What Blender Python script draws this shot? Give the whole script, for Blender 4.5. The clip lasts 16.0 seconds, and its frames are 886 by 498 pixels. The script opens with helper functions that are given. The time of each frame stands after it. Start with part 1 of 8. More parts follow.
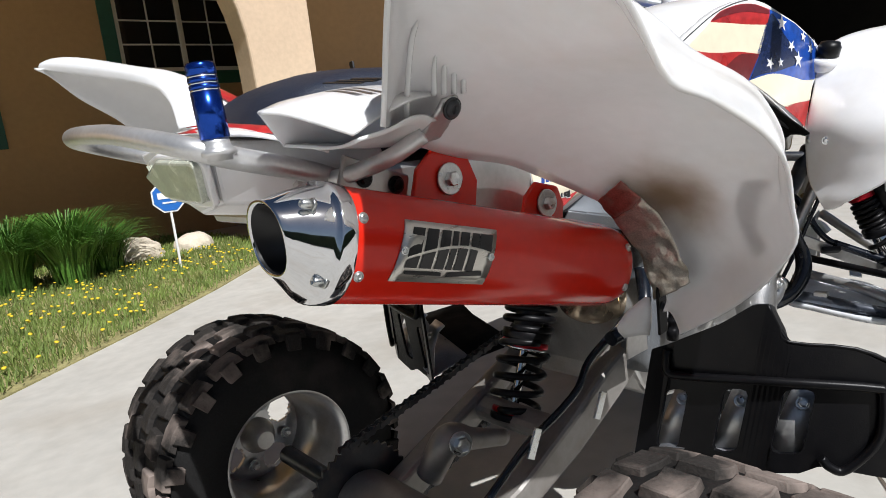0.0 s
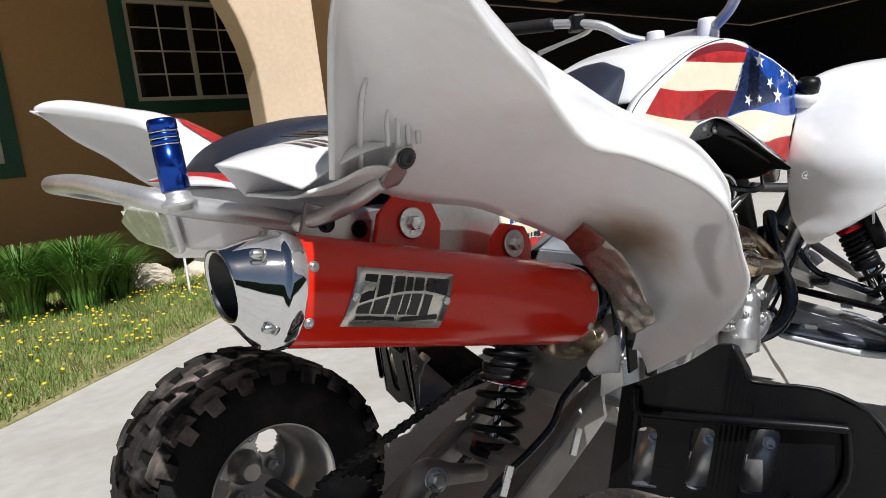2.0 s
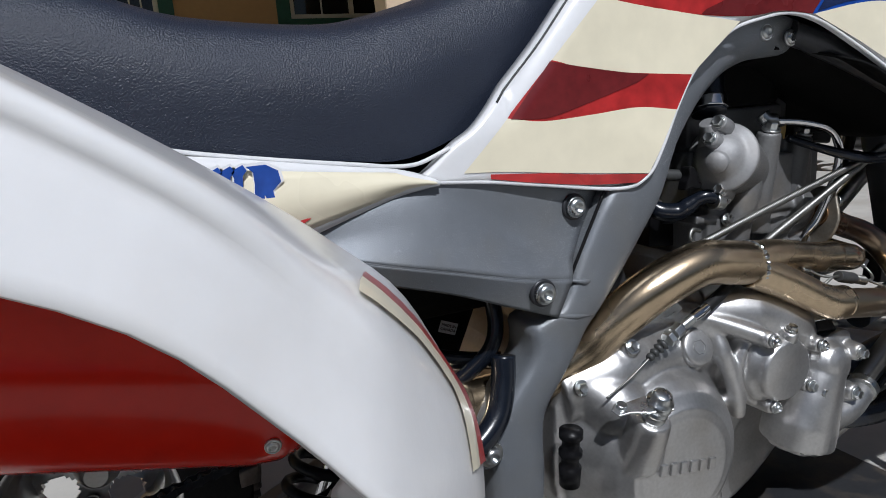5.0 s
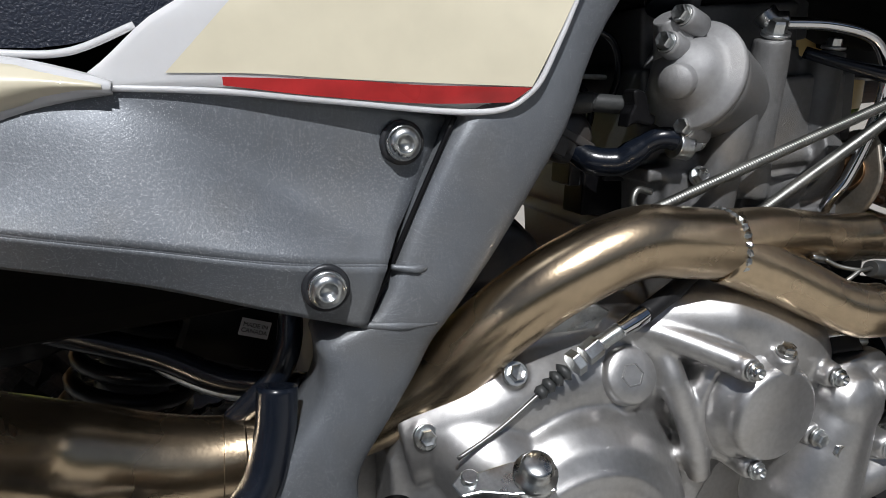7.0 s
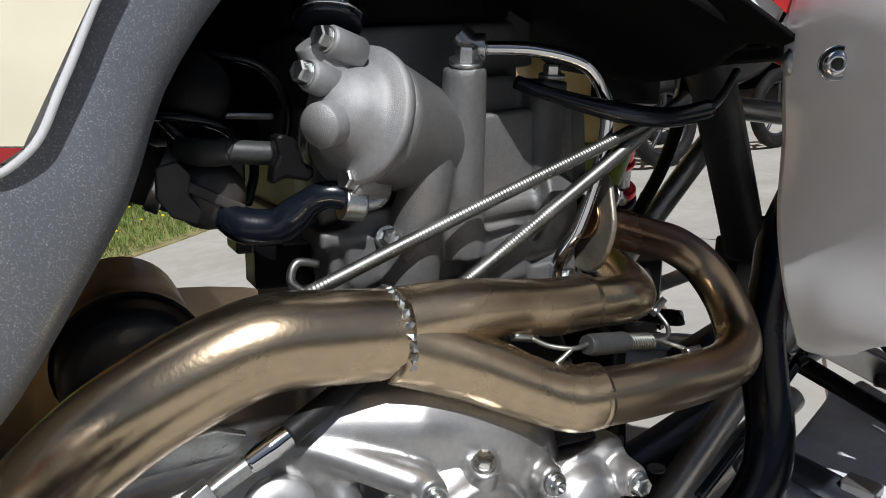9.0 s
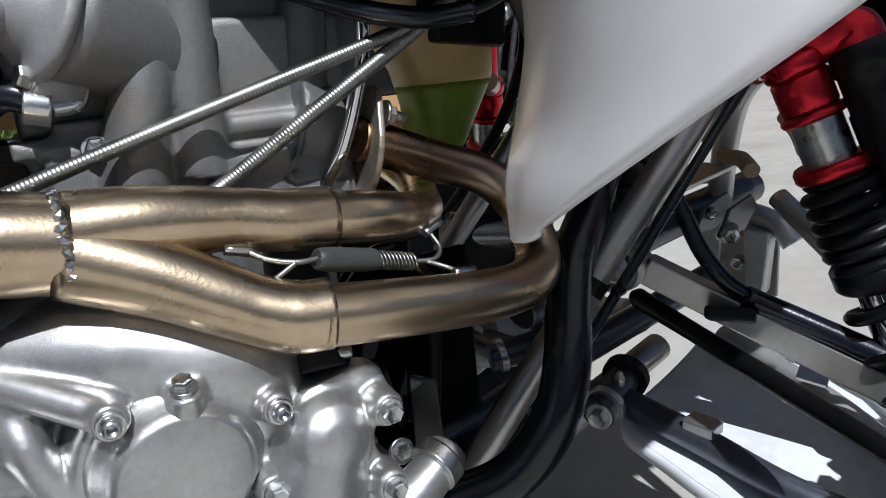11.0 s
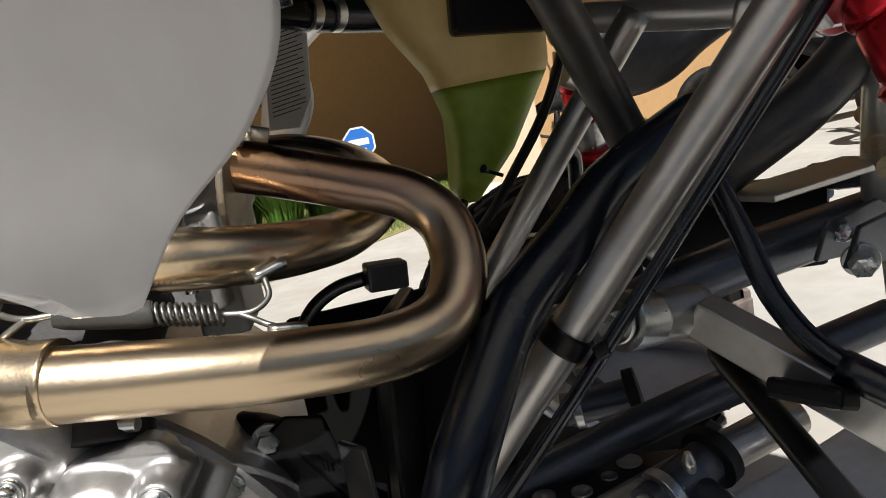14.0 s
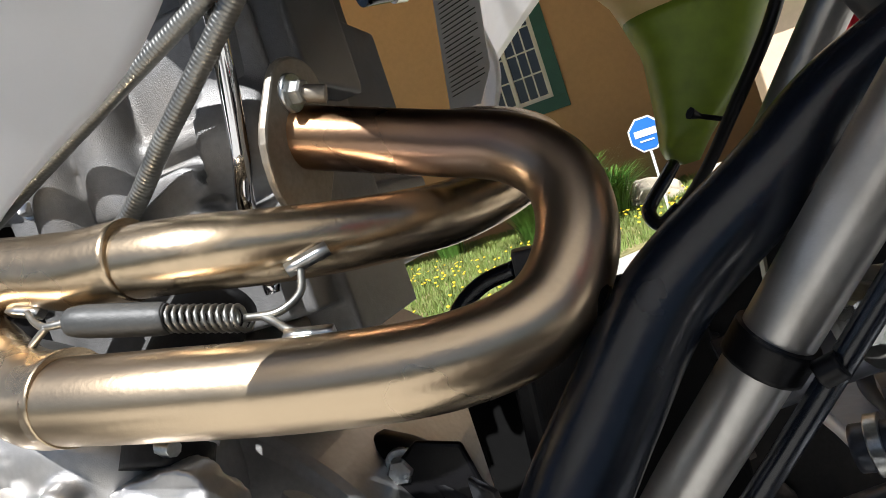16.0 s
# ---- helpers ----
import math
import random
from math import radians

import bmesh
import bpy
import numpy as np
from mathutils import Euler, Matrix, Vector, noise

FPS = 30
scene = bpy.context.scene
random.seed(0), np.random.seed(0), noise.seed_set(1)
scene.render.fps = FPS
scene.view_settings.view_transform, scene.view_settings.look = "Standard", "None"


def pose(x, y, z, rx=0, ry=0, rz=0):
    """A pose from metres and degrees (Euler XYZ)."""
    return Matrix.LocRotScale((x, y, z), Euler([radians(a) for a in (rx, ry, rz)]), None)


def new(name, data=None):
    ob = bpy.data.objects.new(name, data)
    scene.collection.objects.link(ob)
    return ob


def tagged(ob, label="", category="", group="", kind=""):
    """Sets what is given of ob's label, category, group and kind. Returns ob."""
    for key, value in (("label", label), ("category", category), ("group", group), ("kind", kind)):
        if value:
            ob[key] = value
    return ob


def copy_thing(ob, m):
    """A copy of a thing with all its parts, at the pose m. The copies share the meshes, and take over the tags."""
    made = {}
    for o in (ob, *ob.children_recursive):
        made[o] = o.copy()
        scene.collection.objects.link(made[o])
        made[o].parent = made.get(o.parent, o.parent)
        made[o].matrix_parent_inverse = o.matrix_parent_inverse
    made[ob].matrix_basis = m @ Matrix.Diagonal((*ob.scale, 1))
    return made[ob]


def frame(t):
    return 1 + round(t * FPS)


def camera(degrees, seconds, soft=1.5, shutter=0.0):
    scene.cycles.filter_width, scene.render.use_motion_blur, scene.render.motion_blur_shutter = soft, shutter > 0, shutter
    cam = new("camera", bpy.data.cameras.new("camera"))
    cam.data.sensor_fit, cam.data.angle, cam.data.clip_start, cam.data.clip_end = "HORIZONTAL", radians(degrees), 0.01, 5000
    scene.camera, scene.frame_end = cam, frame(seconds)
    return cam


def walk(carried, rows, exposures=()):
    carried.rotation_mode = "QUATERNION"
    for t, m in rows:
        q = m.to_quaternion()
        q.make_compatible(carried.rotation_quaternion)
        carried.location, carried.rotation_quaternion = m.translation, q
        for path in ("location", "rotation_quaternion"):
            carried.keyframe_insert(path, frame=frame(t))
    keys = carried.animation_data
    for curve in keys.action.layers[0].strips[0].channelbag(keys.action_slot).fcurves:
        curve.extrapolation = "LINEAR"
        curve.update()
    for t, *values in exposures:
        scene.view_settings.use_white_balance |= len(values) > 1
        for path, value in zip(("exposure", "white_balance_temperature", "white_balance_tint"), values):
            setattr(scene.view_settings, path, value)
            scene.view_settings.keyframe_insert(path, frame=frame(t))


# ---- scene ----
cam = camera(68.5, 16.0, soft=0.9)
METRES, EYE, TILT, LEAN, TURN = 1.85, 0.83, -10.0, 6.5, -41.0
ROWS = [
    (0.0, 0.0, 0.0, 0.0, -0.0, 0.0, -0.0),
    (0.5, 0.0084, -0.0151, -0.0019, -0.15, 1.17, -0.69),
    (1.0, 0.0158, -0.0246, -0.0023, -0.6, 1.84, -0.9),
    (1.5, 0.0176, -0.0266, 0.0027, -0.42, 1.52, -0.6),
    (2.0, 0.0328, -0.0105, 0.0121, 1.22, 2.03, 0.05),
    (2.5, 0.0868, 0.0222, 0.022, 3.07, 1.14, -0.41),
    (3.0, 0.1386, 0.0608, 0.0366, 6.23, 0.19, -1.5),
    (3.5, 0.173, 0.1058, 0.0469, 7.64, -0.49, -2.7),
    (6.0, 0.2606, 0.3688, 0.0529, 22.38, -8.37, -5.21),
    (6.5, 0.2717, 0.4009, 0.0498, 23.18, -9.52, -5.34),
    (7.0, 0.2865, 0.4276, 0.0568, 20.91, -8.02, -5.89),
    (7.5, 0.296, 0.4518, 0.0664, 19.06, -7.18, -6.26),
    (8.0, 0.31, 0.4763, 0.0741, 16.22, -6.44, -5.83),
    (8.5, 0.3257, 0.4955, 0.0796, 13.35, -5.88, -4.82),
    (9.0, 0.3459, 0.5087, 0.0785, 11.41, -5.76, -4.02),
    (9.5, 0.3685, 0.5181, 0.0753, 9.19, -5.81, -3.04),
    (10.0, 0.387, 0.5245, 0.0708, 7.9, -5.91, -2.39),
    (12.5, 0.457, 0.5704, 0.0472, 11.0, -7.17, -1.75),
    (13.0, 0.4776, 0.5892, 0.0548, 14.87, -7.13, -1.45),
    (13.5, 0.4971, 0.6068, 0.0569, 22.43, -6.69, -0.8),
    (14.0, 0.5101, 0.63, 0.0627, 31.25, -5.86, 0.32),
    (14.5, 0.5194, 0.6553, 0.0682, 40.03, -4.78, 2.0),
    (15.0, 0.5235, 0.6779, 0.0565, 47.28, -4.24, 4.36),
    (15.5, 0.5138, 0.6982, 0.0498, 52.99, -4.08, 6.29),
    (16.0, 0.5098, 0.7057, 0.048, 57.18, -4.09, 6.45),
]
walk(cam, [(t, pose(0, 0, EYE, TILT, LEAN, TURN) @ pose(METRES * x, METRES * y, METRES * z, 90 + pitch, roll, yaw)) for t, x, y, z, yaw, pitch, roll in ROWS],
     exposures=[(0.0, 0.12, 6350, 10), (2.5, 0.0, 6300, 10), (3.5, -0.46, 6050, 10), (6.0, -0.52, 6000, 11), (8.0, -0.42, 6500, 10), (9.5, -0.2, 6000, 10), (10.0, -0.14, 5800, 10),
                (12.5, -0.08, 6250, 10), (13.0, -0.02, 6250, 10), (14.0, 0.38, 6700, 10), (15.0, 0.70, 6800, 10), (16.0, 0.86, 6350, 10)])

# ---- world and sun ----
SUN_WAY = Vector((0.12, 0.61, -0.79)).normalized()
world = bpy.data.worlds.new("world")
scene.world = world
world.use_nodes = True
wn = world.node_tree.nodes
sky = wn.new("ShaderNodeTexSky")
sky.sky_type = "NISHITA"
sky.sun_disc = False
sky.sun_elevation = math.asin(-SUN_WAY.z)
sky.sun_rotation = math.atan2(-SUN_WAY.x, -SUN_WAY.y)
wn["Background"].inputs["Strength"].default_value = 0.032
world.node_tree.links.new(sky.outputs["Color"], wn["Background"].inputs["Color"])
sun = new("sun", bpy.data.lights.new("sun", "SUN"))
sun.data.energy, sun.data.angle, sun.data.color = 5.2, radians(0.55), (1.0, 0.985, 0.965)
sun.matrix_world = SUN_WAY.to_track_quat("-Z", "Y").to_matrix().to_4x4()


# ---- materials ----
def surface(name, color, rough=0.5, metal=0.0, var=0.12, scale=14.0, bump=0.0, bump_scale=180.0, coat=0.0,
            dirt=None, dirt_amount=0.0, dirt_scale=6.0, flake=0.0, rough_var=0.15, trans=0.0, stretch=(1, 1, 1), random_var=0.0, spec=0.5):
    m = bpy.data.materials.new(name)
    m.use_nodes = True
    nt = m.node_tree
    n, l = nt.nodes, nt.links
    b = n["Principled BSDF"]
    co = n.new("ShaderNodeTexCoord")
    mp = n.new("ShaderNodeMapping")
    mp.inputs["Scale"].default_value = stretch
    l.new(co.outputs["Object"], mp.inputs["Vector"])

    def noise_node(s, detail=4.0):
        k = n.new("ShaderNodeTexNoise")
        k.inputs["Scale"].default_value = s
        k.inputs["Detail"].default_value = detail
        l.new(mp.outputs["Vector"], k.inputs["Vector"])
        return k
    big, fine = noise_node(scale), noise_node(scale * 9)
    mix = n.new("ShaderNodeMath")
    mix.operation = "ADD"
    l.new(big.outputs["Fac"], mix.inputs[0])
    l.new(fine.outputs["Fac"], mix.inputs[1])
    ramp = n.new("ShaderNodeMapRange")
    ramp.inputs["From Min"].default_value, ramp.inputs["From Max"].default_value = 0.7, 1.3
    ramp.inputs["To Min"].default_value, ramp.inputs["To Max"].default_value = 1 - var, 1 + var
    l.new(mix.outputs[0], ramp.inputs["Value"])
    tint = n.new("ShaderNodeVectorMath")
    tint.operation = "SCALE"
    tint.inputs[0].default_value = color
    l.new(ramp.outputs["Result"], tint.inputs["Scale"])
    last = tint.outputs["Vector"]
    if random_var:
        oi = n.new("ShaderNodeObjectInfo")
        rr = n.new("ShaderNodeMapRange")
        rr.inputs["To Min"].default_value, rr.inputs["To Max"].default_value = 1 - random_var, 1 + random_var
        l.new(oi.outputs["Random"], rr.inputs["Value"])
        t2 = n.new("ShaderNodeVectorMath")
        t2.operation = "SCALE"
        l.new(last, t2.inputs[0])
        l.new(rr.outputs["Result"], t2.inputs["Scale"])
        last = t2.outputs["Vector"]
    if dirt:
        d = noise_node(dirt_scale, 6.0)
        dr = n.new("ShaderNodeMapRange")
        dr.inputs["From Min"].default_value, dr.inputs["From Max"].default_value = 0.5, 0.72
        dr.inputs["To Max"].default_value = dirt_amount
        l.new(d.outputs["Fac"], dr.inputs["Value"])
        mx = n.new("ShaderNodeMix")
        mx.data_type = "RGBA"
        l.new(dr.outputs["Result"], mx.inputs["Factor"])
        l.new(last, mx.inputs["A"])
        mx.inputs["B"].default_value = (*dirt, 1)
        last = mx.outputs["Result"]
    if flake:
        vo = n.new("ShaderNodeTexVoronoi")
        vo.inputs["Scale"].default_value = 3000
        l.new(mp.outputs["Vector"], vo.inputs["Vector"])
        fr = n.new("ShaderNodeMapRange")
        fr.inputs["From Min"].default_value, fr.inputs["From Max"].default_value = 0.90, 0.99
        fr.inputs["To Max"].default_value = flake
        sep = n.new("ShaderNodeSeparateColor")
        l.new(vo.outputs["Color"], sep.inputs["Color"])
        l.new(sep.outputs["Red"], fr.inputs["Value"])
        mx = n.new("ShaderNodeMix")
        mx.data_type = "RGBA"
        l.new(fr.outputs["Result"], mx.inputs["Factor"])
        l.new(last, mx.inputs["A"])
        mx.inputs["B"].default_value = (0.85, 0.87, 0.9, 1)
        last = mx.outputs["Result"]
    l.new(last, b.inputs["Base Color"])
    rv = n.new("ShaderNodeMapRange")
    rv.inputs["From Min"].default_value, rv.inputs["From Max"].default_value = 0.3, 0.7
    rv.inputs["To Min"].default_value, rv.inputs["To Max"].default_value = max(0.02, rough * (1 - rough_var)), min(1, rough * (1 + rough_var))
    l.new(big.outputs["Fac"], rv.inputs["Value"])
    l.new(rv.outputs["Result"], b.inputs["Roughness"])
    b.inputs["Metallic"].default_value = metal
    b.inputs["Coat Weight"].default_value = coat
    b.inputs["Coat Roughness"].default_value = 0.06
    b.inputs["Specular IOR Level"].default_value = spec
    if trans:
        b.inputs["Transmission Weight"].default_value = trans
    if bump:
        bn = noise_node(bump_scale, 5.0)
        bp = n.new("ShaderNodeBump")
        bp.inputs["Strength"].default_value = bump
        bp.inputs["Distance"].default_value = 0.002
        l.new(bn.outputs["Fac"], bp.inputs["Height"])
        l.new(bp.outputs["Normal"], b.inputs["Normal"])
    return m


SWING = surface("swing_arm_paint", (0.25, 0.235, 0.22), 0.42, metal=0.35, var=0.1, scale=10, bump=0.06, bump_scale=500, dirt=(0.13, 0.10, 0.08), dirt_amount=0.5, dirt_scale=14)
WHITE = surface("white_plastic", (0.80, 0.80, 0.81), 0.22, var=0.03, scale=6, coat=0.2, bump=0.03, bump_scale=300, dirt=(0.55, 0.42, 0.26), dirt_amount=0.14, dirt_scale=9)
bsdf = WHITE.node_tree.nodes["Principled BSDF"]
bsdf.inputs["Subsurface Weight"].default_value = 0.5
bsdf.inputs["Subsurface Radius"].default_value = (1.0, 0.96, 0.92)
bsdf.inputs["Subsurface Scale"].default_value = 0.012
CREAM = surface("cream_print", (0.78, 0.72, 0.55), 0.3, var=0.06, scale=5, coat=0.3)
RED_PRINT = surface("red_print", (0.42, 0.025, 0.025), 0.3, var=0.35, scale=7, coat=0.3)
BLUE_TANK = surface("blue_tank_print", (0.015, 0.07, 0.36), 0.22, var=0.3, scale=9, coat=0.4)
RED_PAINT = surface("red_paint", (0.60, 0.018, 0.007), 0.20, var=0.06, scale=8, coat=0.15, spec=0.30, bump=0.01, bump_scale=120)
RED_FOLD = surface("dark_red_print", (0.14, 0.014, 0.016), 0.3, var=0.25, scale=12, coat=0.3)
BLUE_DARK = surface("dark_blue_print", (0.012, 0.022, 0.07), 0.25, var=0.4, scale=14, coat=0.4)
RED_ANO = surface("red_anodised", (0.55, 0.02, 0.035), 0.3, metal=0.9, var=0.1, scale=30)
BLUE_ANO = surface("blue_anodised", (0.02, 0.075, 0.42), 0.18, metal=0.95, var=0.12, scale=30)
CHROME = surface("polished_steel", (0.72, 0.73, 0.75), 0.06, metal=1.0, var=0.04, scale=20, rough_var=0.4)
STEEL = surface("zinc_steel", (0.60, 0.62, 0.62), 0.3, metal=1.0, var=0.15, scale=60, dirt=(0.35, 0.27, 0.18), dirt_amount=0.5, dirt_scale=70)
CAST = surface("cast_aluminium", (0.50, 0.495, 0.49), 0.36, metal=0.88, var=0.10, scale=30, bump=0.10, bump_scale=1700, dirt=(0.30, 0.25, 0.19), dirt_amount=0.25, dirt_scale=18)
CAST_SATIN = surface("satin_cast_aluminium", (0.34, 0.34, 0.345), 0.56, metal=0.5, var=0.10, scale=30, bump=0.22, bump_scale=1500, dirt=(0.22, 0.19, 0.15), dirt_amount=0.25, dirt_scale=20)
# casting colour darkened to hold the shade round the cylinder head
HEAD_SHADE = surface("dark_grey_head_enamel", (0.115, 0.118, 0.122), 0.42, metal=0.35, var=0.12, scale=30, bump=0.18, bump_scale=1500, dirt=(0.12, 0.10, 0.08), dirt_amount=0.3, dirt_scale=20)
FLANGE = surface("dusty_tan_steel", (0.30, 0.27, 0.225), 0.48, metal=0.7, var=0.15, scale=40, bump=0.08, bump_scale=600, dirt=(0.22, 0.16, 0.10), dirt_amount=0.4, dirt_scale=50)
CAST_ROUGH = surface("sand_cast_aluminium", (0.20, 0.20, 0.20), 0.46, metal=0.55, var=0.12, scale=30, bump=0.28, bump_scale=1500, dirt=(0.22, 0.18, 0.13), dirt_amount=0.35, dirt_scale=20)
BRONZE = surface("heat_tinted_steel", (0.60, 0.475, 0.325), 0.26, metal=1.0, var=0.12, scale=14, bump=0.06, bump_scale=420, dirt=(0.34, 0.24, 0.15), dirt_amount=0.35, dirt_scale=12)
GREY_FLAKE = surface("grey_metalflake_plastic", (0.165, 0.180, 0.200), 0.50, metal=0.4, var=0.06, scale=8, flake=0.45, bump=0.10, bump_scale=900, dirt=(0.20, 0.18, 0.14), dirt_amount=0.25, dirt_scale=14)
FRAME = surface("grey_frame_paint", (0.47, 0.46, 0.445), 0.36, metal=0.85, var=0.08, scale=16, bump=0.05, bump_scale=500, dirt=(0.20, 0.16, 0.11), dirt_amount=0.35, dirt_scale=22)
FRAME_DARK = surface("dark_frame_paint", (0.035, 0.037, 0.042), 0.38, metal=0.3, var=0.15, scale=22, bump=0.06, bump_scale=500, dirt=(0.16, 0.13, 0.10), dirt_amount=0.4, dirt_scale=24)
BLACK = surface("black_plastic", (0.005, 0.005, 0.006), 0.36, var=0.2, scale=25, bump=0.08, bump_scale=500, dirt=(0.02, 0.018, 0.016), dirt_amount=0.2, dirt_scale=20, spec=0.2)
# near black for hidden inner parts, to deepen the shade on them
BLACK_SHADE = surface("matt_black_plastic", (0.004, 0.004, 0.004), 0.8, var=0.2, scale=25, spec=0.12)
RUBBER = surface("black_rubber", (0.011, 0.011, 0.012), 0.55, var=0.2, scale=30, bump=0.12, bump_scale=400, dirt=(0.05, 0.04, 0.033), dirt_amount=0.35, dirt_scale=16, spec=0.3)
TYRE = surface("tyre_rubber", (0.010, 0.0098, 0.0098), 0.7, var=0.25, scale=20, bump=0.3, bump_scale=260, dirt=(0.06, 0.05, 0.045), dirt_amount=0.3, dirt_scale=14, spec=0.2)
TREAD = surface("dusty_tread_rubber", (0.030, 0.027, 0.025), 0.85, var=0.3, scale=30, bump=0.5, bump_scale=300, dirt=(0.30, 0.245, 0.215), dirt_amount=0.95, dirt_scale=9, spec=0.15)
# dark green for the added backdrop, which darkens reflections
BACKDROP = surface("dark_hedge", (0.030, 0.045, 0.022), 0.9, var=0.5, scale=1.5, bump=1.0, bump_scale=8)
HOSE = surface("black_hose", (0.006, 0.0085, 0.0145), 0.24, var=0.2, scale=40, bump=0.05, bump_scale=400)
VINYL = surface("seat_vinyl", (0.017, 0.023, 0.040), 0.40, var=0.1, scale=20, bump=0.55, bump_scale=700)
ALU = surface("bare_aluminium", (0.62, 0.62, 0.62), 0.36, metal=0.7, var=0.08, scale=18, bump=0.05, bump_scale=300, dirt=(0.30, 0.27, 0.23), dirt_amount=0.25, dirt_scale=14)
RIM = surface("rim_aluminium", (0.62, 0.62, 0.62), 0.32, metal=0.9, var=0.08, scale=18, dirt=(0.28, 0.23, 0.17), dirt_amount=0.5, dirt_scale=14)
RED_TAPE = surface("scorched_red_tape", (0.34, 0.10, 0.085), 0.4, metal=0.5, var=0.3, scale=45, bump=0.8, bump_scale=70, dirt=(0.30, 0.24, 0.2), dirt_amount=0.7, dirt_scale=40)
TAPE = surface("foil_tape", (0.55, 0.52, 0.47), 0.35, metal=0.8, var=0.3, scale=45, bump=1.0, bump_scale=70, dirt=(0.35, 0.28, 0.2), dirt_amount=0.6, dirt_scale=40)
LENS = surface("tail_lens", (0.52, 0.55, 0.46), 0.25, var=0.25, scale=40, coat=0.5)
GREY_RUBBER = surface("grey_rubber", (0.040, 0.042, 0.042), 0.5, var=0.15, scale=60, bump=0.1, bump_scale=500)
SPRING_STEEL = surface("spring_steel", (0.27, 0.27, 0.255), 0.42, metal=1.0, var=0.1, scale=60)
TANK_PLASTIC = surface("milky_tank_plastic", (0.68, 0.50, 0.20), 0.4, var=0.08, scale=10, dirt=(0.45, 0.35, 0.18), dirt_amount=0.3, dirt_scale=14)
COOLANT = surface("green_coolant_plastic", (0.22, 0.31, 0.03), 0.4, var=0.15, scale=10)
CONCRETE = surface("concrete", (0.45, 0.435, 0.40), 0.85, var=0.10, scale=1.6, bump=0.35, bump_scale=90, dirt=(0.33, 0.29, 0.24), dirt_amount=0.5, dirt_scale=2.2)
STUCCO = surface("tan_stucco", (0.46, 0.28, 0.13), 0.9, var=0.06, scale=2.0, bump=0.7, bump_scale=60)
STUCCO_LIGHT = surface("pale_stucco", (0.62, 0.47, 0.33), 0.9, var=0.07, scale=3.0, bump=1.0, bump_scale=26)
GREEN_TRIM = surface("green_trim_paint", (0.018, 0.085, 0.055), 0.5, var=0.15, scale=8)
TEAL = surface("teal_paint", (0.12, 0.36, 0.30), 0.5, var=0.1, scale=8)
WINDOW_FRAME = surface("window_frame_vinyl", (0.62, 0.58, 0.48), 0.45, var=0.05, scale=10)
GLASS_DARK = surface("dark_window_glass", (0.012, 0.014, 0.016), 0.05, var=0.2, scale=4, spec=0.6)
# near black stands for the missing light indoors
INDOOR_SHADE = surface("garage_dark", (0.012, 0.011, 0.010), 0.9, var=0.3, scale=3, spec=0.1)
GRASS = surface("grass", (0.15, 0.21, 0.045), 0.7, var=0.45, scale=3, dirt=(0.26, 0.23, 0.09), dirt_amount=0.6, dirt_scale=4)
SOIL = surface("lawn_soil", (0.30, 0.27, 0.12), 0.95, var=0.3, scale=8, bump=0.8, bump_scale=60)
SOIL_DARK = surface("joint_dirt", (0.10, 0.08, 0.06), 0.95, var=0.3, scale=40)
LEAF = surface("strappy_leaves", (0.085, 0.20, 0.03), 0.45, var=0.4, scale=8)
FLOWER = surface("yellow_flower", (0.75, 0.55, 0.03), 0.6, var=0.1)
ROCK = surface("pale_rock", (0.62, 0.55, 0.44), 0.9, var=0.15, scale=6, bump=1.0, bump_scale=18)
SIGN_BLUE = surface("blue_sign", (0.02, 0.14, 0.50), 0.35, var=0.05)
SIGN_WHITE = surface("white_print", (0.80, 0.80, 0.80), 0.45, var=0.04)
BLACK_PRINT = surface("black_print", (0.012, 0.012, 0.013), 0.35, var=0.1)
PLATE = surface("brushed_plate", (0.58, 0.56, 0.52), 0.3, metal=0.95, var=0.08, scale=20, stretch=(1, 1, 12))
BLUE_BLACK = surface("blue_black_frame_paint", (0.085, 0.095, 0.118), 0.32, metal=0.6, var=0.15, scale=22, bump=0.06, bump_scale=500, dirt=(0.14, 0.115, 0.09), dirt_amount=0.3, dirt_scale=24)
SCUFFED = surface("scuffed_grey_plastic", (0.20, 0.21, 0.23), 0.32, var=0.2, scale=30, bump=0.1, bump_scale=300, dirt=(0.20, 0.19, 0.17), dirt_amount=0.4, dirt_scale=40)
ROPE = surface("rope", (0.42, 0.33, 0.22), 0.9, var=0.25, scale=60)


GUARD = surface("scuffed_sheet_aluminium", (0.76, 0.79, 0.83), 0.42, metal=0.0, var=0.08, scale=12, bump=0.05, bump_scale=300, dirt=(0.42, 0.36, 0.30), dirt_amount=0.3, dirt_scale=14)


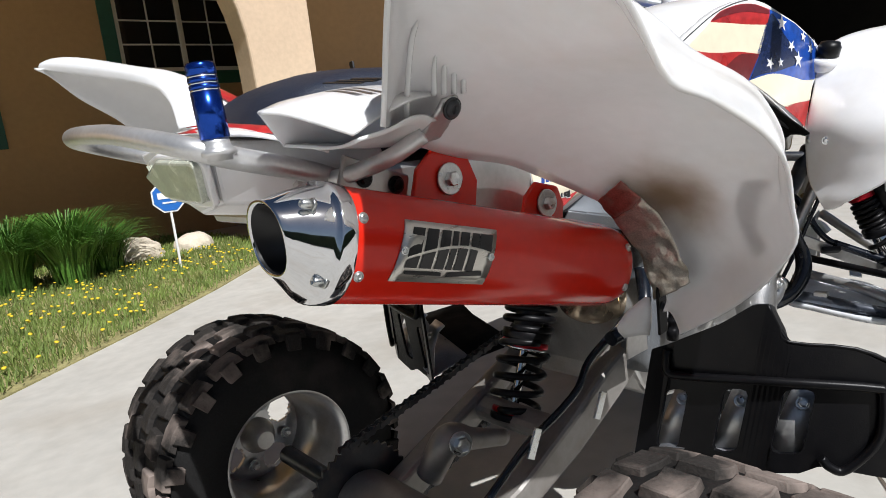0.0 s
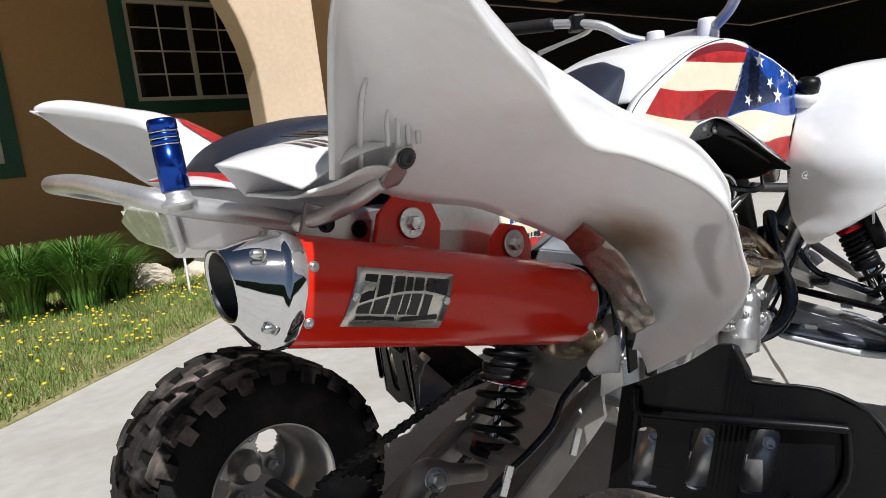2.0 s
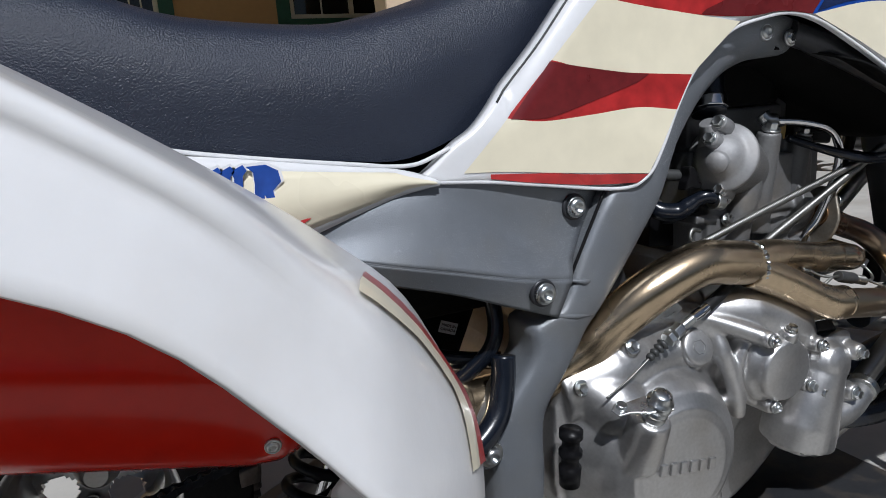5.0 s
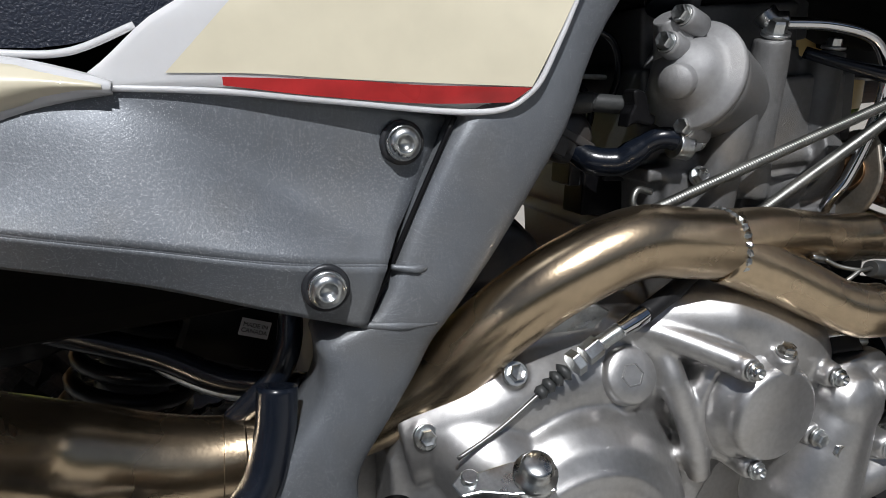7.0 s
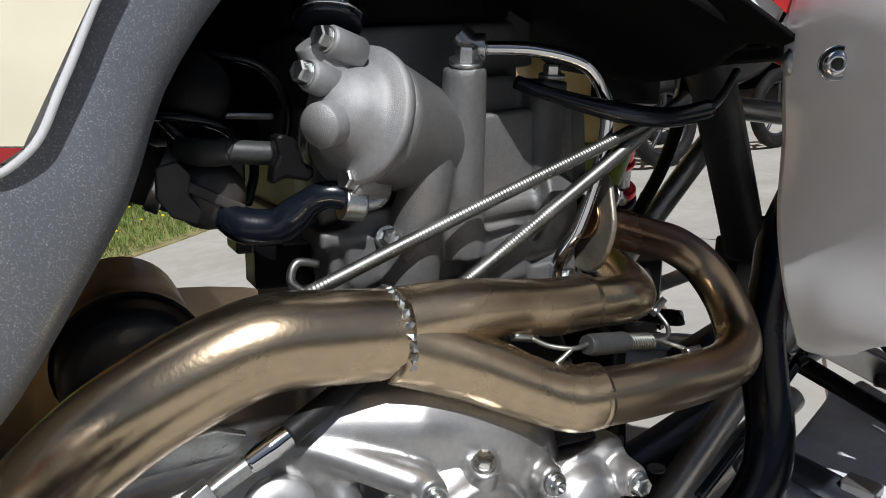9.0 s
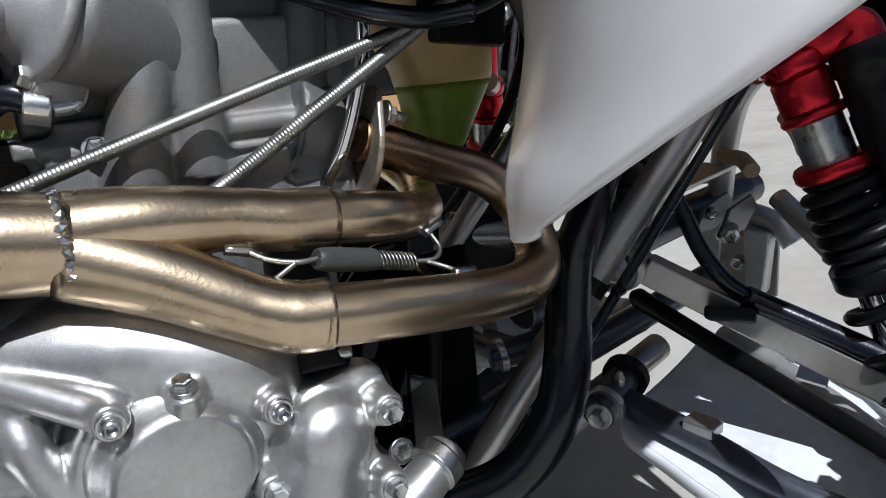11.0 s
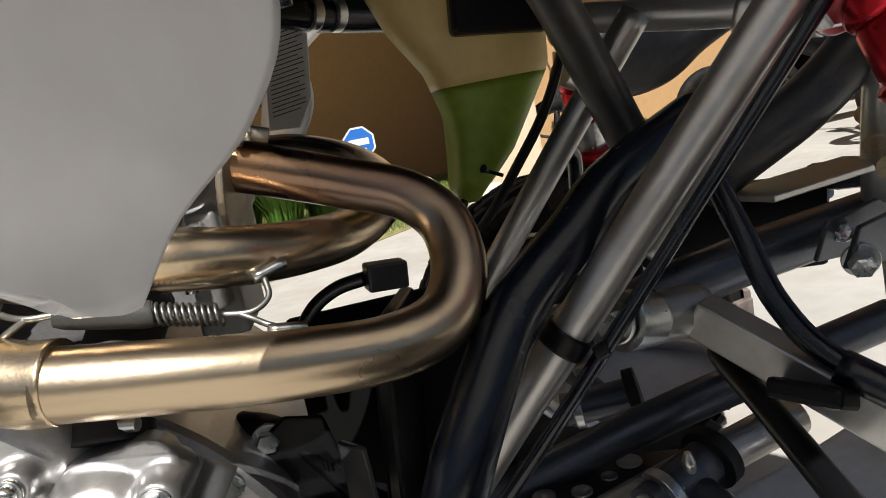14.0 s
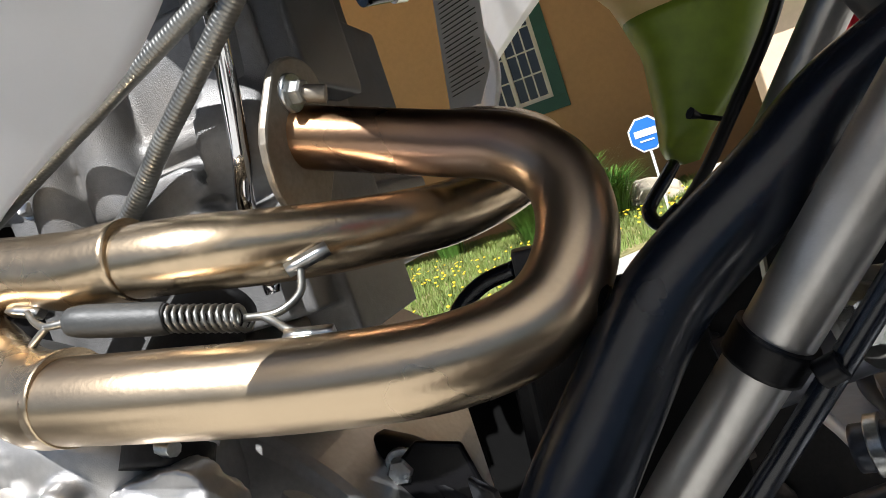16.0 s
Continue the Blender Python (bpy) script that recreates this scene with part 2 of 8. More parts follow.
def scorched_white():
    """White fender plastic with a brown scorch mark where the muffler heat reaches it."""
    m = WHITE.copy()
    m.name = "scorched_white_plastic"
    n, l = m.node_tree.nodes, m.node_tree.links
    b = n["Principled BSDF"]
    old = b.inputs["Base Color"].links[0].from_socket
    co, dist, nz = n.new("ShaderNodeTexCoord"), n.new("ShaderNodeVectorMath"), n.new("ShaderNodeTexNoise")
    dist.operation = "DISTANCE"
    dist.inputs[1].default_value = (0.755, 0.450, 0.722)
    nz.inputs["Scale"].default_value = 16
    nz.inputs["Detail"].default_value = 6
    l.new(co.outputs["Object"], dist.inputs[0])
    l.new(co.outputs["Object"], nz.inputs["Vector"])
    add = n.new("ShaderNodeMath")
    add.operation = "MULTIPLY_ADD"
    l.new(nz.outputs["Fac"], add.inputs[0])
    add.inputs[1].default_value = -0.06
    l.new(dist.outputs["Value"], add.inputs[2])
    r = n.new("ShaderNodeMapRange")
    r.interpolation_type = "SMOOTHSTEP"
    r.inputs["From Min"].default_value, r.inputs["From Max"].default_value = 0.075, -0.03
    r.inputs["To Max"].default_value = 0.9
    l.new(add.outputs[0], r.inputs["Value"])
    geo, face, low, both = n.new("ShaderNodeNewGeometry"), n.new("ShaderNodeVectorMath"), n.new("ShaderNodeMapRange"), n.new("ShaderNodeMath")
    face.operation, both.operation = "DOT_PRODUCT", "MULTIPLY"
    face.inputs[1].default_value = (-0.7, 0.1, -0.7)
    low.inputs["From Min"].default_value, low.inputs["From Max"].default_value = -0.15, 0.15
    l.new(geo.outputs["Normal"], face.inputs[0])
    l.new(face.outputs["Value"], low.inputs["Value"])
    l.new(r.outputs["Result"], both.inputs[0])
    l.new(low.outputs["Result"], both.inputs[1])
    mx = n.new("ShaderNodeMix")
    mx.data_type = "RGBA"
    l.new(both.outputs[0], mx.inputs["Factor"])
    l.new(old, mx.inputs["A"])
    mx.inputs["B"].default_value = (0.20, 0.115, 0.05, 1)
    l.new(mx.outputs["Result"], b.inputs["Base Color"])
    return m


WHITE_SCORCHED = scorched_white()


def heat_stain(name, base):
    """Steel whose colour runs from straw to brown and blue towards the hot port."""
    m = base.copy()
    m.name = name
    n, l = m.node_tree.nodes, m.node_tree.links
    b = n["Principled BSDF"]
    co, xyz, nz = n.new("ShaderNodeTexCoord"), n.new("ShaderNodeSeparateXYZ"), n.new("ShaderNodeTexNoise")
    nz.inputs["Scale"].default_value = 22
    l.new(co.outputs["Object"], xyz.inputs[0])
    l.new(co.outputs["Object"], nz.inputs["Vector"])
    add = n.new("ShaderNodeMath")
    add.operation = "MULTIPLY_ADD"
    l.new(nz.outputs["Fac"], add.inputs[0])
    add.inputs[1].default_value = 0.02
    l.new(xyz.outputs["Z"], add.inputs[2])
    r = n.new("ShaderNodeMapRange")
    r.inputs["From Min"].default_value, r.inputs["From Max"].default_value = 0.565, 0.65
    l.new(add.outputs[0], r.inputs["Value"])
    ramp = n.new("ShaderNodeValToRGB")
    e = ramp.color_ramp.elements
    e[0].position, e[0].color = 0.0, (0.60, 0.475, 0.33, 1)
    e[1].position, e[1].color = 1.0, (0.34, 0.20, 0.105, 1)
    e.new(0.35).color = (0.38, 0.29, 0.205, 1)
    e.new(0.6).color = (0.22, 0.15, 0.12, 1)
    l.new(r.outputs["Result"], ramp.inputs["Fac"])
    l.new(ramp.outputs["Color"], b.inputs["Base Color"])
    return m


BRONZE_MATT = surface("scorched_satin_steel", (0.60, 0.475, 0.325), 0.29, metal=1.0, var=0.12, scale=14, bump=0.05, bump_scale=420)
HEADER_STAIN = heat_stain("heat_stained_header", BRONZE_MATT)


# ---- mesh helpers ----
def V(p):
    return Vector(p)


def smooth_line(pts, n=8):
    """Catmull-Rom through the points."""
    pts = [Vector(p) for p in pts]
    if len(pts) < 3:
        return [pts[0].lerp(pts[-1], i / n) for i in range(n + 1)]
    ext = [pts[0] * 2 - pts[1]] + pts + [pts[-1] * 2 - pts[-2]]
    out = []
    for i in range(1, len(ext) - 2):
        a, b, c, d = ext[i - 1:i + 3]
        for k in range(n):
            t = k / n
            out.append(0.5 * ((2 * b) + (c - a) * t + (2 * a - 5 * b + 4 * c - d) * t * t + (3 * b - a - 3 * c + d) * t ** 3))
    out.append(pts[-1])
    return out


def ring_frames(path):
    """A frame along the path that doesn't twist."""
    tang = []
    for i in range(len(path)):
        d = path[min(i + 1, len(path) - 1)] - path[max(i - 1, 0)]
        tang.append(d.normalized())
    up = Vector((0, 0, 1)) if abs(tang[0].z) < 0.9 else Vector((1, 0, 0))
    side = tang[0].cross(up).normalized()
    out = []
    for t in tang:
        side = (side - t * side.dot(t)).normalized()
        out.append((side, t.cross(side).normalized()))
    return out


def tube(bm, pts, r, seg=14, n=8, raw=False, flat=1.0, caps=True):
    """A round bar through the points; r may be a list, one radius a point."""
    ctrl = len(pts)
    path = [Vector(p) for p in pts] if raw else smooth_line(pts, n)
    radii = [r] * len(path) if not hasattr(r, "__len__") else [float(np.interp(i / (len(path) - 1) * (ctrl - 1), range(ctrl), r)) for i in range(len(path))]
    rings = []
    for p, (a, b), q in zip(path, ring_frames(path), radii):
        rings.append([bm.verts.new(p + (a * math.cos(w) + b * math.sin(w) * flat) * q) for w in (2 * math.pi * k / seg for k in range(seg))])
    for u, v in zip(rings, rings[1:]):
        for k in range(seg):
            f = bm.faces.new((u[k], u[(k + 1) % seg], v[(k + 1) % seg], v[k]))
            f.smooth = True
    if caps:
        bm.faces.new(list(reversed(rings[0])))
        bm.faces.new(rings[-1])
    return bm


def lathe(bm, profile, origin, axis, seg=24, smooth=True, squash=1.0):
    """Turns (distance along the axis, radius) round the axis."""
    o, t = Vector(origin), Vector(axis).normalized()
    up = Vector((0, 0, 1)) if abs(t.z) < 0.9 else Vector((1, 0, 0))
    a = t.cross(up).normalized()
    b = a.cross(t).normalized()
    rings = []
    for s, q in profile:
        rings.append([bm.verts.new(o + t * s + (a * math.cos(w) * squash + b * math.sin(w)) * max(q, 1e-5)) for w in (2 * math.pi * k / seg for k in range(seg))])
    for u, v in zip(rings, rings[1:]):
        for k in range(seg):
            f = bm.faces.new((u[k], v[k], v[(k + 1) % seg], u[(k + 1) % seg]))
            f.smooth = smooth
    bm.faces.new(rings[0])
    bm.faces.new(list(reversed(rings[-1])))
    return bm


def sheet(bm, rows, close=False):
    """A skin over rows of points."""
    g = [[bm.verts.new(p) for p in row] for row in rows]
    for u, v in zip(g, g[1:]):
        m = len(u)
        for k in range(m if close else m - 1):
            f = bm.faces.new((u[k], u[(k + 1) % m], v[(k + 1) % m], v[k]))
            f.smooth = True
    return bm


def fine_rows(rows, n=4, m=4):
    """Smooths a coarse net of points both ways."""
    first = [smooth_line(r, n) for r in rows]
    cols = [smooth_line([r[k] for r in first], m) for k in range(len(first[0]))]
    return [[c[i] for c in cols] for i in range(len(cols[0]))]


def prism(bm, outline, origin, ex, ey, depth, smooth_n=0):
    """A plate: an outline in the plane (ex, ey) at origin, thick along ex x ey."""
    o, ex, ey = Vector(origin), Vector(ex).normalized(), Vector(ey).normalized()
    ez = ex.cross(ey).normalized()
    pts = [Vector((x, y, 0)) for x, y in outline]
    if smooth_n:
        pts = smooth_line(pts + [pts[0]], smooth_n)[:-1]
    lo = [bm.verts.new(o + ex * p.x + ey * p.y) for p in pts]
    hi = [bm.verts.new(o + ex * p.x + ey * p.y + ez * depth) for p in pts]
    bm.faces.new(list(reversed(lo)))
    bm.faces.new(hi)
    for k in range(len(pts)):
        bm.faces.new((lo[k], lo[(k + 1) % len(pts)], hi[(k + 1) % len(pts)], hi[k]))
    return bm


def block(bm, centre, size, turn=(0, 0, 0)):
    m = pose(*centre, *turn) @ Matrix.Diagonal((*size, 1))
    bmesh.ops.create_cube(bm, size=1.0, matrix=m)
    return bm


HOST = None      # the assembly that loose bars and cables belong to


def assembly(name, label):
    """A named assembly of the quad, to hold its parts."""
    global HOST
    HOST = new(name)
    HOST.parent = quad
    HOST["label"] = label
    return HOST


def part(name, bm, material, parent=None, label="", bevel=0.0, thick=0.0, segs=2):
    """Links a bmesh as one mesh object, under a thing or a part."""
    bmesh.ops.recalc_face_normals(bm, faces=bm.faces)
    me = bpy.data.meshes.new(name)
    bm.to_mesh(me)
    bm.free()
    me.materials.append(material)
    ob = new(name, me)
    if parent:
        ob.parent = parent
    if label:
        ob["label"] = label
    if thick:
        s = ob.modifiers.new("thickness", "SOLIDIFY")
        s.thickness, s.offset = thick, 0.0
    if bevel:
        b = ob.modifiers.new("edges", "BEVEL")
        b.width, b.segments, b.limit_method, b.angle_limit = bevel, segs, "ANGLE", radians(35)
        b.harden_normals = False
    return ob


def casting(ob, voxel=.002, passes=4):
    """Melts overlapping solids into one casting with soft fillets."""
    r = ob.modifiers.new("melt", "REMESH")
    r.mode, r.voxel_size, r.use_smooth_shade = "VOXEL", voxel, True
    k = ob.modifiers.new("fillets", "SMOOTH")
    k.factor, k.iterations = .5, passes
    return ob


def B():
    return bmesh.new()


def thing(name, label, category, group="", at=(0, 0, 0)):
    e = new(name)
    e.location = at
    return tagged(e, label, category, group)


def bolt(parent, at, way, r=0.006, h=0.006, name="bolt", material=None, washer=1.5, kind="hex", label=""):
    """A screw head with its washer: hex, or round with a socket."""
    bm = B()
    w = Vector(way).normalized()
    if washer:
        lathe(bm, [(-0.001, r * washer), (0.0012, r * washer), (0.0016, r * washer * 0.93)], at, w, 20)
    if kind == "hex":
        lathe(bm, [(0, r), (h * 0.85, r), (h, r * 0.86), (h * 0.93, r * 0.5), (h * 0.9, 0.0001)], at, w, 6, smooth=False)
    else:
        lathe(bm, [(0, r), (h * 0.45, r * 0.98), (h * 0.8, r * 0.85), (h, r * 0.6), (h, r * 0.48), (h * 0.3, r * 0.44), (h * 0.3, 0.0001)], at, w, 18)
    return part(name, bm, material or STEEL, parent, label)


def mirror_y(p):
    return (p[0], 2 * CY - p[1], p[2])


CY = 0.765      # the quad's middle plane
AXLE_R, AXLE_F = 0.495, 1.79

# ---- the setting ----
def structure(name, bm, material, label="", **kw):
    return tagged(part(name, bm, material, None, label, **kw), kind="structure")


bm = B()
bmesh.ops.create_grid(bm, x_segments=2, y_segments=2, size=400)
bmesh.ops.translate(bm, verts=bm.verts, vec=(0, 0, 0))
structure("ground", bm, CONCRETE, "pale concrete ground reaching to the horizon")

for i, (p, q) in enumerate((((3.6, 1.85), (1.2, .22)), ((3.6, 1.85), (2.0, 4.3)))):
    bm = B()
    d = (Vector((*q, 0)) - Vector((*p, 0))).normalized()
    sd = Vector((-d.y, d.x, 0)) * .005
    n = 40
    rowl = [[Vector((*p, .0016)).lerp(Vector((*q, .0016)), k / n) + sd * (e + .35 * math.sin(k * 1.7 + e)) for e in (-1, 1)] for k in range(n + 1)]
    sheet(bm, rowl)
    structure("drive_joint", bm, SOIL_DARK, "dirt-filled joint in the concrete drive")

LAWN = [(-9, 2.75), (-3, 2.45), (-0.6, 2.72), (0.2, 3.05), (0.9, 3.62), (1.55, 4.2), (2.1, 4.75), (2.7, 5.3), (2.7, 7.85), (-9, 7.85)]
bm = B()
prism(bm, LAWN, (0, 0, -0.062), (1, 0, 0), (0, 1, 0), 0.070)
structure("lawn", bm, SOIL, "dry patchy front lawn beside the drive")

# unseen wall added behind the camera: darkens reflections and low sky fill
bm = B()
block(bm, (2.0, -13.0, 1.6), (70, 1.2, 3.3))
structure("hedge_street", bm, BACKDROP, "unseen dark wall added behind the camera for reflections")

# house: back wall with two windows, arch, garage front
WALL_Y = 7.9


def wall_with_holes(name, x0, x1, z0, z1, y, thick, holes, material, label):
    """A wall along x, cut into pieces round its openings."""
    xs = sorted({x0, x1, *[h[0] for h in holes], *[h[1] for h in holes]})
    bm = B()
    for a, b in zip(xs, xs[1:]):
        cuts = sorted((h[2], h[3]) for h in holes if h[0] <= a and h[1] >= b)
        z = z0
        for lo, hi in cuts + [(z1, z1)]:
            if lo > z:
                block(bm, ((a + b) / 2, y + thick / 2, (z + lo) / 2), (b - a, thick, lo - z))
            z = hi
    bmesh.ops.remove_doubles(bm, verts=bm.verts, dist=0.0005)
    return structure(name, bm, material, label)


WIN_A = (0.09, 0.91, 1.33, 2.5)
WIN_B = (2.29, 3.74, 1.90, 3.05)
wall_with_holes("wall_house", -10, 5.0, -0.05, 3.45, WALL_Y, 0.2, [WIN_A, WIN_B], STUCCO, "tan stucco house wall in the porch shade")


def window(name, hole, y, divide):
    x0, x1, z0, z1 = hole
    top = tagged(new(name), "sliding window with white grid bars and green trim", "window", kind="structure")
    t = 0.15
    for a, b, c, d in ((x0 - t, x1 + t, z1, z1 + t), (x0 - t, x1 + t, z0 - t, z0), (x0 - t, x0, z0, z1), (x1, x1 + t, z0, z1)):
        bm = B()
        block(bm, ((a + b) / 2, y - 0.015, (c + d) / 2), (b - a, 0.03, d - c))
        part("trim", bm, GREEN_TRIM, top, "dark green trim board", bevel=0.004)
    f = 0.05
    xm = (x0 + x1) / 2
    for a, b, c, d in ((x0, x1, z1 - f, z1), (x0, x1, z0, z0 + f), (x0, x0 + f, z0 + f, z1 - f), (x1 - f, x1, z0 + f, z1 - f), (xm - f / 2, xm + f / 2, z0 + f, z1 - f)):
        bm = B()
        block(bm, ((a + b) / 2, y + 0.03, (c + d) / 2), (b - a, 0.06, d - c))
        part("window_frame", bm, WINDOW_FRAME, top, bevel=0.004)
    for a, b in ((x0 + f, xm - f / 2), (xm + f / 2, x1 - f)):
        bm = B()
        block(bm, ((a + b) / 2, y + 0.05, (z0 + z1) / 2), (b - a, 0.006, z1 - z0 - 2 * f))
        part("pane", bm, GLASS_DARK, top, "dark reflecting glass")
        for k in range(1, divide):
            bm = B()
            block(bm, (a + (b - a) * k / divide, y + 0.044, (z0 + z1) / 2), (0.018, 0.006, z1 - z0 - 2 * f))
            part("grid_bar", bm, WINDOW_FRAME, top)
        for k in range(1, 4):
            bm = B()
            block(bm, ((a + b) / 2, y + 0.0438, z0 + f + (z1 - z0 - 2 * f) * k / 4), (b - a, 0.005, 0.018))
            part("grid_bar", bm, WINDOW_FRAME, top)
    # near-black sheet for the unlit room behind the panes
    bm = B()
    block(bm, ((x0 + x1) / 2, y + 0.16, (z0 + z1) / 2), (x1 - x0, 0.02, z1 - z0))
    part("window_back", bm, INDOOR_SHADE, top)
    return top


window("window_1", WIN_A, WALL_Y, 3)
window("window_2", WIN_B, WALL_Y, 2)

# arch wall in front of the porch: a pillar that widens into an arch
ARCH_Y = 4.9
bm = B()
pts = [(2.42, -0.05), (2.95, -0.05), (2.95, 4.0), (0.2, 4.0), (0.2, 3.35)]
for k in range(15):
    a = math.pi / 2 * k / 14
    pts.append((0.35 + 2.03 * math.sin(a), 1.55 + 1.75 * math.cos(a)))
prism(bm, pts, (0, ARCH_Y + 0.28, 0), (1, 0, 0), (0, 0, 1), 0.28)
structure("arch_wall", bm, STUCCO_LIGHT, "pale rough stucco pillar running into an arch", bevel=0.02)
bm = B()
block(bm, (2.70, ARCH_Y + 0.10, 1.14), (0.66, 0.5, 0.07))
structure("pillar_cap", bm, TEAL, "teal painted ledge round the pillar", bevel=0.02)
# out of view; keeps the sun off the house wall
bm = B()
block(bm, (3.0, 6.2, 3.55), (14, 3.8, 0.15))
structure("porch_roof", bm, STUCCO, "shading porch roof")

# unseen slab added to keep the sun off the garage front and floor
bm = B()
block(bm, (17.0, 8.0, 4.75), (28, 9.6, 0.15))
structure("garage_roof", bm, STUCCO, "unseen roof added to shade the garage front")

# garage front, and its inside with the shade painted in as near black
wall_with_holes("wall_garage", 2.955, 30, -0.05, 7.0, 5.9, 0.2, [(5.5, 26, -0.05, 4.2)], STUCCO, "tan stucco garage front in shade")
for a, b, c, d in ((5.22, 5.5, -0.05, 4.4), (26, 26.3, -0.05, 4.4), (5.5, 26, 4.2, 4.4)):
    bm = B()
    block(bm, ((a + b) / 2, 5.885, (c + d) / 2), (b - a, 0.03, d - c))
    structure("garage_trim", bm, GREEN_TRIM, "dark green board round the garage opening", bevel=0.004)
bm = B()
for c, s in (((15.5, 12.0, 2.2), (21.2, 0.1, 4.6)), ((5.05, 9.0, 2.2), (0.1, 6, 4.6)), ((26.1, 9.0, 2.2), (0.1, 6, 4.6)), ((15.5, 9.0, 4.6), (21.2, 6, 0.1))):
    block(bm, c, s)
structure("garage_inside", bm, INDOOR_SHADE, "garage interior with its shade painted near black")

# ---- the quad ----
quad = HOST = thing("quad_bike", "white sport quad bike with flag graphics, parked on concrete", "quad bike")


def wheel(name, x, y, R, width, rim_r, side, label):
    """A knobbly tyre on a dished rim; side is +1 where the hub face looks to +y."""
    w = new(name)
    w.parent = quad
    w["label"] = label
    c = Vector((x, y, R))
    ax = Vector((0, side, 0))
    h = width / 2
    bm = B()
    prof = [(-h * 0.80, rim_r), (-h * 0.97, rim_r * 1.12), (-h, (R + rim_r) / 2), (-h * 0.93, R * 0.90), (-h * 0.80, R * 0.945), (-h * 0.4, R * 0.958),
            (h * 0.4, R * 0.958), (h * 0.80, R * 0.945), (h * 0.93, R * 0.90), (h, (R + rim_r) / 2), (h * 0.97, rim_r * 1.12), (h * 0.80, rim_r)]
    n = 64
    rings = []
    a, b = Vector((1, 0, 0)), Vector((0, 0, 1))
    for s, q in prof:
        rings.append([bm.verts.new(c + ax * s + (a * math.cos(t) + b * math.sin(t)) * q) for t in (2 * math.pi * k / n for k in range(n))])
    for u, v in zip(rings, rings[1:]):
        for k in range(n):
            f = bm.faces.new((u[k], v[k], v[(k + 1) % n], u[(k + 1) % n]))
            f.smooth = True
    part("tyre", bm, TYRE, w, "worn dusty knobbly tyre")
    bm = B()
    rnd = random.Random(5)
    count = 22
    for k in range(count):
        for row, (s, wd, ln) in enumerate(((-0.84, 0.26, 0.62), (-0.42, 0.30, 0.5), (0.0, 0.30, 0.55), (0.42, 0.30, 0.5), (0.84, 0.26, 0.62))):
            t = 2 * math.pi * (k + 0.5 * (row % 2)) / count
            top = R * (1.0 - 0.018 * (abs(s) > 0.7)) * rnd.uniform(0.993, 1.0)
            root = R * (0.93 if abs(s) > 0.7 else 0.95)
            da = math.pi / count * ln * 1.25
            sk = rnd.uniform(-0.12, 0.12)
            vs = []
            for q, grow in ((root, 1.15), (top, 1.0)):
                for ds, dt in ((-1, -1), (1, -1), (1.25, 0.0), (1, 1), (-1, 1), (-0.75, 0.0)):
                    ss = (s + ds * wd / 2 * grow) * h
                    tt = t + dt * da * grow + sk * da * ds
                    vs.append(bm.verts.new(c + ax * ss + (a * math.cos(tt) + b * math.sin(tt)) * (q - (0.012 * R if abs(ss) > 0.93 * h else 0))))
            lo, hi = vs[:6], vs[6:]
            bm.faces.new(hi)
            for j in range(6):
                bm.faces.new((lo[j], lo[(j + 1) % 6], hi[(j + 1) % 6], hi[j]))
            if abs(s) > 0.7:      # shoulder lug running down the side wall
                sg = 1 if s > 0 else -1
                vs = []
                for q, off in ((R * 0.955, 0.94), (R * 0.84, 1.0)):
                    for dt in (-0.55, 0.55):
                        for lift in (0.0, 0.012):
                            tt = t + dt * da
                            vs.append(bm.verts.new(c + ax * (sg * (h * off + lift - 0.003)) + (a * math.cos(tt) + b * math.sin(tt)) * q))
                for f in ((1, 3, 7, 5), (0, 1, 5, 4), (2, 3, 7, 6), (4, 5, 7, 6)):
                    bm.faces.new([vs[i] for i in f])
    part("tread", bm, TREAD, w, "blocky tread knobs", bevel=0.0015, segs=1)
    bm = B()
    rp = [(-h * 0.84, rim_r * 1.10), (-h * 0.88, rim_r * 1.10), (-h * 0.88, rim_r * 1.03), (-h * 0.66, rim_r * 0.96), (-h * 0.45, rim_r * 0.93), (-h * 0.38, rim_r * 0.86), (h * 0.55, rim_r * 0.84),
          (h * 0.62, rim_r * 0.93), (h * 0.84, rim_r * 1.0), (h * 0.88, rim_r * 1.10), (h * 0.84, rim_r * 1.10)]
    rings = [[bm.verts.new(c + ax * s + (a * math.cos(t) + b * math.sin(t)) * q) for t in (2 * math.pi * k / 48 for k in range(48))] for s, q in rp]
    for u, v in zip(rings, rings[1:]):
        for k in range(48):
            f = bm.faces.new((u[k], v[k], v[(k + 1) % 48], u[(k + 1) % 48]))
            f.smooth = True
    part("rim", bm, RIM, w, "dull aluminium rim barrel", thick=0.003)
    # disc with four arms and openings between them
    bm = B()
    s0 = h * 0.42
    grid = [[bm.verts.new(c + ax * (s0 + .012 * (q - .3) ** 2 * 4) + (a * math.cos(2 * math.pi * k / 112) + b * math.sin(2 * math.pi * k / 112)) * rim_r * q) for k in range(112)] for q in (.24 + .62 * i / 14 for i in range(15))]
    for i in range(14):
        q = .24 + .62 * (i + .5) / 14
        for k in range(112):
            w4 = (2 * math.pi * (k + .5) / 112 + .28) % (math.pi / 2) - math.pi / 4
            if (q * math.cos(w4) - .58) ** 2 + (q * math.sin(w4)) ** 2 > .235 ** 2:
                bm.faces.new((grid[i][k], grid[i][(k + 1) % 112], grid[i + 1][(k + 1) % 112], grid[i + 1][k]))
    part("rim_disc", bm, RIM, w, "rim centre with four round openings", thick=0.008)
    bm = B()
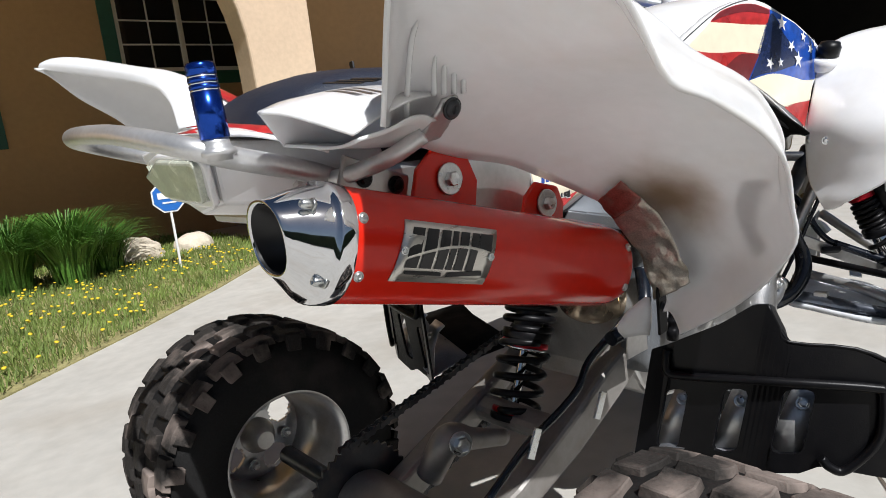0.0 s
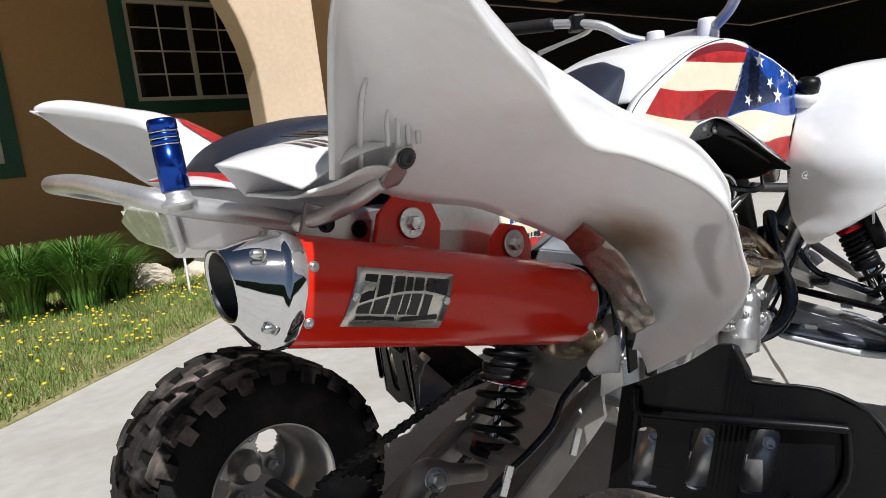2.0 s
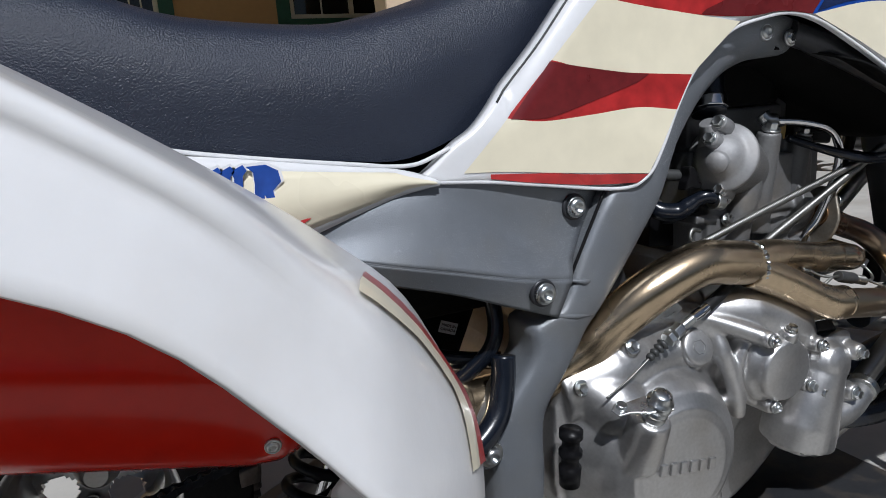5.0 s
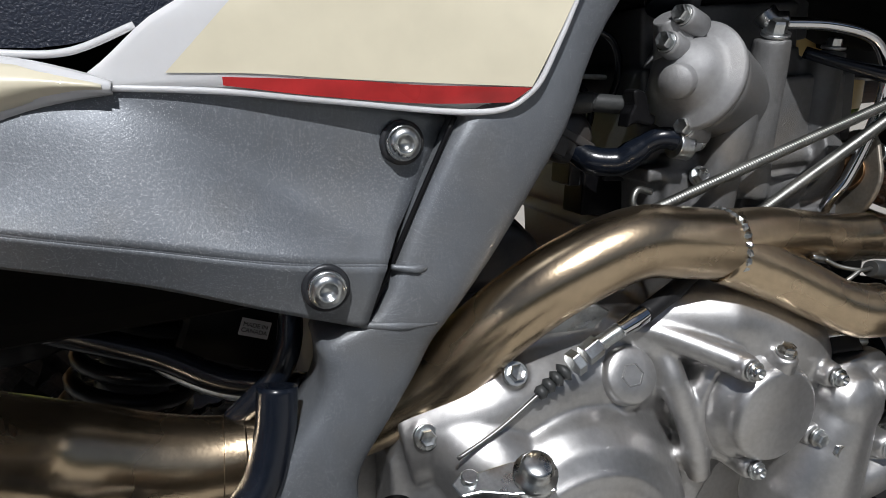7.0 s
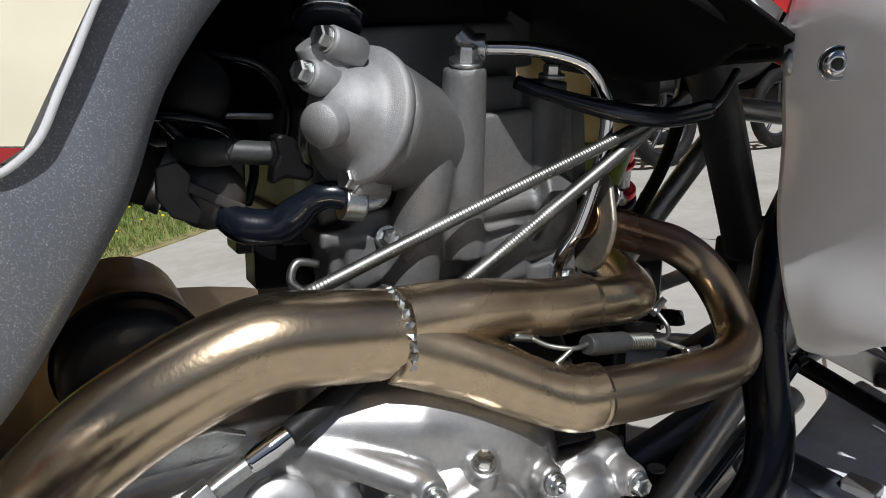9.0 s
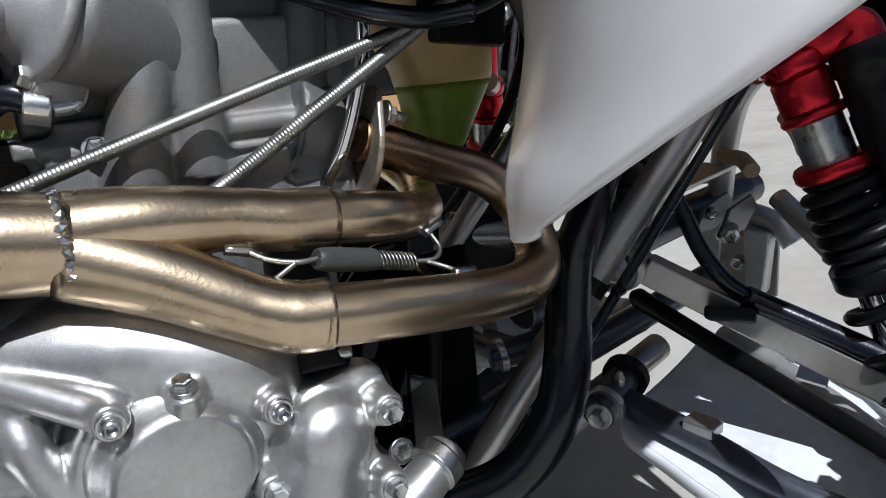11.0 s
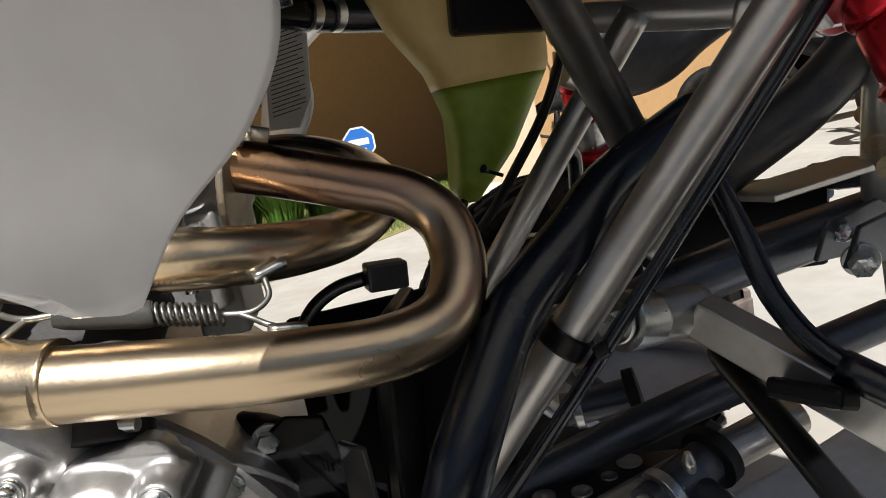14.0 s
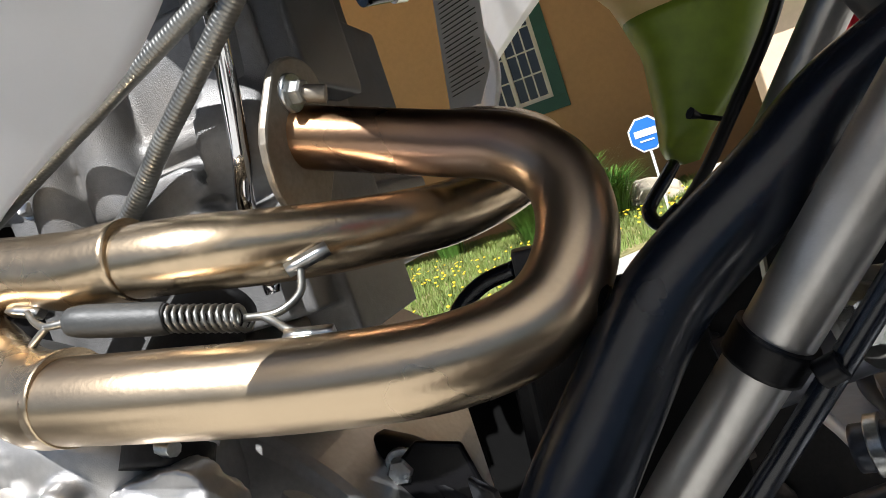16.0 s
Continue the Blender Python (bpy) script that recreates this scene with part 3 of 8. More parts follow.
    lathe(bm, [(s0 - 0.05, 0.018), (s0 - 0.03, 0.03), (s0 - 0.014, rim_r * 0.30), (s0 + 0.014, rim_r * 0.30), (s0 + 0.03, 0.03), (s0 + 0.05, 0.025)], c, ax, 32)
    part("hub", bm, FRAME, w, "dusty steel hub")
    for k in range(4):
        t = 2 * math.pi * k / 4 - 0.28
        bolt(w, c + ax * (s0 - 0.012) + (a * math.cos(t) + b * math.sin(t)) * rim_r * 0.52, -ax, 0.008, 0.012, "lug_nut")
    return w


wheel("rear_wheel", AXLE_R, CY + 0.46, 0.254, 0.254, 0.122, 1, "rear wheel with knobbly tyre and four-hole rim")
wheel("rear_wheel", AXLE_R, CY - 0.512, 0.247, 0.25, 0.122, -1, "rear wheel with knobbly tyre and four-hole rim")
wheel("front_wheel", AXLE_F, CY + 0.49, 0.266, 0.178, 0.127, 1, "front wheel with knobbly tyre")
wheel("front_wheel", AXLE_F, CY - 0.49, 0.266, 0.178, 0.127, -1, "front wheel with knobbly tyre")

# rear fenders
FENDER = [
    [(.238, .205, .985), (.246, .220, .998), (.268, .270, 1.003), (.318, .400, .965), (.335, .463, .842)],
    [(.302, .212, .916), (.310, .235, .945), (.330, .335, .975), (.356, .440, .956), (.360, .490, .842)],
    [(.352, .222, .885), (.362, .248, .916), (.385, .329, .949), (.420, .480, .904), (.420, .560, .835)],
    [(.409, .236, .847), (.418, .258, .880), (.440, .280, .896), (.470, .480, .881), (.470, .565, .815)],
    [(.470, .240, .833), (.479, .258, .856), (.497, .283, .874), (.525, .470, .860), (.525, .570, .800)],
    [(.553, .248, .809), (.560, .262, .838), (.573, .278, .849), (.600, .450, .834), (.600, .575, .785)],
    [(.603, .251, .788), (.613, .265, .818), (.626, .281, .823), (.655, .450, .800), (.660, .575, .762)],
    [(.656, .260, .758), (.664, .272, .785), (.678, .287, .786), (.705, .450, .765), (.705, .550, .735)],
    [(.691, .270, .717), (.697, .282, .746), (.708, .306, .758), (.748, .450, .730), (.735, .515, .705)],
    [(.722, .280, .673), (.728, .295, .704), (.736, .319, .728), (.783, .450, .694), (.765, .485, .660)],
    [(.768, .330, .615), (.778, .345, .640), (.790, .380, .655), (.801, .450, .645), (.790, .470, .612)],
    [(.786, .390, .565), (.792, .402, .585), (.800, .420, .600), (.802, .460, .592), (.795, .480, .568)],
    [(.775, .450, .528), (.780, .455, .536), (.788, .465, .546), (.793, .475, .552), (.793, .485, .550)],
]
# the other side's tail blade stands a little higher
LIFT = [(.030, .028, .018, .012, 0), (.048, .040, .018, .012, 0), (.040, .032, .014, .008, 0), (.022, .016, .008, .004, 0), (.010, .006, 0, 0, 0)]
FAR_FENDER = [[(x, 2 * CY - y, z + (LIFT[i][k] if i < len(LIFT) else 0)) for k, (x, y, z) in enumerate(r)] for i, r in enumerate(FENDER)]
FAR_FENDER[0] = [(.241, 1.325, 1.021), (.271, 1.30, 1.011), (.367, 1.17, .967), (.382, 1.11, .936), (.376, 1.067, .885)]
FAR_FENDER[1] = [(.302, 1.318, .964), (.289, 1.300, 1.028), (.382, 1.22, 1.003), (.423, 1.13, .969), (.404, 1.05, .877)]
FAR_FENDER[2] = [(.352, 1.308, .925), (.374, 1.28, .974), (.444, 1.19, .976), (.486, 1.08, .923), (.438, .98, .847)]
FAR_FENDER[3] = [(.409, 1.294, .869), (.43, 1.272, .92), (.50, 1.19, .94), (.53, 1.06, .89), (.49, .965, .815)]
FAR_FENDER[4] = [(.470, 1.290, .843), (.49, 1.272, .88), (.545, 1.20, .905), (.57, 1.06, .86), (.54, .96, .80)]
FAR_FENDER.insert(1, [(.264, 1.322, 1.003), (.256, 1.315, 1.028), (.354, 1.19, .998), (.406, 1.115, .959), (.387, 1.06, .886)])
for side_s in (1, -1):
    rows = fine_rows(FENDER if side_s == 1 else FAR_FENDER, 6, 4)
    bm = B()
    sheet(bm, rows)
    fender = part("rear_fender", bm, WHITE_SCORCHED if side_s == 1 else WHITE, quad, "white plastic rear fender, dusty underneath", thick=0.004)
    # printed stripe on the outer top: red with cream outside it
    def on_fender(i, u):
        a, b = int(i), int(u)
        p = Vector(rows[a][b]).lerp(Vector(rows[a][b + 1]), u - b)
        q = Vector(rows[a + 1][b]).lerp(Vector(rows[a + 1][b + 1]), u - b)
        nrm = (Vector(rows[a + 1][b]) - Vector(rows[a][b])).cross(Vector(rows[a][b + 1]) - Vector(rows[a][b])).normalized()
        return p.lerp(q, i - a) + nrm * (.0034 if nrm.z > 0 else -.0034)

    EDGE_A = [(34, 13.4), (36, 13.7), (37, 13.7), (38, 13.0), (39, 11.7), (39.6, 9.5), (40, 7)]
    EDGE_B = [(34, 12.6), (36, 12.9), (37, 12.9), (38, 12.0), (38.7, 10.6), (39.1, 8.5), (39.3, 6)]
    EDGE_C = [(34, 11.0), (36, 11.6), (37, 11.6), (38, 10.4), (38.4, 9), (38.6, 7), (38.7, 5)]
    for name, mat, e0, e1, lab in () if side_s < 0 else (("red_decal", RED_PRINT, EDGE_A, EDGE_B, "red printed stripe"), ("cream_decal", CREAM, EDGE_B, EDGE_C, "cream printed stripe")):
        fine = [smooth_line([(i, u, 0) for i, u in e], 6) for e in (e0, e1)]
        net = [[on_fender(*p.lerp(q, k / 8).xy) for k in range(9)] for p, q in zip(*fine)]
        bm = B()
        sheet(bm, net)
        part(name, bm, mat, fender, lab)

# red triangle where the far fender meets the seat
bm = B()
rows = fine_rows(FAR_FENDER, 6, 4)
net = []
for i, js in ((9, (17, 17.6, 18.2)), (10, (16, 17.5, 19)), (11, (15, 17.2, 19.4)), (12, (14, 17, 20)), (13, (13.4, 17, 20.6))):
    out = []
    for u in js:
        j = int(u)
        out.append(Vector(rows[i][j]).lerp(Vector(rows[i][j + 1]), u - j) + Vector((-.001, -.004, .005)))
    net.append(out)
sheet(bm, net)
part("red_decal", bm, RED_PRINT, quad, "red printed triangle beside the seat", thick=.0008)

# seat
SEAT = [(.322, .862, .838, .09), (.335, .884, .837, .105), (.367, .906, .835, .12), (.434, .922, .828, .135), (.552, .921, .808, .145), (.64, .905, .795, .150), (.70, .888, .780, .150), (.80, .880, .766, .148), (.86, .888, .762, .145), (.93, .908, .786, .135), (1.0, .938, .836, .125), (1.06, .968, .890, .110), (1.10, .988, .935, .095), (1.128, .998, .978, .070)]
rows = []
for x, top, low, half in SEAT:
    rows.append([(x, CY - half, low), (x, CY - half * 1.02, low + (top - low) * 0.55), (x, CY - half * 0.86, top - 0.012), (x, CY - half * 0.45, top), (x, CY, top + 0.002),
                 (x, CY + half * 0.45, top), (x, CY + half * 0.86, top - 0.012), (x, CY + half * 1.02, low + (top - low) * 0.55), (x, CY + half, low)])
rows = fine_rows(rows, 4, 4)
bm = B()
sheet(bm, rows)
bm.faces.new([v for v in bm.verts if (v.co - Vector(rows[0][0])).length < 0 or any((v.co - Vector(p)).length < 1e-6 for p in rows[0])])
bm.faces.new([v for v in bm.verts if any((v.co - Vector(p)).length < 1e-6 for p in rows[-1])])
part("seat", bm, VINYL, quad, "dark navy grained vinyl seat")

# flag-printed tank shroud: one skin, with the print lying on it
def skin_y(x, z):
    """How far out the shroud's skin stands at (x, z)."""
    y = float(np.interp(x, (.86, 1.0, 1.1, 1.2, 1.28, 1.35, 1.43, 1.5), (.604, .600, .596, .590, .578, .563, .548, .543)))
    top = float(np.interp(x, (.95, 1.03, 1.075, 1.15, 1.25, 1.35, 1.45, 1.53), (.84, .94, .985, 1.02, 1.045, 1.045, 1.01, .97)))
    y -= .008 * math.exp(-((x - 1.10) ** 2 + (z - .735) ** 2) / .0035)      # the corner stands over the spar
    return y + .035 * (max(0, z - top + .07) / .07) ** 2


SHROUD_LOW = [(.862, .742), (.922, .736), (.978, .727), (1.055, .7155), (1.084, .724), (1.101, .749), (1.123, .787), (1.151, .826), (1.187, .852), (1.221, .862), (1.254, .866), (1.288, .858), (1.331, .833), (1.377, .803), (1.425, .772), (1.458, .755), (1.478, .809), (1.499, .848), (1.535, .872), (1.57, .886)]
SHROUD_TOP = [(.862, .7435), (.875, .752), (.896, .769), (.922, .786), (.978, .843), (1.030, .903), (1.072, .932), (1.117, .955), (1.175, .981), (1.234, 1.001), (1.292, 1.012), (1.330, 1.009), (1.371, .993), (1.458, .957), (1.524, .930), (1.57, .898)]


def along(line, x):
    return float(np.interp(x, [p[0] for p in line], [p[1] for p in line]))


def side(p, s):
    return Vector(p) if s == 1 else Vector(mirror_y(p))


LOW_FINE = [(p.x, p.y) for p in smooth_line([(x, z, 0) for x, z in SHROUD_LOW], 6)]
TOP_FINE = [(p.x, p.y) for p in smooth_line([(x, z, 0) for x, z in SHROUD_TOP], 6)]


def shroud_rows(s):
    out = []
    for k in range(121):
        x = .862 + (1.57 - .862) * k / 120
        lo, hi = along(LOW_FINE, x), max(along(TOP_FINE, x), along(LOW_FINE, x) + .001)
        zs = [lo + (hi - lo) * (j / 14) for j in range(15)]
        row = [side((x, skin_y(x, z) + (.006 if j == 0 else 0), z), s) for j, z in enumerate(zs)]
        out.append(row + [side((x, skin_y(x, hi) + .012, hi + .001), s)])
    return out


for s in (1, -1):
    bm = B()
    sheet(bm, shroud_rows(s))
    part("tank_shroud", bm, WHITE, quad, "white side shroud under a printed waving flag", thick=0.004)
    bm = B()
    tube(bm, [side((x, skin_y(x, z) - .001, z), s) for x, z in LOW_FINE[:112]], .0017, seg=8, raw=True)
    part("shroud_edge", bm, WHITE, quad, "white moulded lip under the shroud")


def print_patch(name, material, low, top, label, lift=.0028, s=1):
    """A patch of print on the shroud between two curves."""
    n = 28
    a, b = [smooth_line([(x, z, 0) for x, z in c], n) for c in (low, top)]
    rows = []
    for k in range(n + 1):
        p, q = a[round(k / n * (len(a) - 1))], b[round(k / n * (len(b) - 1))]
        rows.append([side((p.lerp(q, j / 10).x, skin_y(*p.lerp(q, j / 10).xy) - lift, p.lerp(q, j / 10).y), s) for j in range(11)])
    bm = B()
    sheet(bm, rows)
    return part(name, bm, material, quad, label)


R1_LOW = [(1.172, .972), (1.225, .970), (1.280, .967), (1.340, .965)]
C1_LOW = [(1.088, .927), (1.144, .920), (1.202, .918), (1.256, .918), (1.314, .912)]
R2_LOW = [(1.040, .885), (1.077, .878), (1.142, .868), (1.205, .8645), (1.243, .868), (1.279, .864)]
C2_LOW = [(.990, .834), (1.013, .828), (1.062, .820), (1.139, .814)]
R3_LOW = [(.945, .788), (.979, .783), (1.028, .785), (1.076, .788), (1.119, .783)]
C3_LOW = [(.900, .746), (.941, .743), (.994, .7365), (1.084, .727)]
R4_LOW = [(.925, .7385), (.968, .7305), (1.024, .7225), (1.072, .7195)]
BLUE_LOW = [(1.281, .864), (1.332, .872), (1.366, .872), (1.401, .866), (1.454, .855), (1.503, .855)]
for s in (1, -1):
    print_patch("red_stripe", RED_PRINT, R1_LOW, [(1.177, .976), (1.215, .993), (1.266, 1.004), (1.310, 1.005), (1.350, .994)], "red printed flag stripe", s=s)
    print_patch("cream_stripe", CREAM, C1_LOW, R1_LOW, "cream printed flag stripe", s=s)
    print_patch("red_stripe", RED_PRINT, R2_LOW, C1_LOW, "red printed flag stripe", s=s)
    print_patch("cream_stripe", CREAM, C2_LOW, [(1.040, .885), (1.077, .878), (1.142, .868), (1.196, .860)], "cream printed flag stripe", s=s)
    print_patch("red_stripe", RED_PRINT, R3_LOW, C2_LOW, "red printed flag stripe", s=s)
    print_patch("cream_stripe", CREAM, C3_LOW, R3_LOW, "cream printed flag stripe", s=s)
    print_patch("red_stripe", RED_PRINT, R4_LOW, [(.925, .7425), (.985, .737), (1.024, .732), (1.084, .7265)], "thin red printed stripe", s=s)
    print_patch("blue_field", BLUE_TANK, BLUE_LOW, [(1.350, .994), (1.371, .988), (1.420, .970), (1.458, .953), (1.524, .924), (1.560, .897)], "deep blue printed star field", s=s)
    print_patch("blue_field", BLUE_TANK, [(1.279, .864), (1.296, .890), (1.314, .912), (1.340, .965), (1.350, .994)], [(1.283, .864), (1.300, .890), (1.318, .912), (1.344, .965), (1.352, .994)], "deep blue printed star field", lift=.0030, s=s)
    print_patch("cream_stripe", CREAM, [(1.296, .856), (1.331, .837), (1.387, .807), (1.425, .811), (1.482, .814)], BLUE_LOW[:5] + [(1.497, .853)], "cream printed flag stripe", s=s)
    print_patch("red_stripe", RED_PRINT, [(1.389, .803), (1.419, .784), (1.458, .760)], [(1.387, .807), (1.425, .811), (1.480, .812)], "red printed flag stripe", s=s)
    # printed folds
    print_patch("dark_fold", RED_FOLD, [(1.180, .974), (1.225, .984), (1.280, .990), (1.345, .985)], [(1.180, .977), (1.215, .992), (1.266, 1.003), (1.310, 1.004), (1.348, .992)], "dark printed fold", .0034, s)
    print_patch("dark_fold", RED_FOLD, [(1.150, .868), (1.205, .865), (1.243, .868), (1.279, .865)], [(1.155, .872), (1.205, .890), (1.256, .913), (1.312, .911)], "dark printed fold", .0034, s)
    print_patch("dark_fold", RED_FOLD, [(.948, .787), (.985, .786), (1.030, .797), (1.076, .810)], [(.988, .833), (1.013, .828), (1.062, .820), (1.090, .817)], "dark printed fold", .0034, s)
    print_patch("dark_fold", BLUE_DARK, [(1.284, .866), (1.320, .874), (1.366, .877), (1.420, .886)], [(1.316, .914), (1.350, .985), (1.385, .950), (1.440, .900)], "dark printed fold", .0034, s)
bm = B()
tube(bm, [(x, skin_y(x, z) - .0022, z) for x, z in TOP_FINE[20:62]], .0011, seg=6, raw=True)
part("cover_seam", bm, GREY_RUBBER, quad, "fine dark seam beside the tank cover")

# tank cover between the two shrouds: white behind, blue in front
def cover_row(x):
    zs = along(TOP_FINE, min(x, 1.50)) if x < 1.50 else .940 - (x - 1.50) * .35
    ys = skin_y(min(x, 1.50), zs) + .010 + max(0, x - 1.50) * .2
    crown = float(np.interp(x, (1.03, 1.10, 1.14, 1.20, 1.28, 1.36, 1.45, 1.55, 1.62, 1.68, 1.72), (.905, .975, 1.006, 1.026, 1.040, 1.046, 1.044, 1.030, 1.012, .985, .945)))
    half = CY - ys
    row = []
    for j in range(17):
        u = -1 + j / 8
        row.append(Vector((x, CY + u * half, zs + (crown - zs) * (1 - abs(u) ** 2.6))))
    return row


TANK_ROWS = [cover_row(1.035 + (1.72 - 1.035) * k / 60) for k in range(61)]
for name, piece, mat, lab in (("tank_cover", TANK_ROWS[:28], WHITE, "white plastic tank cover"), ("tank_nose", TANK_ROWS[27:], BLUE_TANK, "deep blue printed tank front with white stars")):
    bm = B()
    sheet(bm, piece)
    part(name, bm, mat, quad, lab, thick=0.004)
bm = B()
lathe(bm, [(-.01, .048), (.004, .048), (.008, .044), (.010, .036), (.016, .034), (.018, .030), (.018, .0005)], (1.56, .70, 1.018), (.12, -.12, 1), 36)
part("fuel_cap", bm, GREY_RUBBER, quad, "grey fuel cap sunk into the blue cover")


def star_at(p, ex, ez, size, spin):
    """A five-pointed star lying on the skin."""
    ey = ez.cross(ex)
    bm = B()
    vs = []
    for k in range(10):
        q = size * (1 if k % 2 == 0 else 0.40)
        t = math.pi / 5 * k + spin
        vs.append(bm.verts.new(p + ez * 0.0042 + (ex * math.sin(t) + ey * math.cos(t)) * q))
    c = bm.verts.new(p + ez * 0.0046)
    for k in range(10):
        bm.faces.new((c, vs[k], vs[(k + 1) % 10]))
    return part("star", bm, SIGN_WHITE, quad, "white printed star")


for x, z, sz, sp in ((1.382, .967, .017, .2), (1.411, .923, .012, .6), (1.433, .896, .018, .1), (1.455, .940, .012, .3), (1.343, .893, .013, .5), (1.510, .926, .014, .5), (1.515, .879, .013, .2), (1.485, .916, .012, .4), (1.375, .893, .010, 0)):
    p = Vector((x, skin_y(x, z), z))
    ex = (Vector((x + .01, skin_y(x + .01, z), z)) - p).normalized()
    up = (Vector((x, skin_y(x, z + .01), z + .01)) - p).normalized()
    ez = ex.cross(up).normalized()
    star_at(p, ex, ez if ez.y < 0 else -ez, sz, sp)
for i, j, sz in ((34, 3, .016), (38, 2, .014), (44, 2, .013), (48, 3, .015), (52, 2, .012), (41, 4, .014), (55, 4, .014)):
    p = Vector(TANK_ROWS[i][j])
    ex = (Vector(TANK_ROWS[i + 1][j]) - p).normalized()
    ez = ex.cross(Vector(TANK_ROWS[i][j + 1]) - p).normalized()
    star_at(p, ex, ez if ez.z > 0 else -ez, sz, i * .4)

# front fenders
FRONT = [
    [(1.396, .485, .598), (1.393, .479, .598), (1.390, .471, .600), (1.388, .462, .603), (1.386, .455, .608)],
    [(1.410, .504, .622), (1.402, .487, .622), (1.392, .468, .621), (1.384, .448, .621), (1.378, .431, .622)],
    [(1.438, .528, .650), (1.420, .498, .651), (1.400, .457, .652), (1.385, .418, .651), (1.374, .383, .650)],
    [(1.457, .540, .690), (1.434, .507, .695), (1.407, .455, .697), (1.392, .395, .695), (1.386, .325, .690)],
    [(1.455, .538, .760), (1.442, .512, .768), (1.420, .455, .772), (1.414, .380, .768), (1.425, .275, .748)],
    [(1.505, .540, .848), (1.518, .515, .868), (1.532, .460, .880), (1.545, .380, .880), (1.555, .220, .845)],
    [(1.56, .560, .905), (1.59, .515, .932), (1.63, .440, .940), (1.68, .340, .930), (1.71, .220, .895)],
    [(1.70, .580, .910), (1.74, .510, .942), (1.79, .430, .947), (1.83, .330, .935), (1.86, .220, .900)],
    [(1.85, .600, .880), (1.89, .510, .915), (1.95, .430, .915), (2.00, .330, .895), (2.02, .240, .860)],
]
for side in (1, -1):
    rows = fine_rows(FRONT if side == 1 else [[mirror_y(p) for p in r] for r in FRONT], 6, 5)
    bm = B()
    sheet(bm, rows)
    part("front_fender", bm, WHITE, quad, "glossy white scuffed front fender", thick=0.004)

bolt(quad, (1.4200, .4910, .7325), (-.8, -.5, 0), .0062, .004, "fender_rivet", kind="round", material=CHROME, washer=1.35, label="domed steel fender bolt")

# muffler
MUF_REAR, MUF_FRONT = Vector((.292, .538, .745)), Vector((.733, .540, .627))
MUF_AX = (MUF_FRONT - MUF_REAR).normalized()
MUF_L = (MUF_FRONT - MUF_REAR).length
MUF_UP = MUF_AX.cross(Vector((0, 1, 0)))
MUF_UP = MUF_UP if MUF_UP.z > 0 else -MUF_UP
muffler = new("muffler")
muffler.parent = quad
muffler["label"] = "glossy red slip-on muffler with polished tip"


def oval_loft(bm, origin, axis, prof, power=2.3, seg=40):
    """Rings (distance, half height, half width) of a soft oval along the axis."""
    t = Vector(axis).normalized()
    a = Vector((0, 1, 0))
    b = t.cross(a).normalized()
    if b.z < 0:
        b = -b
    rings = []
    for s, hh, hw, *shift in prof:
        rg = []
        for k in range(seg):
            w = 2 * math.pi * k / seg
            c, q = math.cos(w), math.sin(w)
            rg.append(bm.verts.new(origin + t * s + a * hw * math.copysign(abs(c) ** (2 / power), c) + b * (hh * math.copysign(abs(q) ** (2 / power), q) + (shift[0] if shift else 0))))
        rings.append(rg)
    for u, v in zip(rings, rings[1:]):
        for k in range(seg):
            f = bm.faces.new((u[k], v[k], v[(k + 1) % seg], u[(k + 1) % seg]))
            f.smooth = True
    return rings


def oblique(bm):
    """Cuts the end of the tip at a slant, shorter below."""
    for v in bm.verts:
        d = v.co - MUF_REAR
        back = max(0, -d.dot(MUF_AX) - .010) / .039
        v.co += MUF_AX * back * (.003 - .34 * d.dot(MUF_UP))


bm = B()
r = oval_loft(bm, MUF_REAR, MUF_AX, [(0.0, .0555, .058), (0.004, .0565, .059), (MUF_L - 0.03, .0565, .059), (MUF_L - 0.012, .054, .0565), (MUF_L, .048, .050), (MUF_L + .002, .03, .03)])
bm.faces.new(r[0]), bm.faces.new(list(reversed(r[-1])))
part("canister", bm, RED_PAINT, muffler, "glossy red canister")
bm = B()
r = oval_loft(bm, MUF_REAR, MUF_AX, [(0.012, .0574, .0600), (0.011, .0582, .0608), (-0.003, .0582, .0608), (-0.005, .057, .0595), (-0.007, .0540, .0565), (-0.010, .0530, .0555), (-.028, .0445, .0465), (-.042, .0365, .038), (-.047, .0345, .036), (-.049, .033, .0345), (-.048, .0308, .0323), (-.044, .0304, .0319), (-.02, .027, .028)])
oblique(bm)
part("tip", bm, CHROME, muffler, "polished conical end cap")
bm = B()
r = oval_loft(bm, MUF_REAR, MUF_AX, [(-.0465, .0300, .0315), (-.01, .024, .025), (0.0, .001, .001)])
oblique(bm)
part("outlet", bm, BLACK_PRINT, muffler, "sooty black outlet")


def on_muffler(s, up, lift=0.0):
    """A place on the near side of the canister: s along it, up from its middle."""
    hh, hw, pw = .0565, .059, 2.3
    q = min(0.999, abs(up) / hh)
    y = hw * (1 - q ** pw) ** (1 / pw)
    return MUF_REAR + MUF_AX * s + MUF_UP * up + Vector((0, -y - lift, 0))


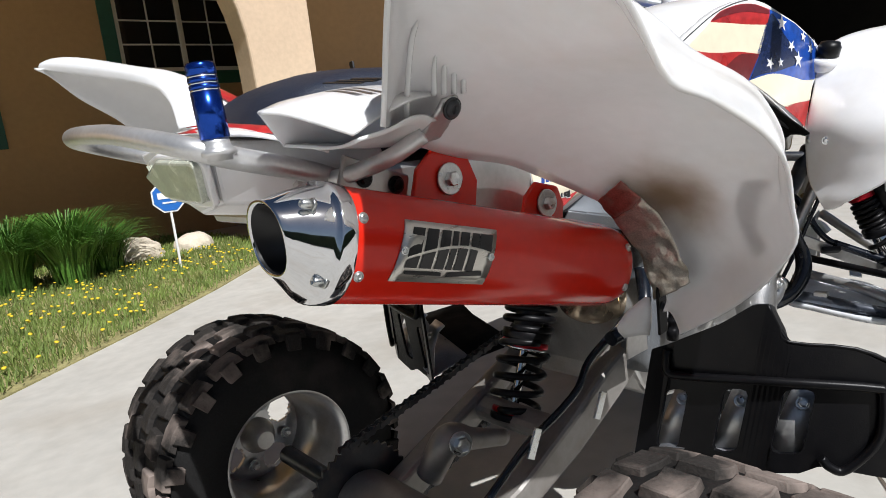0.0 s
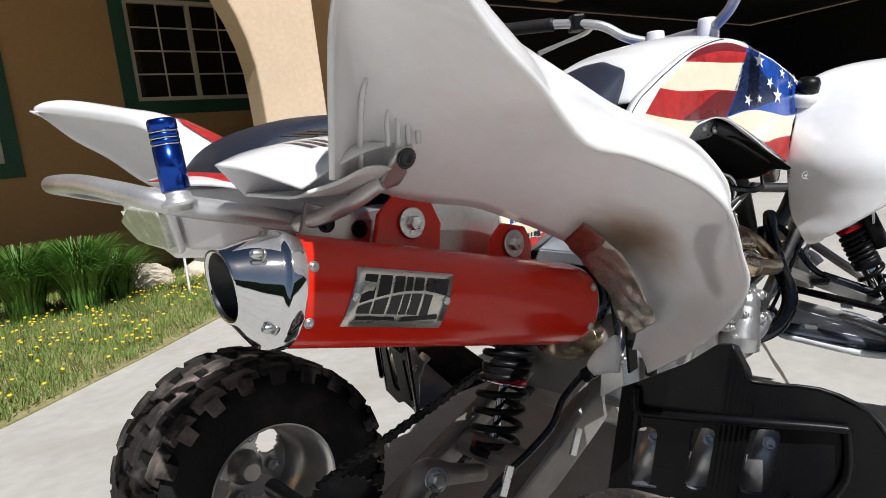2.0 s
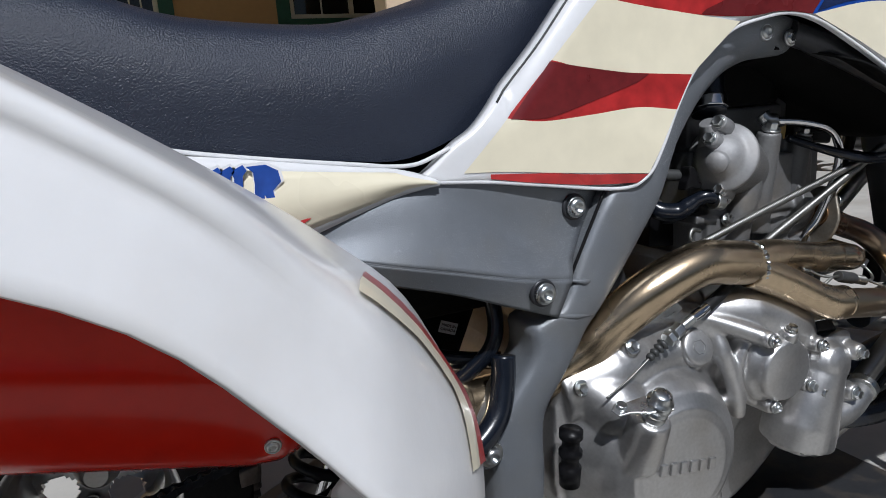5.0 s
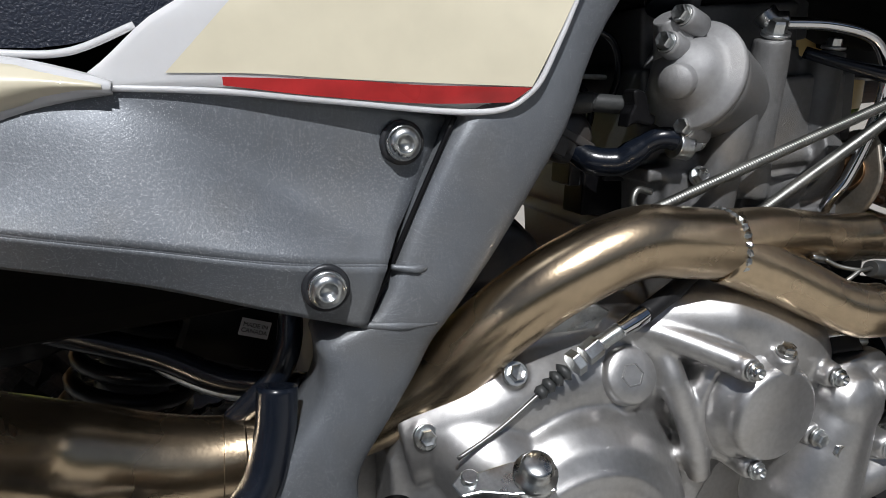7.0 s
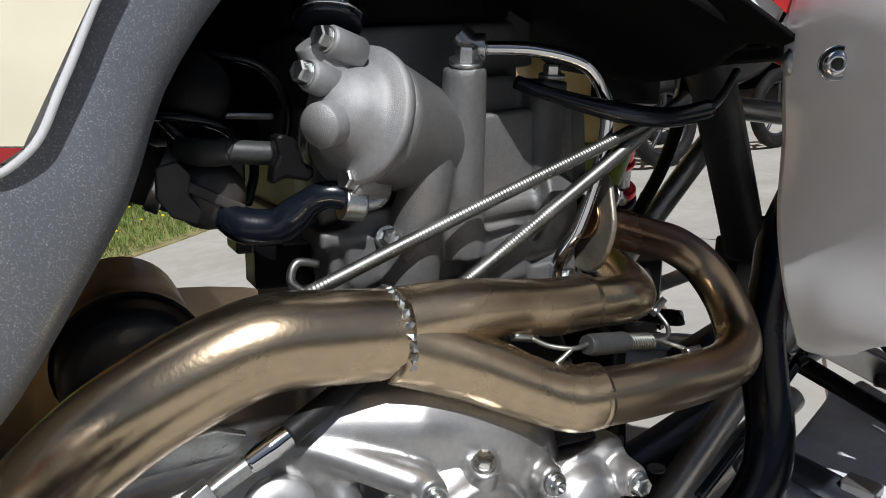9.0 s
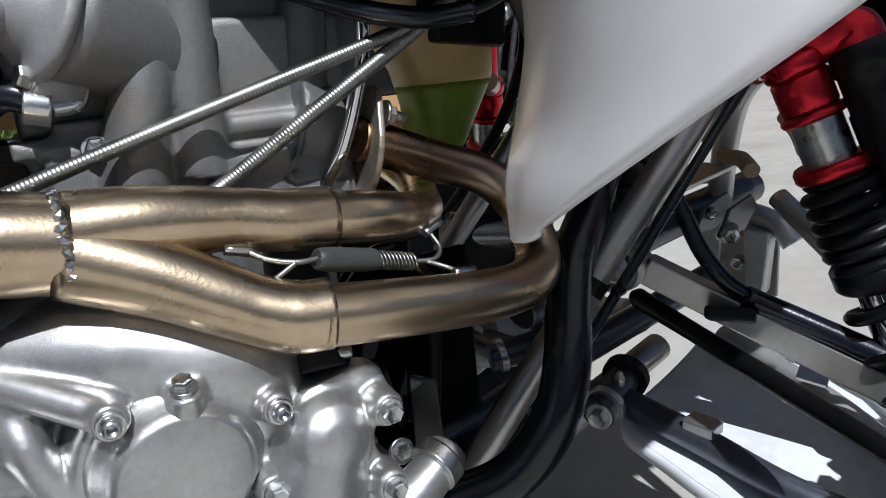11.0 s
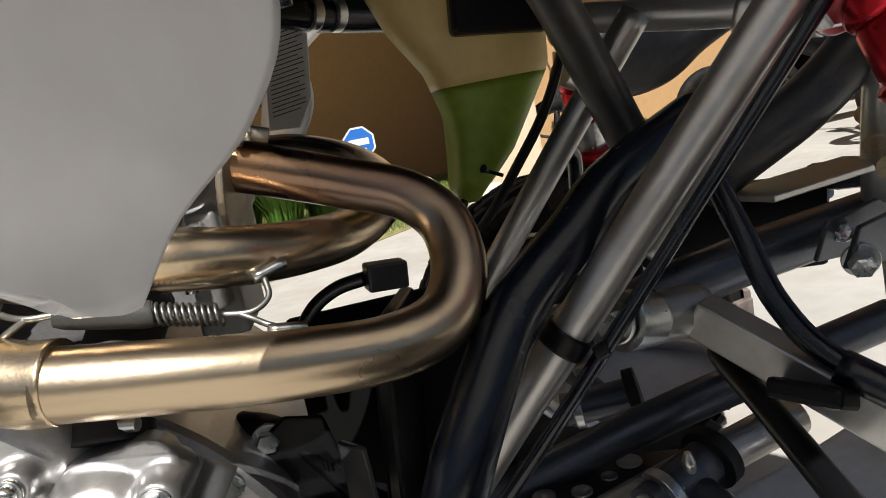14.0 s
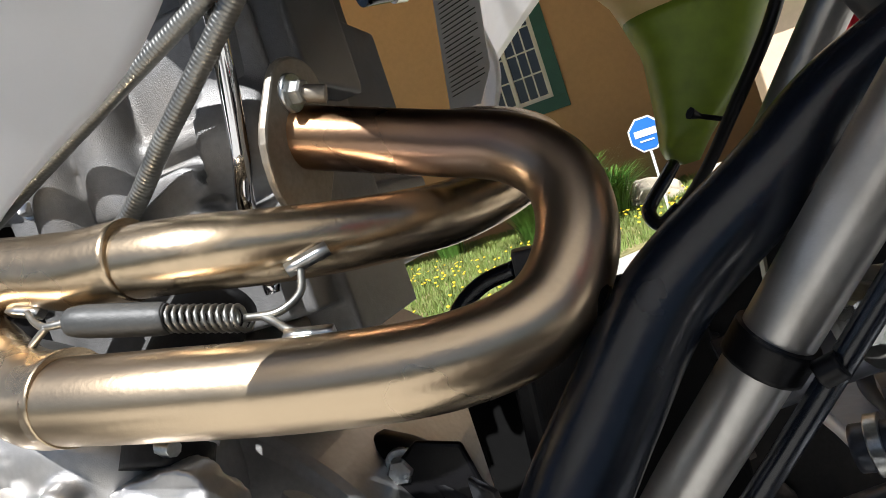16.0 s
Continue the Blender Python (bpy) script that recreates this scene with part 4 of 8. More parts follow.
for w, off in ((2.3, 0.6), (-2.3, -0.6)):
    at = MUF_REAR - MUF_AX * .018 + Vector((0, -.043, 0)) + Vector((0, 0, .034 * (1 if off > 0 else -1)))
    bolt(muffler, at, -MUF_AX, .005, .012, "tip_screw", kind="round", washer=1.2)
for s, up in ((.018, .026), (.018, -.026), (MUF_L - .022, .026), (MUF_L - .022, -.026)):
    bolt(muffler, on_muffler(s, up, 0.0), Vector((0, -1, 0)) + MUF_UP * (up * 8), .0042, .003, "rivet", washer=1.25, kind="round")
bm = B()
P0, P1, PU0, PU1 = .058, .180, -.029, .029
rows = [[on_muffler(P0 + (P1 - P0) * i / 10 + (k / 8 - .5) * 0.014, PU0 + (PU1 - PU0) * k / 8, 0.0012) for k in range(9)] for i in range(11)]
sheet(bm, rows)
part("badge_plate", bm, PLATE, muffler, "riveted brushed metal badge plate", thick=0.0012)


def badge_shape(outline):
    bm = B()
    vs = [bm.verts.new(on_muffler(P0 + (P1 - P0) * u + (v - .5) * 0.014, PU0 + (PU1 - PU0) * v, 0.0028)) for u, v in outline]
    bm.faces.new(vs)
    return bm


# plain block shapes of the badge, parted by a light arc
def arc(u):
    return .30 + .34 * math.sin(math.pi * min(1, max(0, (u + .02) / 1.35)))


for u0, u1 in ((.08, .20), (.225, .345), (.375, .475), (.495, .56), (.58, .68), (.71, .795), (.80, .95)):
    us = [u0 + (u1 - u0) * k / 4 for k in range(5)]
    part("badge_block", badge_shape([(u, max(.22, arc(u) + .025)) for u in us] + [(u, .90) for u in reversed(us)]), BLACK_PRINT, muffler, "black printed badge shape")
    if u1 < .8:
        part("badge_block", badge_shape([(u, .23) for u in us] + [(u, arc(u) - .025) for u in reversed(us)]), BLACK_PRINT, muffler, "black printed badge shape")
part("badge_bar", badge_shape([(.10, .12), (.3, .12), (.48, .12), (.46, .18), (.3, .18), (.10, .18)]), BLACK_PRINT, muffler)
part("badge_bar", badge_shape([(.52, .10), (.7, .13), (.92, .16), (.90, .25), (.7, .21), (.54, .18)]), BLACK_PRINT, muffler)
for u in (.035, .965):
    bolt(muffler, on_muffler(P0 + (P1 - P0) * u, 0.0, 0.002), (0, -1, 0), .0035, .0025, "rivet", washer=1.2, kind="round")
# hanger tabs, red, with big washers
for at, w, hgt in (((.494, .566, .779), .05, .05), ((.660, .567, .725), .042, .042)):
    bm = B()
    o = Vector(at)
    prism(bm, [(-w, -hgt * 0.75), (w, -hgt * 0.75), (w * .95, hgt * .1), (w * .55, hgt * .62), (-w * .55, hgt * .62), (-w * .95, hgt * .1)], o + Vector((0, 0.008, 0)), MUF_AX, MUF_UP, 0.006)
    part("hanger", bm, RED_PAINT, muffler, "red painted hanger tab", bevel=0.003)
    bolt(muffler, o + Vector((0, -0.001, 0)), (0, -1, 0), .009, .009, "hanger_bolt", washer=2.1)

# ---- exhaust ----
assembly("exhaust_system", "bronze-tinted steel exhaust with springs and hooks")
def bar(name, pts, r, material, parent=None, label="", **kw):
    bm = B()
    tube(bm, pts, r, **kw)
    return part(name, bm, material, parent or HOST, label)


def wound(name, pts, r, label, pitch=.0021, material=None):
    """A cable sheath wound from wire: fine rings along the path."""
    path = smooth_line(pts, 60)
    run = [0.0]
    for a, b in zip(path, path[1:]):
        run.append(run[-1] + (b - a).length)
    n = int(run[-1] / pitch * 4)
    samples, radii = [], []
    for k in range(n + 1):
        s = run[-1] * k / n
        samples.append(Vector([float(np.interp(s, run, [p[i] for p in path])) for i in range(3)]))
        radii.append(r * (1 - .06 * (.5 - .5 * math.cos(2 * math.pi * k / 4))))
    bm = B()
    tube(bm, samples, radii, seg=12, raw=True)
    return part(name, bm, material or SPRING_STEEL, HOST, label)


bar("mid_pipe", [(.735, .545, .628), (.762, .590, .592), (.790, .632, .556), (.823, .646, .535), (.862, .652, .518), (.905, .652, .512), (.955, .648, .516), (1.0, .640, .528), (1.032, .630, .546), (1.051, .620, .567), (1.080, .608, .593), (1.112, .600, .612), (1.155, .595, .626), (1.19, .594, .622), (1.226, .594, .615)],
    [.026, .029, .031, .031, .029, .025, .0235, .0235, .0235, .0235, .0235, .0235, .0235, .0235, .0235], BRONZE, label="brushed bronze-tinted steel mid pipe", seg=36, n=8)
bar("pipe_joint", [(.893, .652, .5135), (.900, .652, .5125), (.908, .652, .512)], .0262, BRONZE, label="slip joint ring of the mid pipe", seg=32)
BEAD = bmesh.new()
bmesh.ops.create_icosphere(BEAD, subdivisions=1, radius=.0032)
bead_mesh = bpy.data.meshes.new("weld_bead")
BEAD.to_mesh(bead_mesh)
BEAD.free()
bead_mesh.materials.append(STEEL)
for k in range(26):
    w = 2 * math.pi * k / 26
    bead = new("weld_bead", bead_mesh)
    bead.parent = HOST
    bead.location = (1.2245, .594 + .0232 * math.cos(w), .6152 + .0232 * math.sin(w))
    bead.rotation_euler = (w, k * .7, 0)
    bead.scale = (.7, 1.1, 1.1)
bar("collector_upper", [(1.224, .594, .620), (1.26, .593, .618), (1.30, .593, .612), (1.325, .593, .606), (1.352, .594, .603)], [.0195, .0185, .0160, .0172, .0172], BRONZE, label="upper collector branch", seg=30)
bar("collector_lower", [(1.224, .592, .610), (1.26, .582, .592), (1.295, .570, .571), (1.315, .565, .562), (1.332, .563, .5595)], [.0205, .0192, .0175, .0188, .0188], BRONZE, label="lower collector branch", seg=30)
bar("header_upper", [(1.345, .593, .603), (1.38, .596, .597), (1.407, .611, .590), (1.438, .645, .583), (1.466, .69, .580), (1.492, .75, .588), (1.496, .81, .602), (1.474, .855, .620), (1.435, .870, .635), (1.395, .87, .64)],
    .0155, BRONZE, label="bronze-tinted header pipe to the far port", seg=28, n=10)
bar("header_lower", [(1.325, .561, .560), (1.37, .562, .552), (1.429, .571, .540), (1.475, .584, .533), (1.505, .602, .537), (1.520, .625, .556), (1.519, .647, .580), (1.500, .659, .599), (1.468, .662, .612), (1.43, .658, .627), (1.402, .655, .638)],
    [.0165, .0165, .0165, .0165, .0163, .016, .0157, .0153, .015, .015, .015], HEADER_STAIN, label="heat-stained header pipe bent back to the cylinder head", seg=32, n=12)
bar("spring_sleeve", [(1.333, .572, .587), (1.340, .573, .585), (1.366, .579, .5775), (1.370, .580, .5765)], [.0055, .0066, .0066, .0058], GREY_RUBBER, label="grey rubber spring sleeve", seg=18)
coil = [(1.366 + .032 * k / 120, .579 + .007 * k / 120 + .0050 * math.cos(k * .628), .5775 - .0100 * k / 120 + .0050 * math.sin(k * .628)) for k in range(121)]
bar("exhaust_spring", coil, .00095, SPRING_STEEL, label="bright coil spring", raw=True, seg=6)
for pts in ([(1.335, .572, .587), (1.322, .571, .588), (1.310, .577, .591), (1.302, .582, .596)], [(1.322, .571, .588), (1.312, .571, .583), (1.303, .574, .578)],
            [(1.398, .586, .5675), (1.412, .586, .566), (1.420, .592, .570), (1.419, .600, .578)], [(1.405, .586, .5665), (1.412, .583, .563), (1.418, .579, .560), (1.425, .578, .5565)]):
    bar("spring_hook", pts, .0016, SPRING_STEEL, label="bent wire hook", seg=8)
for c, ax in (((1.422, .602, .581), (.9, .4, .2)), ((1.427, .5775, .5560), (.97, .2, -.2)), ((1.299, .584, .597), (.9, 0, -.3)), ((1.300, .574, .577), (.9, 0, -.3))):
    bm = B()
    tube(bm, [Vector(c) - Vector(ax) * .009, c, Vector(c) + Vector(ax) * .009], .0030, seg=4, n=2)
    part("hook_plate", bm, STEEL, HOST, "welded hook plate")
FL_N = Vector((.96, -.10, -.22)).normalized()
FL_U = FL_N.cross(Vector((0, 0, 1))).normalized()
FL_V = FL_U.cross(FL_N).normalized()
bm = B()
prism(bm, [(-.016, -.036), (.008, -.038), (.023, -.027), (.029, -.004), (.022, .016), (.013, .031), (-.004, .035), (-.020, .027), (-.028, .004), (-.025, -.016)], Vector((1.412, .654, .636)), FL_V.cross(FL_N) * -1, FL_V, .0045, smooth_n=3)
part("exhaust_flange", bm, FLANGE, HOST, "oval steel exhaust flange", bevel=0.0015)
bolt(HOST, (1.419, .642, .652), FL_N, .0058, .007, "flange_nut")
bar("flange_stud", [(1.419, .642, .652), (1.427, .644, .649), (1.433, .646, .647)], .0042, FLANGE, label="threaded stud", seg=10)

# ---- engine ----
assembly("engine", "grey cast single-cylinder engine with hoses and cables")
CRANK = (0, -1, 0)
bm = B()
prism(bm, [(.975, .36), (1.02, .30), (1.12, .27), (1.26, .27), (1.36, .33), (1.395, .40), (1.37, .455), (1.325, .50), (1.24, .555), (1.12, .580), (1.03, .565), (.98, .52), (.96, .45)], (0, .93, 0), (1, 0, 0), (0, 0, 1), .27, smooth_n=4)
part("crankcase", bm, CAST, HOST, "grey cast aluminium crankcase", bevel=0.008)
SH = Vector((0, -.42, .9)).normalized()
SP = Vector((1.056, .551, .502))
COVER = [(.992, .50), (.99, .40), (1.04, .33), (1.12, .305), (1.19, .325), (1.235, .40), (1.265, .435), (1.305, .455), (1.315, .515), (1.285, .555), (1.225, .560), (1.17, .575), (1.11, .580), (1.06, .565), (1.015, .540)]
bm = B()
prism(bm, COVER, (0, .662, 0), (1, 0, 0), (0, 0, 1), .042, smooth_n=4)
lathe(bm, [(-.01, .116), (.002, .110), (.012, .102), (.026, .094), (.040, .087), (.051, .078), (.058, .066), (.0605, .0635), (.0605, .058), (.062, .055), (.0625, .0005)], (1.105, .622, .428), CRANK, 64)
lathe(bm, [(-.06, .024), (-.02, .0205), (-.004, .0185), (0, .0165), (.001, .0005)], SP, SH, 30)
lathe(bm, [(-.04, .026), (-.004, .0235), (0, .022), (.0005, .0005)], (1.155, .602, .532), (0, -1, .45), 36)
lathe(bm, [(-.05, .054), (.000, .050), (.006, .047), (.007, .0005)], (1.250, .590, .498), CRANK, 48)
tube(bm, [(1.187, .605, .540), (1.190, .596, .520), (1.198, .592, .495), (1.205, .590, .470), (1.210, .592, .445)], [.0105, .0105, .0085, .0095, .008], seg=20)
tube(bm, [(1.150, .624, .566), (1.185, .602, .556), (1.224, .572, .5385)], [.007, .009, .0095], seg=20)
tube(bm, [(1.180, .630, .562), (1.235, .616, .552), (1.285, .606, .530), (1.305, .610, .50)], [.026, .037, .036, .030], seg=28)
tube(bm, [(1.005, .640, .505), (1.06, .634, .515), (1.12, .640, .520), (1.17, .644, .520), (1.205, .650, .49)], [.034, .044, .045, .044, .036], seg=36)
tube(bm, [(1.03, .625, .515), (1.055, .606, .490), (1.075, .605, .455)], [.026, .036, .034], seg=30)
tube(bm, [(1.150, .625, .560), (1.180, .612, .548), (1.192, .612, .525)], [.010, .014, .012], seg=24)
tube(bm, [(1.06, .58, .36), (1.10, .565, .345), (1.15, .57, .352), (1.165, .575, .375)], .005, seg=12)
for at, way in (((1.238, .569, .457), CRANK), ((1.224, .562, .538), CRANK), ((1.298, .562, .517), CRANK), ((1.290, .567, .470), CRANK), ((1.257, .567, .541), (0, -.35, 1)), ((1.187, .592, .525), (0, -.9, .45)), ((1.204, .584, .472), (0, -.9, .45)), ((1.013, .606, .522), (0, -.9, .3)), ((1.073, .602, .553), (0, -.8, .5))):
    lathe(bm, [(-.05, .0105), (-.004, .0095), (0, .0085)], at, way, 20)
casting(part("clutch_cover", bm, CAST, HOST, "satin cast clutch cover with a round bulge and bolt bosses"), .002, 7)
# raised maker's mark: plain bars
for k in range(6):
    bm = B()
    block(bm, (1.076 + .0125 * k, .5588, .436 - .0022 * k), (.0085, .0035, .013), (0, 10, 0))
    part("raised_mark", bm, CAST, HOST, "raised cast bar", bevel=.0012)
bm = B()
lathe(bm, [(-.03, .046), (.006, .043), (.012, .040), (.014, .037), (.020, .0355), (.0245, .033), (.026, .030), (.0265, .0005)], (1.250, .588, .498), CRANK, 48)
part("filter_cover", bm, CAST, HOST, "round oil filter cover")
for at in ((1.238, .567, .457), (1.224, .560, .538), (1.298, .560, .517), (1.290, .565, .470)):
    bolt(HOST, at, CRANK, .0052, .006, "cover_bolt", washer=1.3, kind="round" if at[0] != 1.290 else "hex")
bolt(HOST, (1.257, .567, .542), (0, -.35, 1), .0052, .006, "cover_bolt", washer=1.3)
bm = B()
lathe(bm, [(-.02, .021), (.002, .020), (.005, .0185), (.006, .017), (.006, .0085)], (1.155, .599, .534), (0, -1, .45), 36)
part("oil_cap", bm, CAST, HOST, "oil filler plug")
bm = B()
lathe(bm, [(.002, .0085), (.0065, .0085), (.0066, .0075), (.002, .0073), (.0021, .0005)], (1.155, .599, .534), (0, -1, .45), 6, smooth=False)
part("hex_socket", bm, CAST_ROUGH, HOST, "hex socket of the filler plug")
bm = B()
lathe(bm, [(0, .0115), (.004, .0115), (.0045, .0095), (.008, .0095), (.0085, .0115), (.012, .0115), (.0125, .0095), (.015, .0095), (.0155, .0125), (.024, .0125), (.0245, .0095), (.031, .0092), (.033, .007), (.033, .0005)], SP, SH, 30)
part("clutch_shaft", bm, STEEL, HOST, "ringed clutch release shaft with nut")
bm = B()
prism(bm, [(-.013, -.010), (.010, -.011), (.012, 0), (.010, .011), (-.012, .010), (-.030, .0065), (-.040, .008), (-.046, .001), (-.041, -.007), (-.030, -.006)], SP + SH * .019, (.86, -.25, .05), (.25, .9, .42), .0025)
part("clutch_arm", bm, STEEL, HOST, "zinc plated clutch arm", bevel=0.001)
bm = B()
lathe(bm, [(0, .005), (.005, .005), (.006, .004)], SP + SH * .018 + Vector((-.034, .012, 0)), SH, 16)
part("clevis_pin", bm, STEEL, HOST, "clevis pin")
# clutch cable, adjuster, boot, bracket
bar("inner_wire", [(1.024, .578, .519), (1.053, .582, .529), (1.083, .585, .545)], .0013, SPRING_STEEL, label="bare cable wire", seg=6)
for k in range(4):
    f = k / 4
    bm = B()
    lathe(bm, [(-.003, .0035), (0, .0068 - .0012 * (3 - k) * .6), (.003, .0035)], (1.083 + .022 * f, .585 + .002 * f, .545 + .012 * f), (.86, .1, .5), 18)
    part("boot_ring", bm, GREY_RUBBER, HOST, "ribbed rubber boot")
bm = B()
lathe(bm, [(0, .0085), (.006, .0085)], (1.106, .587, .557), (.9, .1, .4), 6, smooth=False)
lathe(bm, [(.010, .0075), (.022, .0075)], (1.106, .587, .557), (.9, .1, .4), 6, smooth=False)
part("adjuster_nut", bm, STEEL, HOST, "zinc adjuster nuts", bevel=.0005)
wound("adjuster_thread", [(1.126, .590, .565), (1.134, .591, .568), (1.143, .592, .571)], .0052, "threaded adjuster", .0014, STEEL)
bar("adjuster_sleeve", [(1.143, .592, .571), (1.155, .593, .575), (1.166, .594, .579)], [.0052, .0062, .0055], CHROME, label="bright adjuster sleeve", seg=14)
bar("cable_cover", [(1.164, .594, .578), (1.18, .597, .584), (1.197, .601, .590), (1.24, .620, .603), (1.27, .632, .611)], .0062, RUBBER, label="black cable cover", seg=14)
wound("clutch_cable", [(1.255, .628, .606), (1.306, .640, .622), (1.36, .631, .655), (1.414, .622, .688), (1.46, .614, .717)], .0050, "steel-wound clutch cable")
wound("throttle_cable", [(1.195, .640, .632), (1.207, .635, .637), (1.30, .628, .665), (1.387, .622, .690), (1.44, .618, .706)], .0043, "steel-wound throttle cable")
bar("cable_loop", [(1.195, .640, .632), (1.188, .642, .640), (1.193, .644, .649), (1.205, .645, .646)], .0025, SPRING_STEEL, label="bent wire end", seg=8)
bm = B()
prism(bm, [(-.030, -.012), (.022, -.012), (.030, .004), (.016, .014), (-.012, .012), (-.026, .002)], (1.118, .612, .578), (1, .05, -.1), (0, -.5, .8), .003)
part("cable_bracket", bm, STEEL, HOST, "folded steel cable bracket", bevel=.001)
bolt(HOST, (1.073, .600, .553), (0, -.8, .5), .0055, .006, "bracket_bolt")
bolt(HOST, (1.013, .604, .522), (0, -.9, .3), .0055, .006, "bracket_bolt")
bm = B()
lathe(bm, [(0, .010), (.012, .0105), (.02, .011), (.021, .009), (.03, .0085), (.034, .0115), (.038, .0115), (.040, .0085), (.052, .0085), (.053, .0115), (.060, .0115), (.062, .0005)], (.985, .588, .435), (0, -.1, 1), 22)
part("switch_plug", bm, BLACK, HOST, "black plug with steel bands")
bm = B()
lathe(bm, [(-.001, .001), (0, .030), (.003, .036), (.010, .040), (.030, .041), (.034, .043), (.150, .043), (.155, .039), (.17, .020)], (1.105, .690, .588), (0, 1, 0), 36)
part("starter_motor", bm, FRAME_DARK, HOST, "dark round starter motor on the crankcase")
bar("starter_band", [(1.105, .722, .588), (1.105, .726, .588), (1.105, .730, .588)], .0442, BLACK, label="black band", seg=30)
# water pump
bm = B()
prism(bm, [(-.040, -.080), (.006, -.090), (.034, -.060), (.030, -.020), (.026, .004), (.040, .018), (.034, .034), (.010, .034), (-.012, .028), (-.026, .000), (-.036, -.04)], (1.324, .588, .485), (1, 0, 0), (0, 0, 1), .014, smooth_n=4)
lathe(bm, [(-.02, .031), (.004, .028), (.012, .0255), (.020, .019), (.024, .010), (.0255, .0005)], (1.325, .578, .486), (.05, -1, .2), 40)
tube(bm, [(1.325, .580, .486), (1.314, .580, .458), (1.300, .584, .420), (1.296, .586, .395)], [.026, .031, .040, .040], seg=32)
lathe(bm, [(-.02, .048), (.006, .045), (.014, .039), (.022, .020), (.024, .0005)], (1.312, .582, .418), CRANK, 40)
tube(bm, [(1.33, .578, .415), (1.36, .572, .422), (1.39, .576, .434), (1.405, .582, .44)], [.020, .016, .0145, .014], seg=22)
for at in ((1.356, .556, .497), (1.300, .560, .462), (1.354, .558, .448), (1.276, .562, .400)):
    lathe(bm, [(-.036, .0125), (-.004, .0105), (0, .0095)], at, CRANK, 20)
casting(part("water_pump", bm, CAST, HOST, "domed cast water pump housing with bolt ears"))
for at in ((1.356, .556, .497), (1.300, .560, .462), (1.354, .558, .448), (1.276, .562, .400)):
    bolt(HOST, at, CRANK, .0058, .007, "pump_bolt", washer=1.35)
bar("spout_clamp", [(1.388, .575, .436), (1.398, .578, .439)], .017, STEEL, label="steel hose clamp", seg=24)
bar("coolant_hose", [(1.332, .592, .515), (1.334, .602, .532), (1.337, .618, .552), (1.345, .645, .575)], .019, RUBBER, label="black coolant hose", seg=22)
bar("hose_clamp", [(1.3325, .598, .524), (1.334, .604, .534)], .0202, STEEL, label="steel worm clamp", seg=28)
bar("clamp_screw", [(1.326, .588, .528), (1.341, .584, .527), (1.349, .582, .526)], [.0045, .0045, .0035], STEEL, label="clamp screw", seg=8)
# cylinder, head
bm = B()
for c, size in (((1.300, .768, .578), (.170, .215, .050)), ((1.300, .768, .606), (.178, .228, .012)), ((1.300, .770, .630), (.164, .210, .050)), ((1.300, .768, .655), (.176, .224, .010)), 
                ((1.328, .662, .625), (.040, .030, .034)), ((1.372, .672, .600), (.044, .040, .026)), ((1.250, .668, .640), (.050, .030, .030)), 
                ((1.375, .735, .560), (.030, .090, .060)), ((1.362, .704, .655), (.080, .086, .125)), ((1.336, .657, .632), (.036, .022, .016)), ((1.334, .660, .612), (.040, .018, .014)), ((1.262, .668, .662), (.060, .020, .012))):
    block(bm, c, size)
lathe(bm, [(-.03, .036), (-.006, .029), (0, .026), (.0005, .0005)], (1.396, .674, .643), (.96, -.10, -.22), 36)
tube(bm, [(1.302, .660, .630), (1.304, .656, .675), (1.307, .650, .715), (1.309, .646, .746)], [.0185, .0165, .0145, .0130], seg=20)
tube(bm, [(1.262, .660, .60), (1.270, .654, .650), (1.279, .649, .682), (1.286, .646, .712)], [.020, .0175, .0155, .013], seg=20)
tube(bm, [(1.330, .668, .560), (1.330, .664, .60), (1.331, .662, .640)], .012, seg=18)
tube(bm, [(1.235, .672, .575), (1.235, .668, .62), (1.236, .668, .655)], .013, seg=18)
casting(part("cylinder", bm, CAST_ROUGH, HOST, "sand-cast grey cylinder with ribs and bosses"), .0024, 3)
# head takes a darker copy of the casting: shade put in its colour
bm = B()
for c, size in (((1.302, .776, .695), (.170, .206, .072)), ((1.398, .700, .690), (.040, .070, .060)), ((1.300, .775, .745), (.150, .180, .060)), ((1.345, .745, .770), (.100, .100, .050)), ((1.340, .690, .705), (.050, .030, .016)), ((1.345, .688, .735), (.040, .030, .010))):
    block(bm, c, size)
tube(bm, [(1.374, .676, .64), (1.378, .672, .68), (1.384, .666, .735)], [.019, .017, .0145], seg=20)
casting(part("cylinder_head", bm, HEAD_SHADE, HOST, "cast cylinder head, darkened for shade"), .0024, 3)
# cover coloured near black to stand for the shade under the tank
bm = B()
prism(bm, [(1.215, .69), (1.25, .672), (1.34, .672), (1.375, .69), (1.375, .85), (1.30, .875), (1.215, .85)], (0, 0, .776), (1, 0, 0), (0, 1, 0), .098)
part("valve_cover", bm, BLACK_SHADE, HOST, "valve cover, shade under the tank painted black", bevel=.006)
for at, way in (((1.382, .652, .601), (.3, -1, 0)), ((1.330, .650, .600), (0, -1, 0)), ((1.250, .650, .652), (0, -1, .2))):
    bolt(HOST, at, way, .0058, .007, "head_bolt", washer=1.3)
bar("radiator_hose", [(1.395, .86, .762), (1.44, .90, .762), (1.49, .945, .757), (1.56, 1.0, .755)], .0165, HOSE, label="black radiator hose", seg=22)
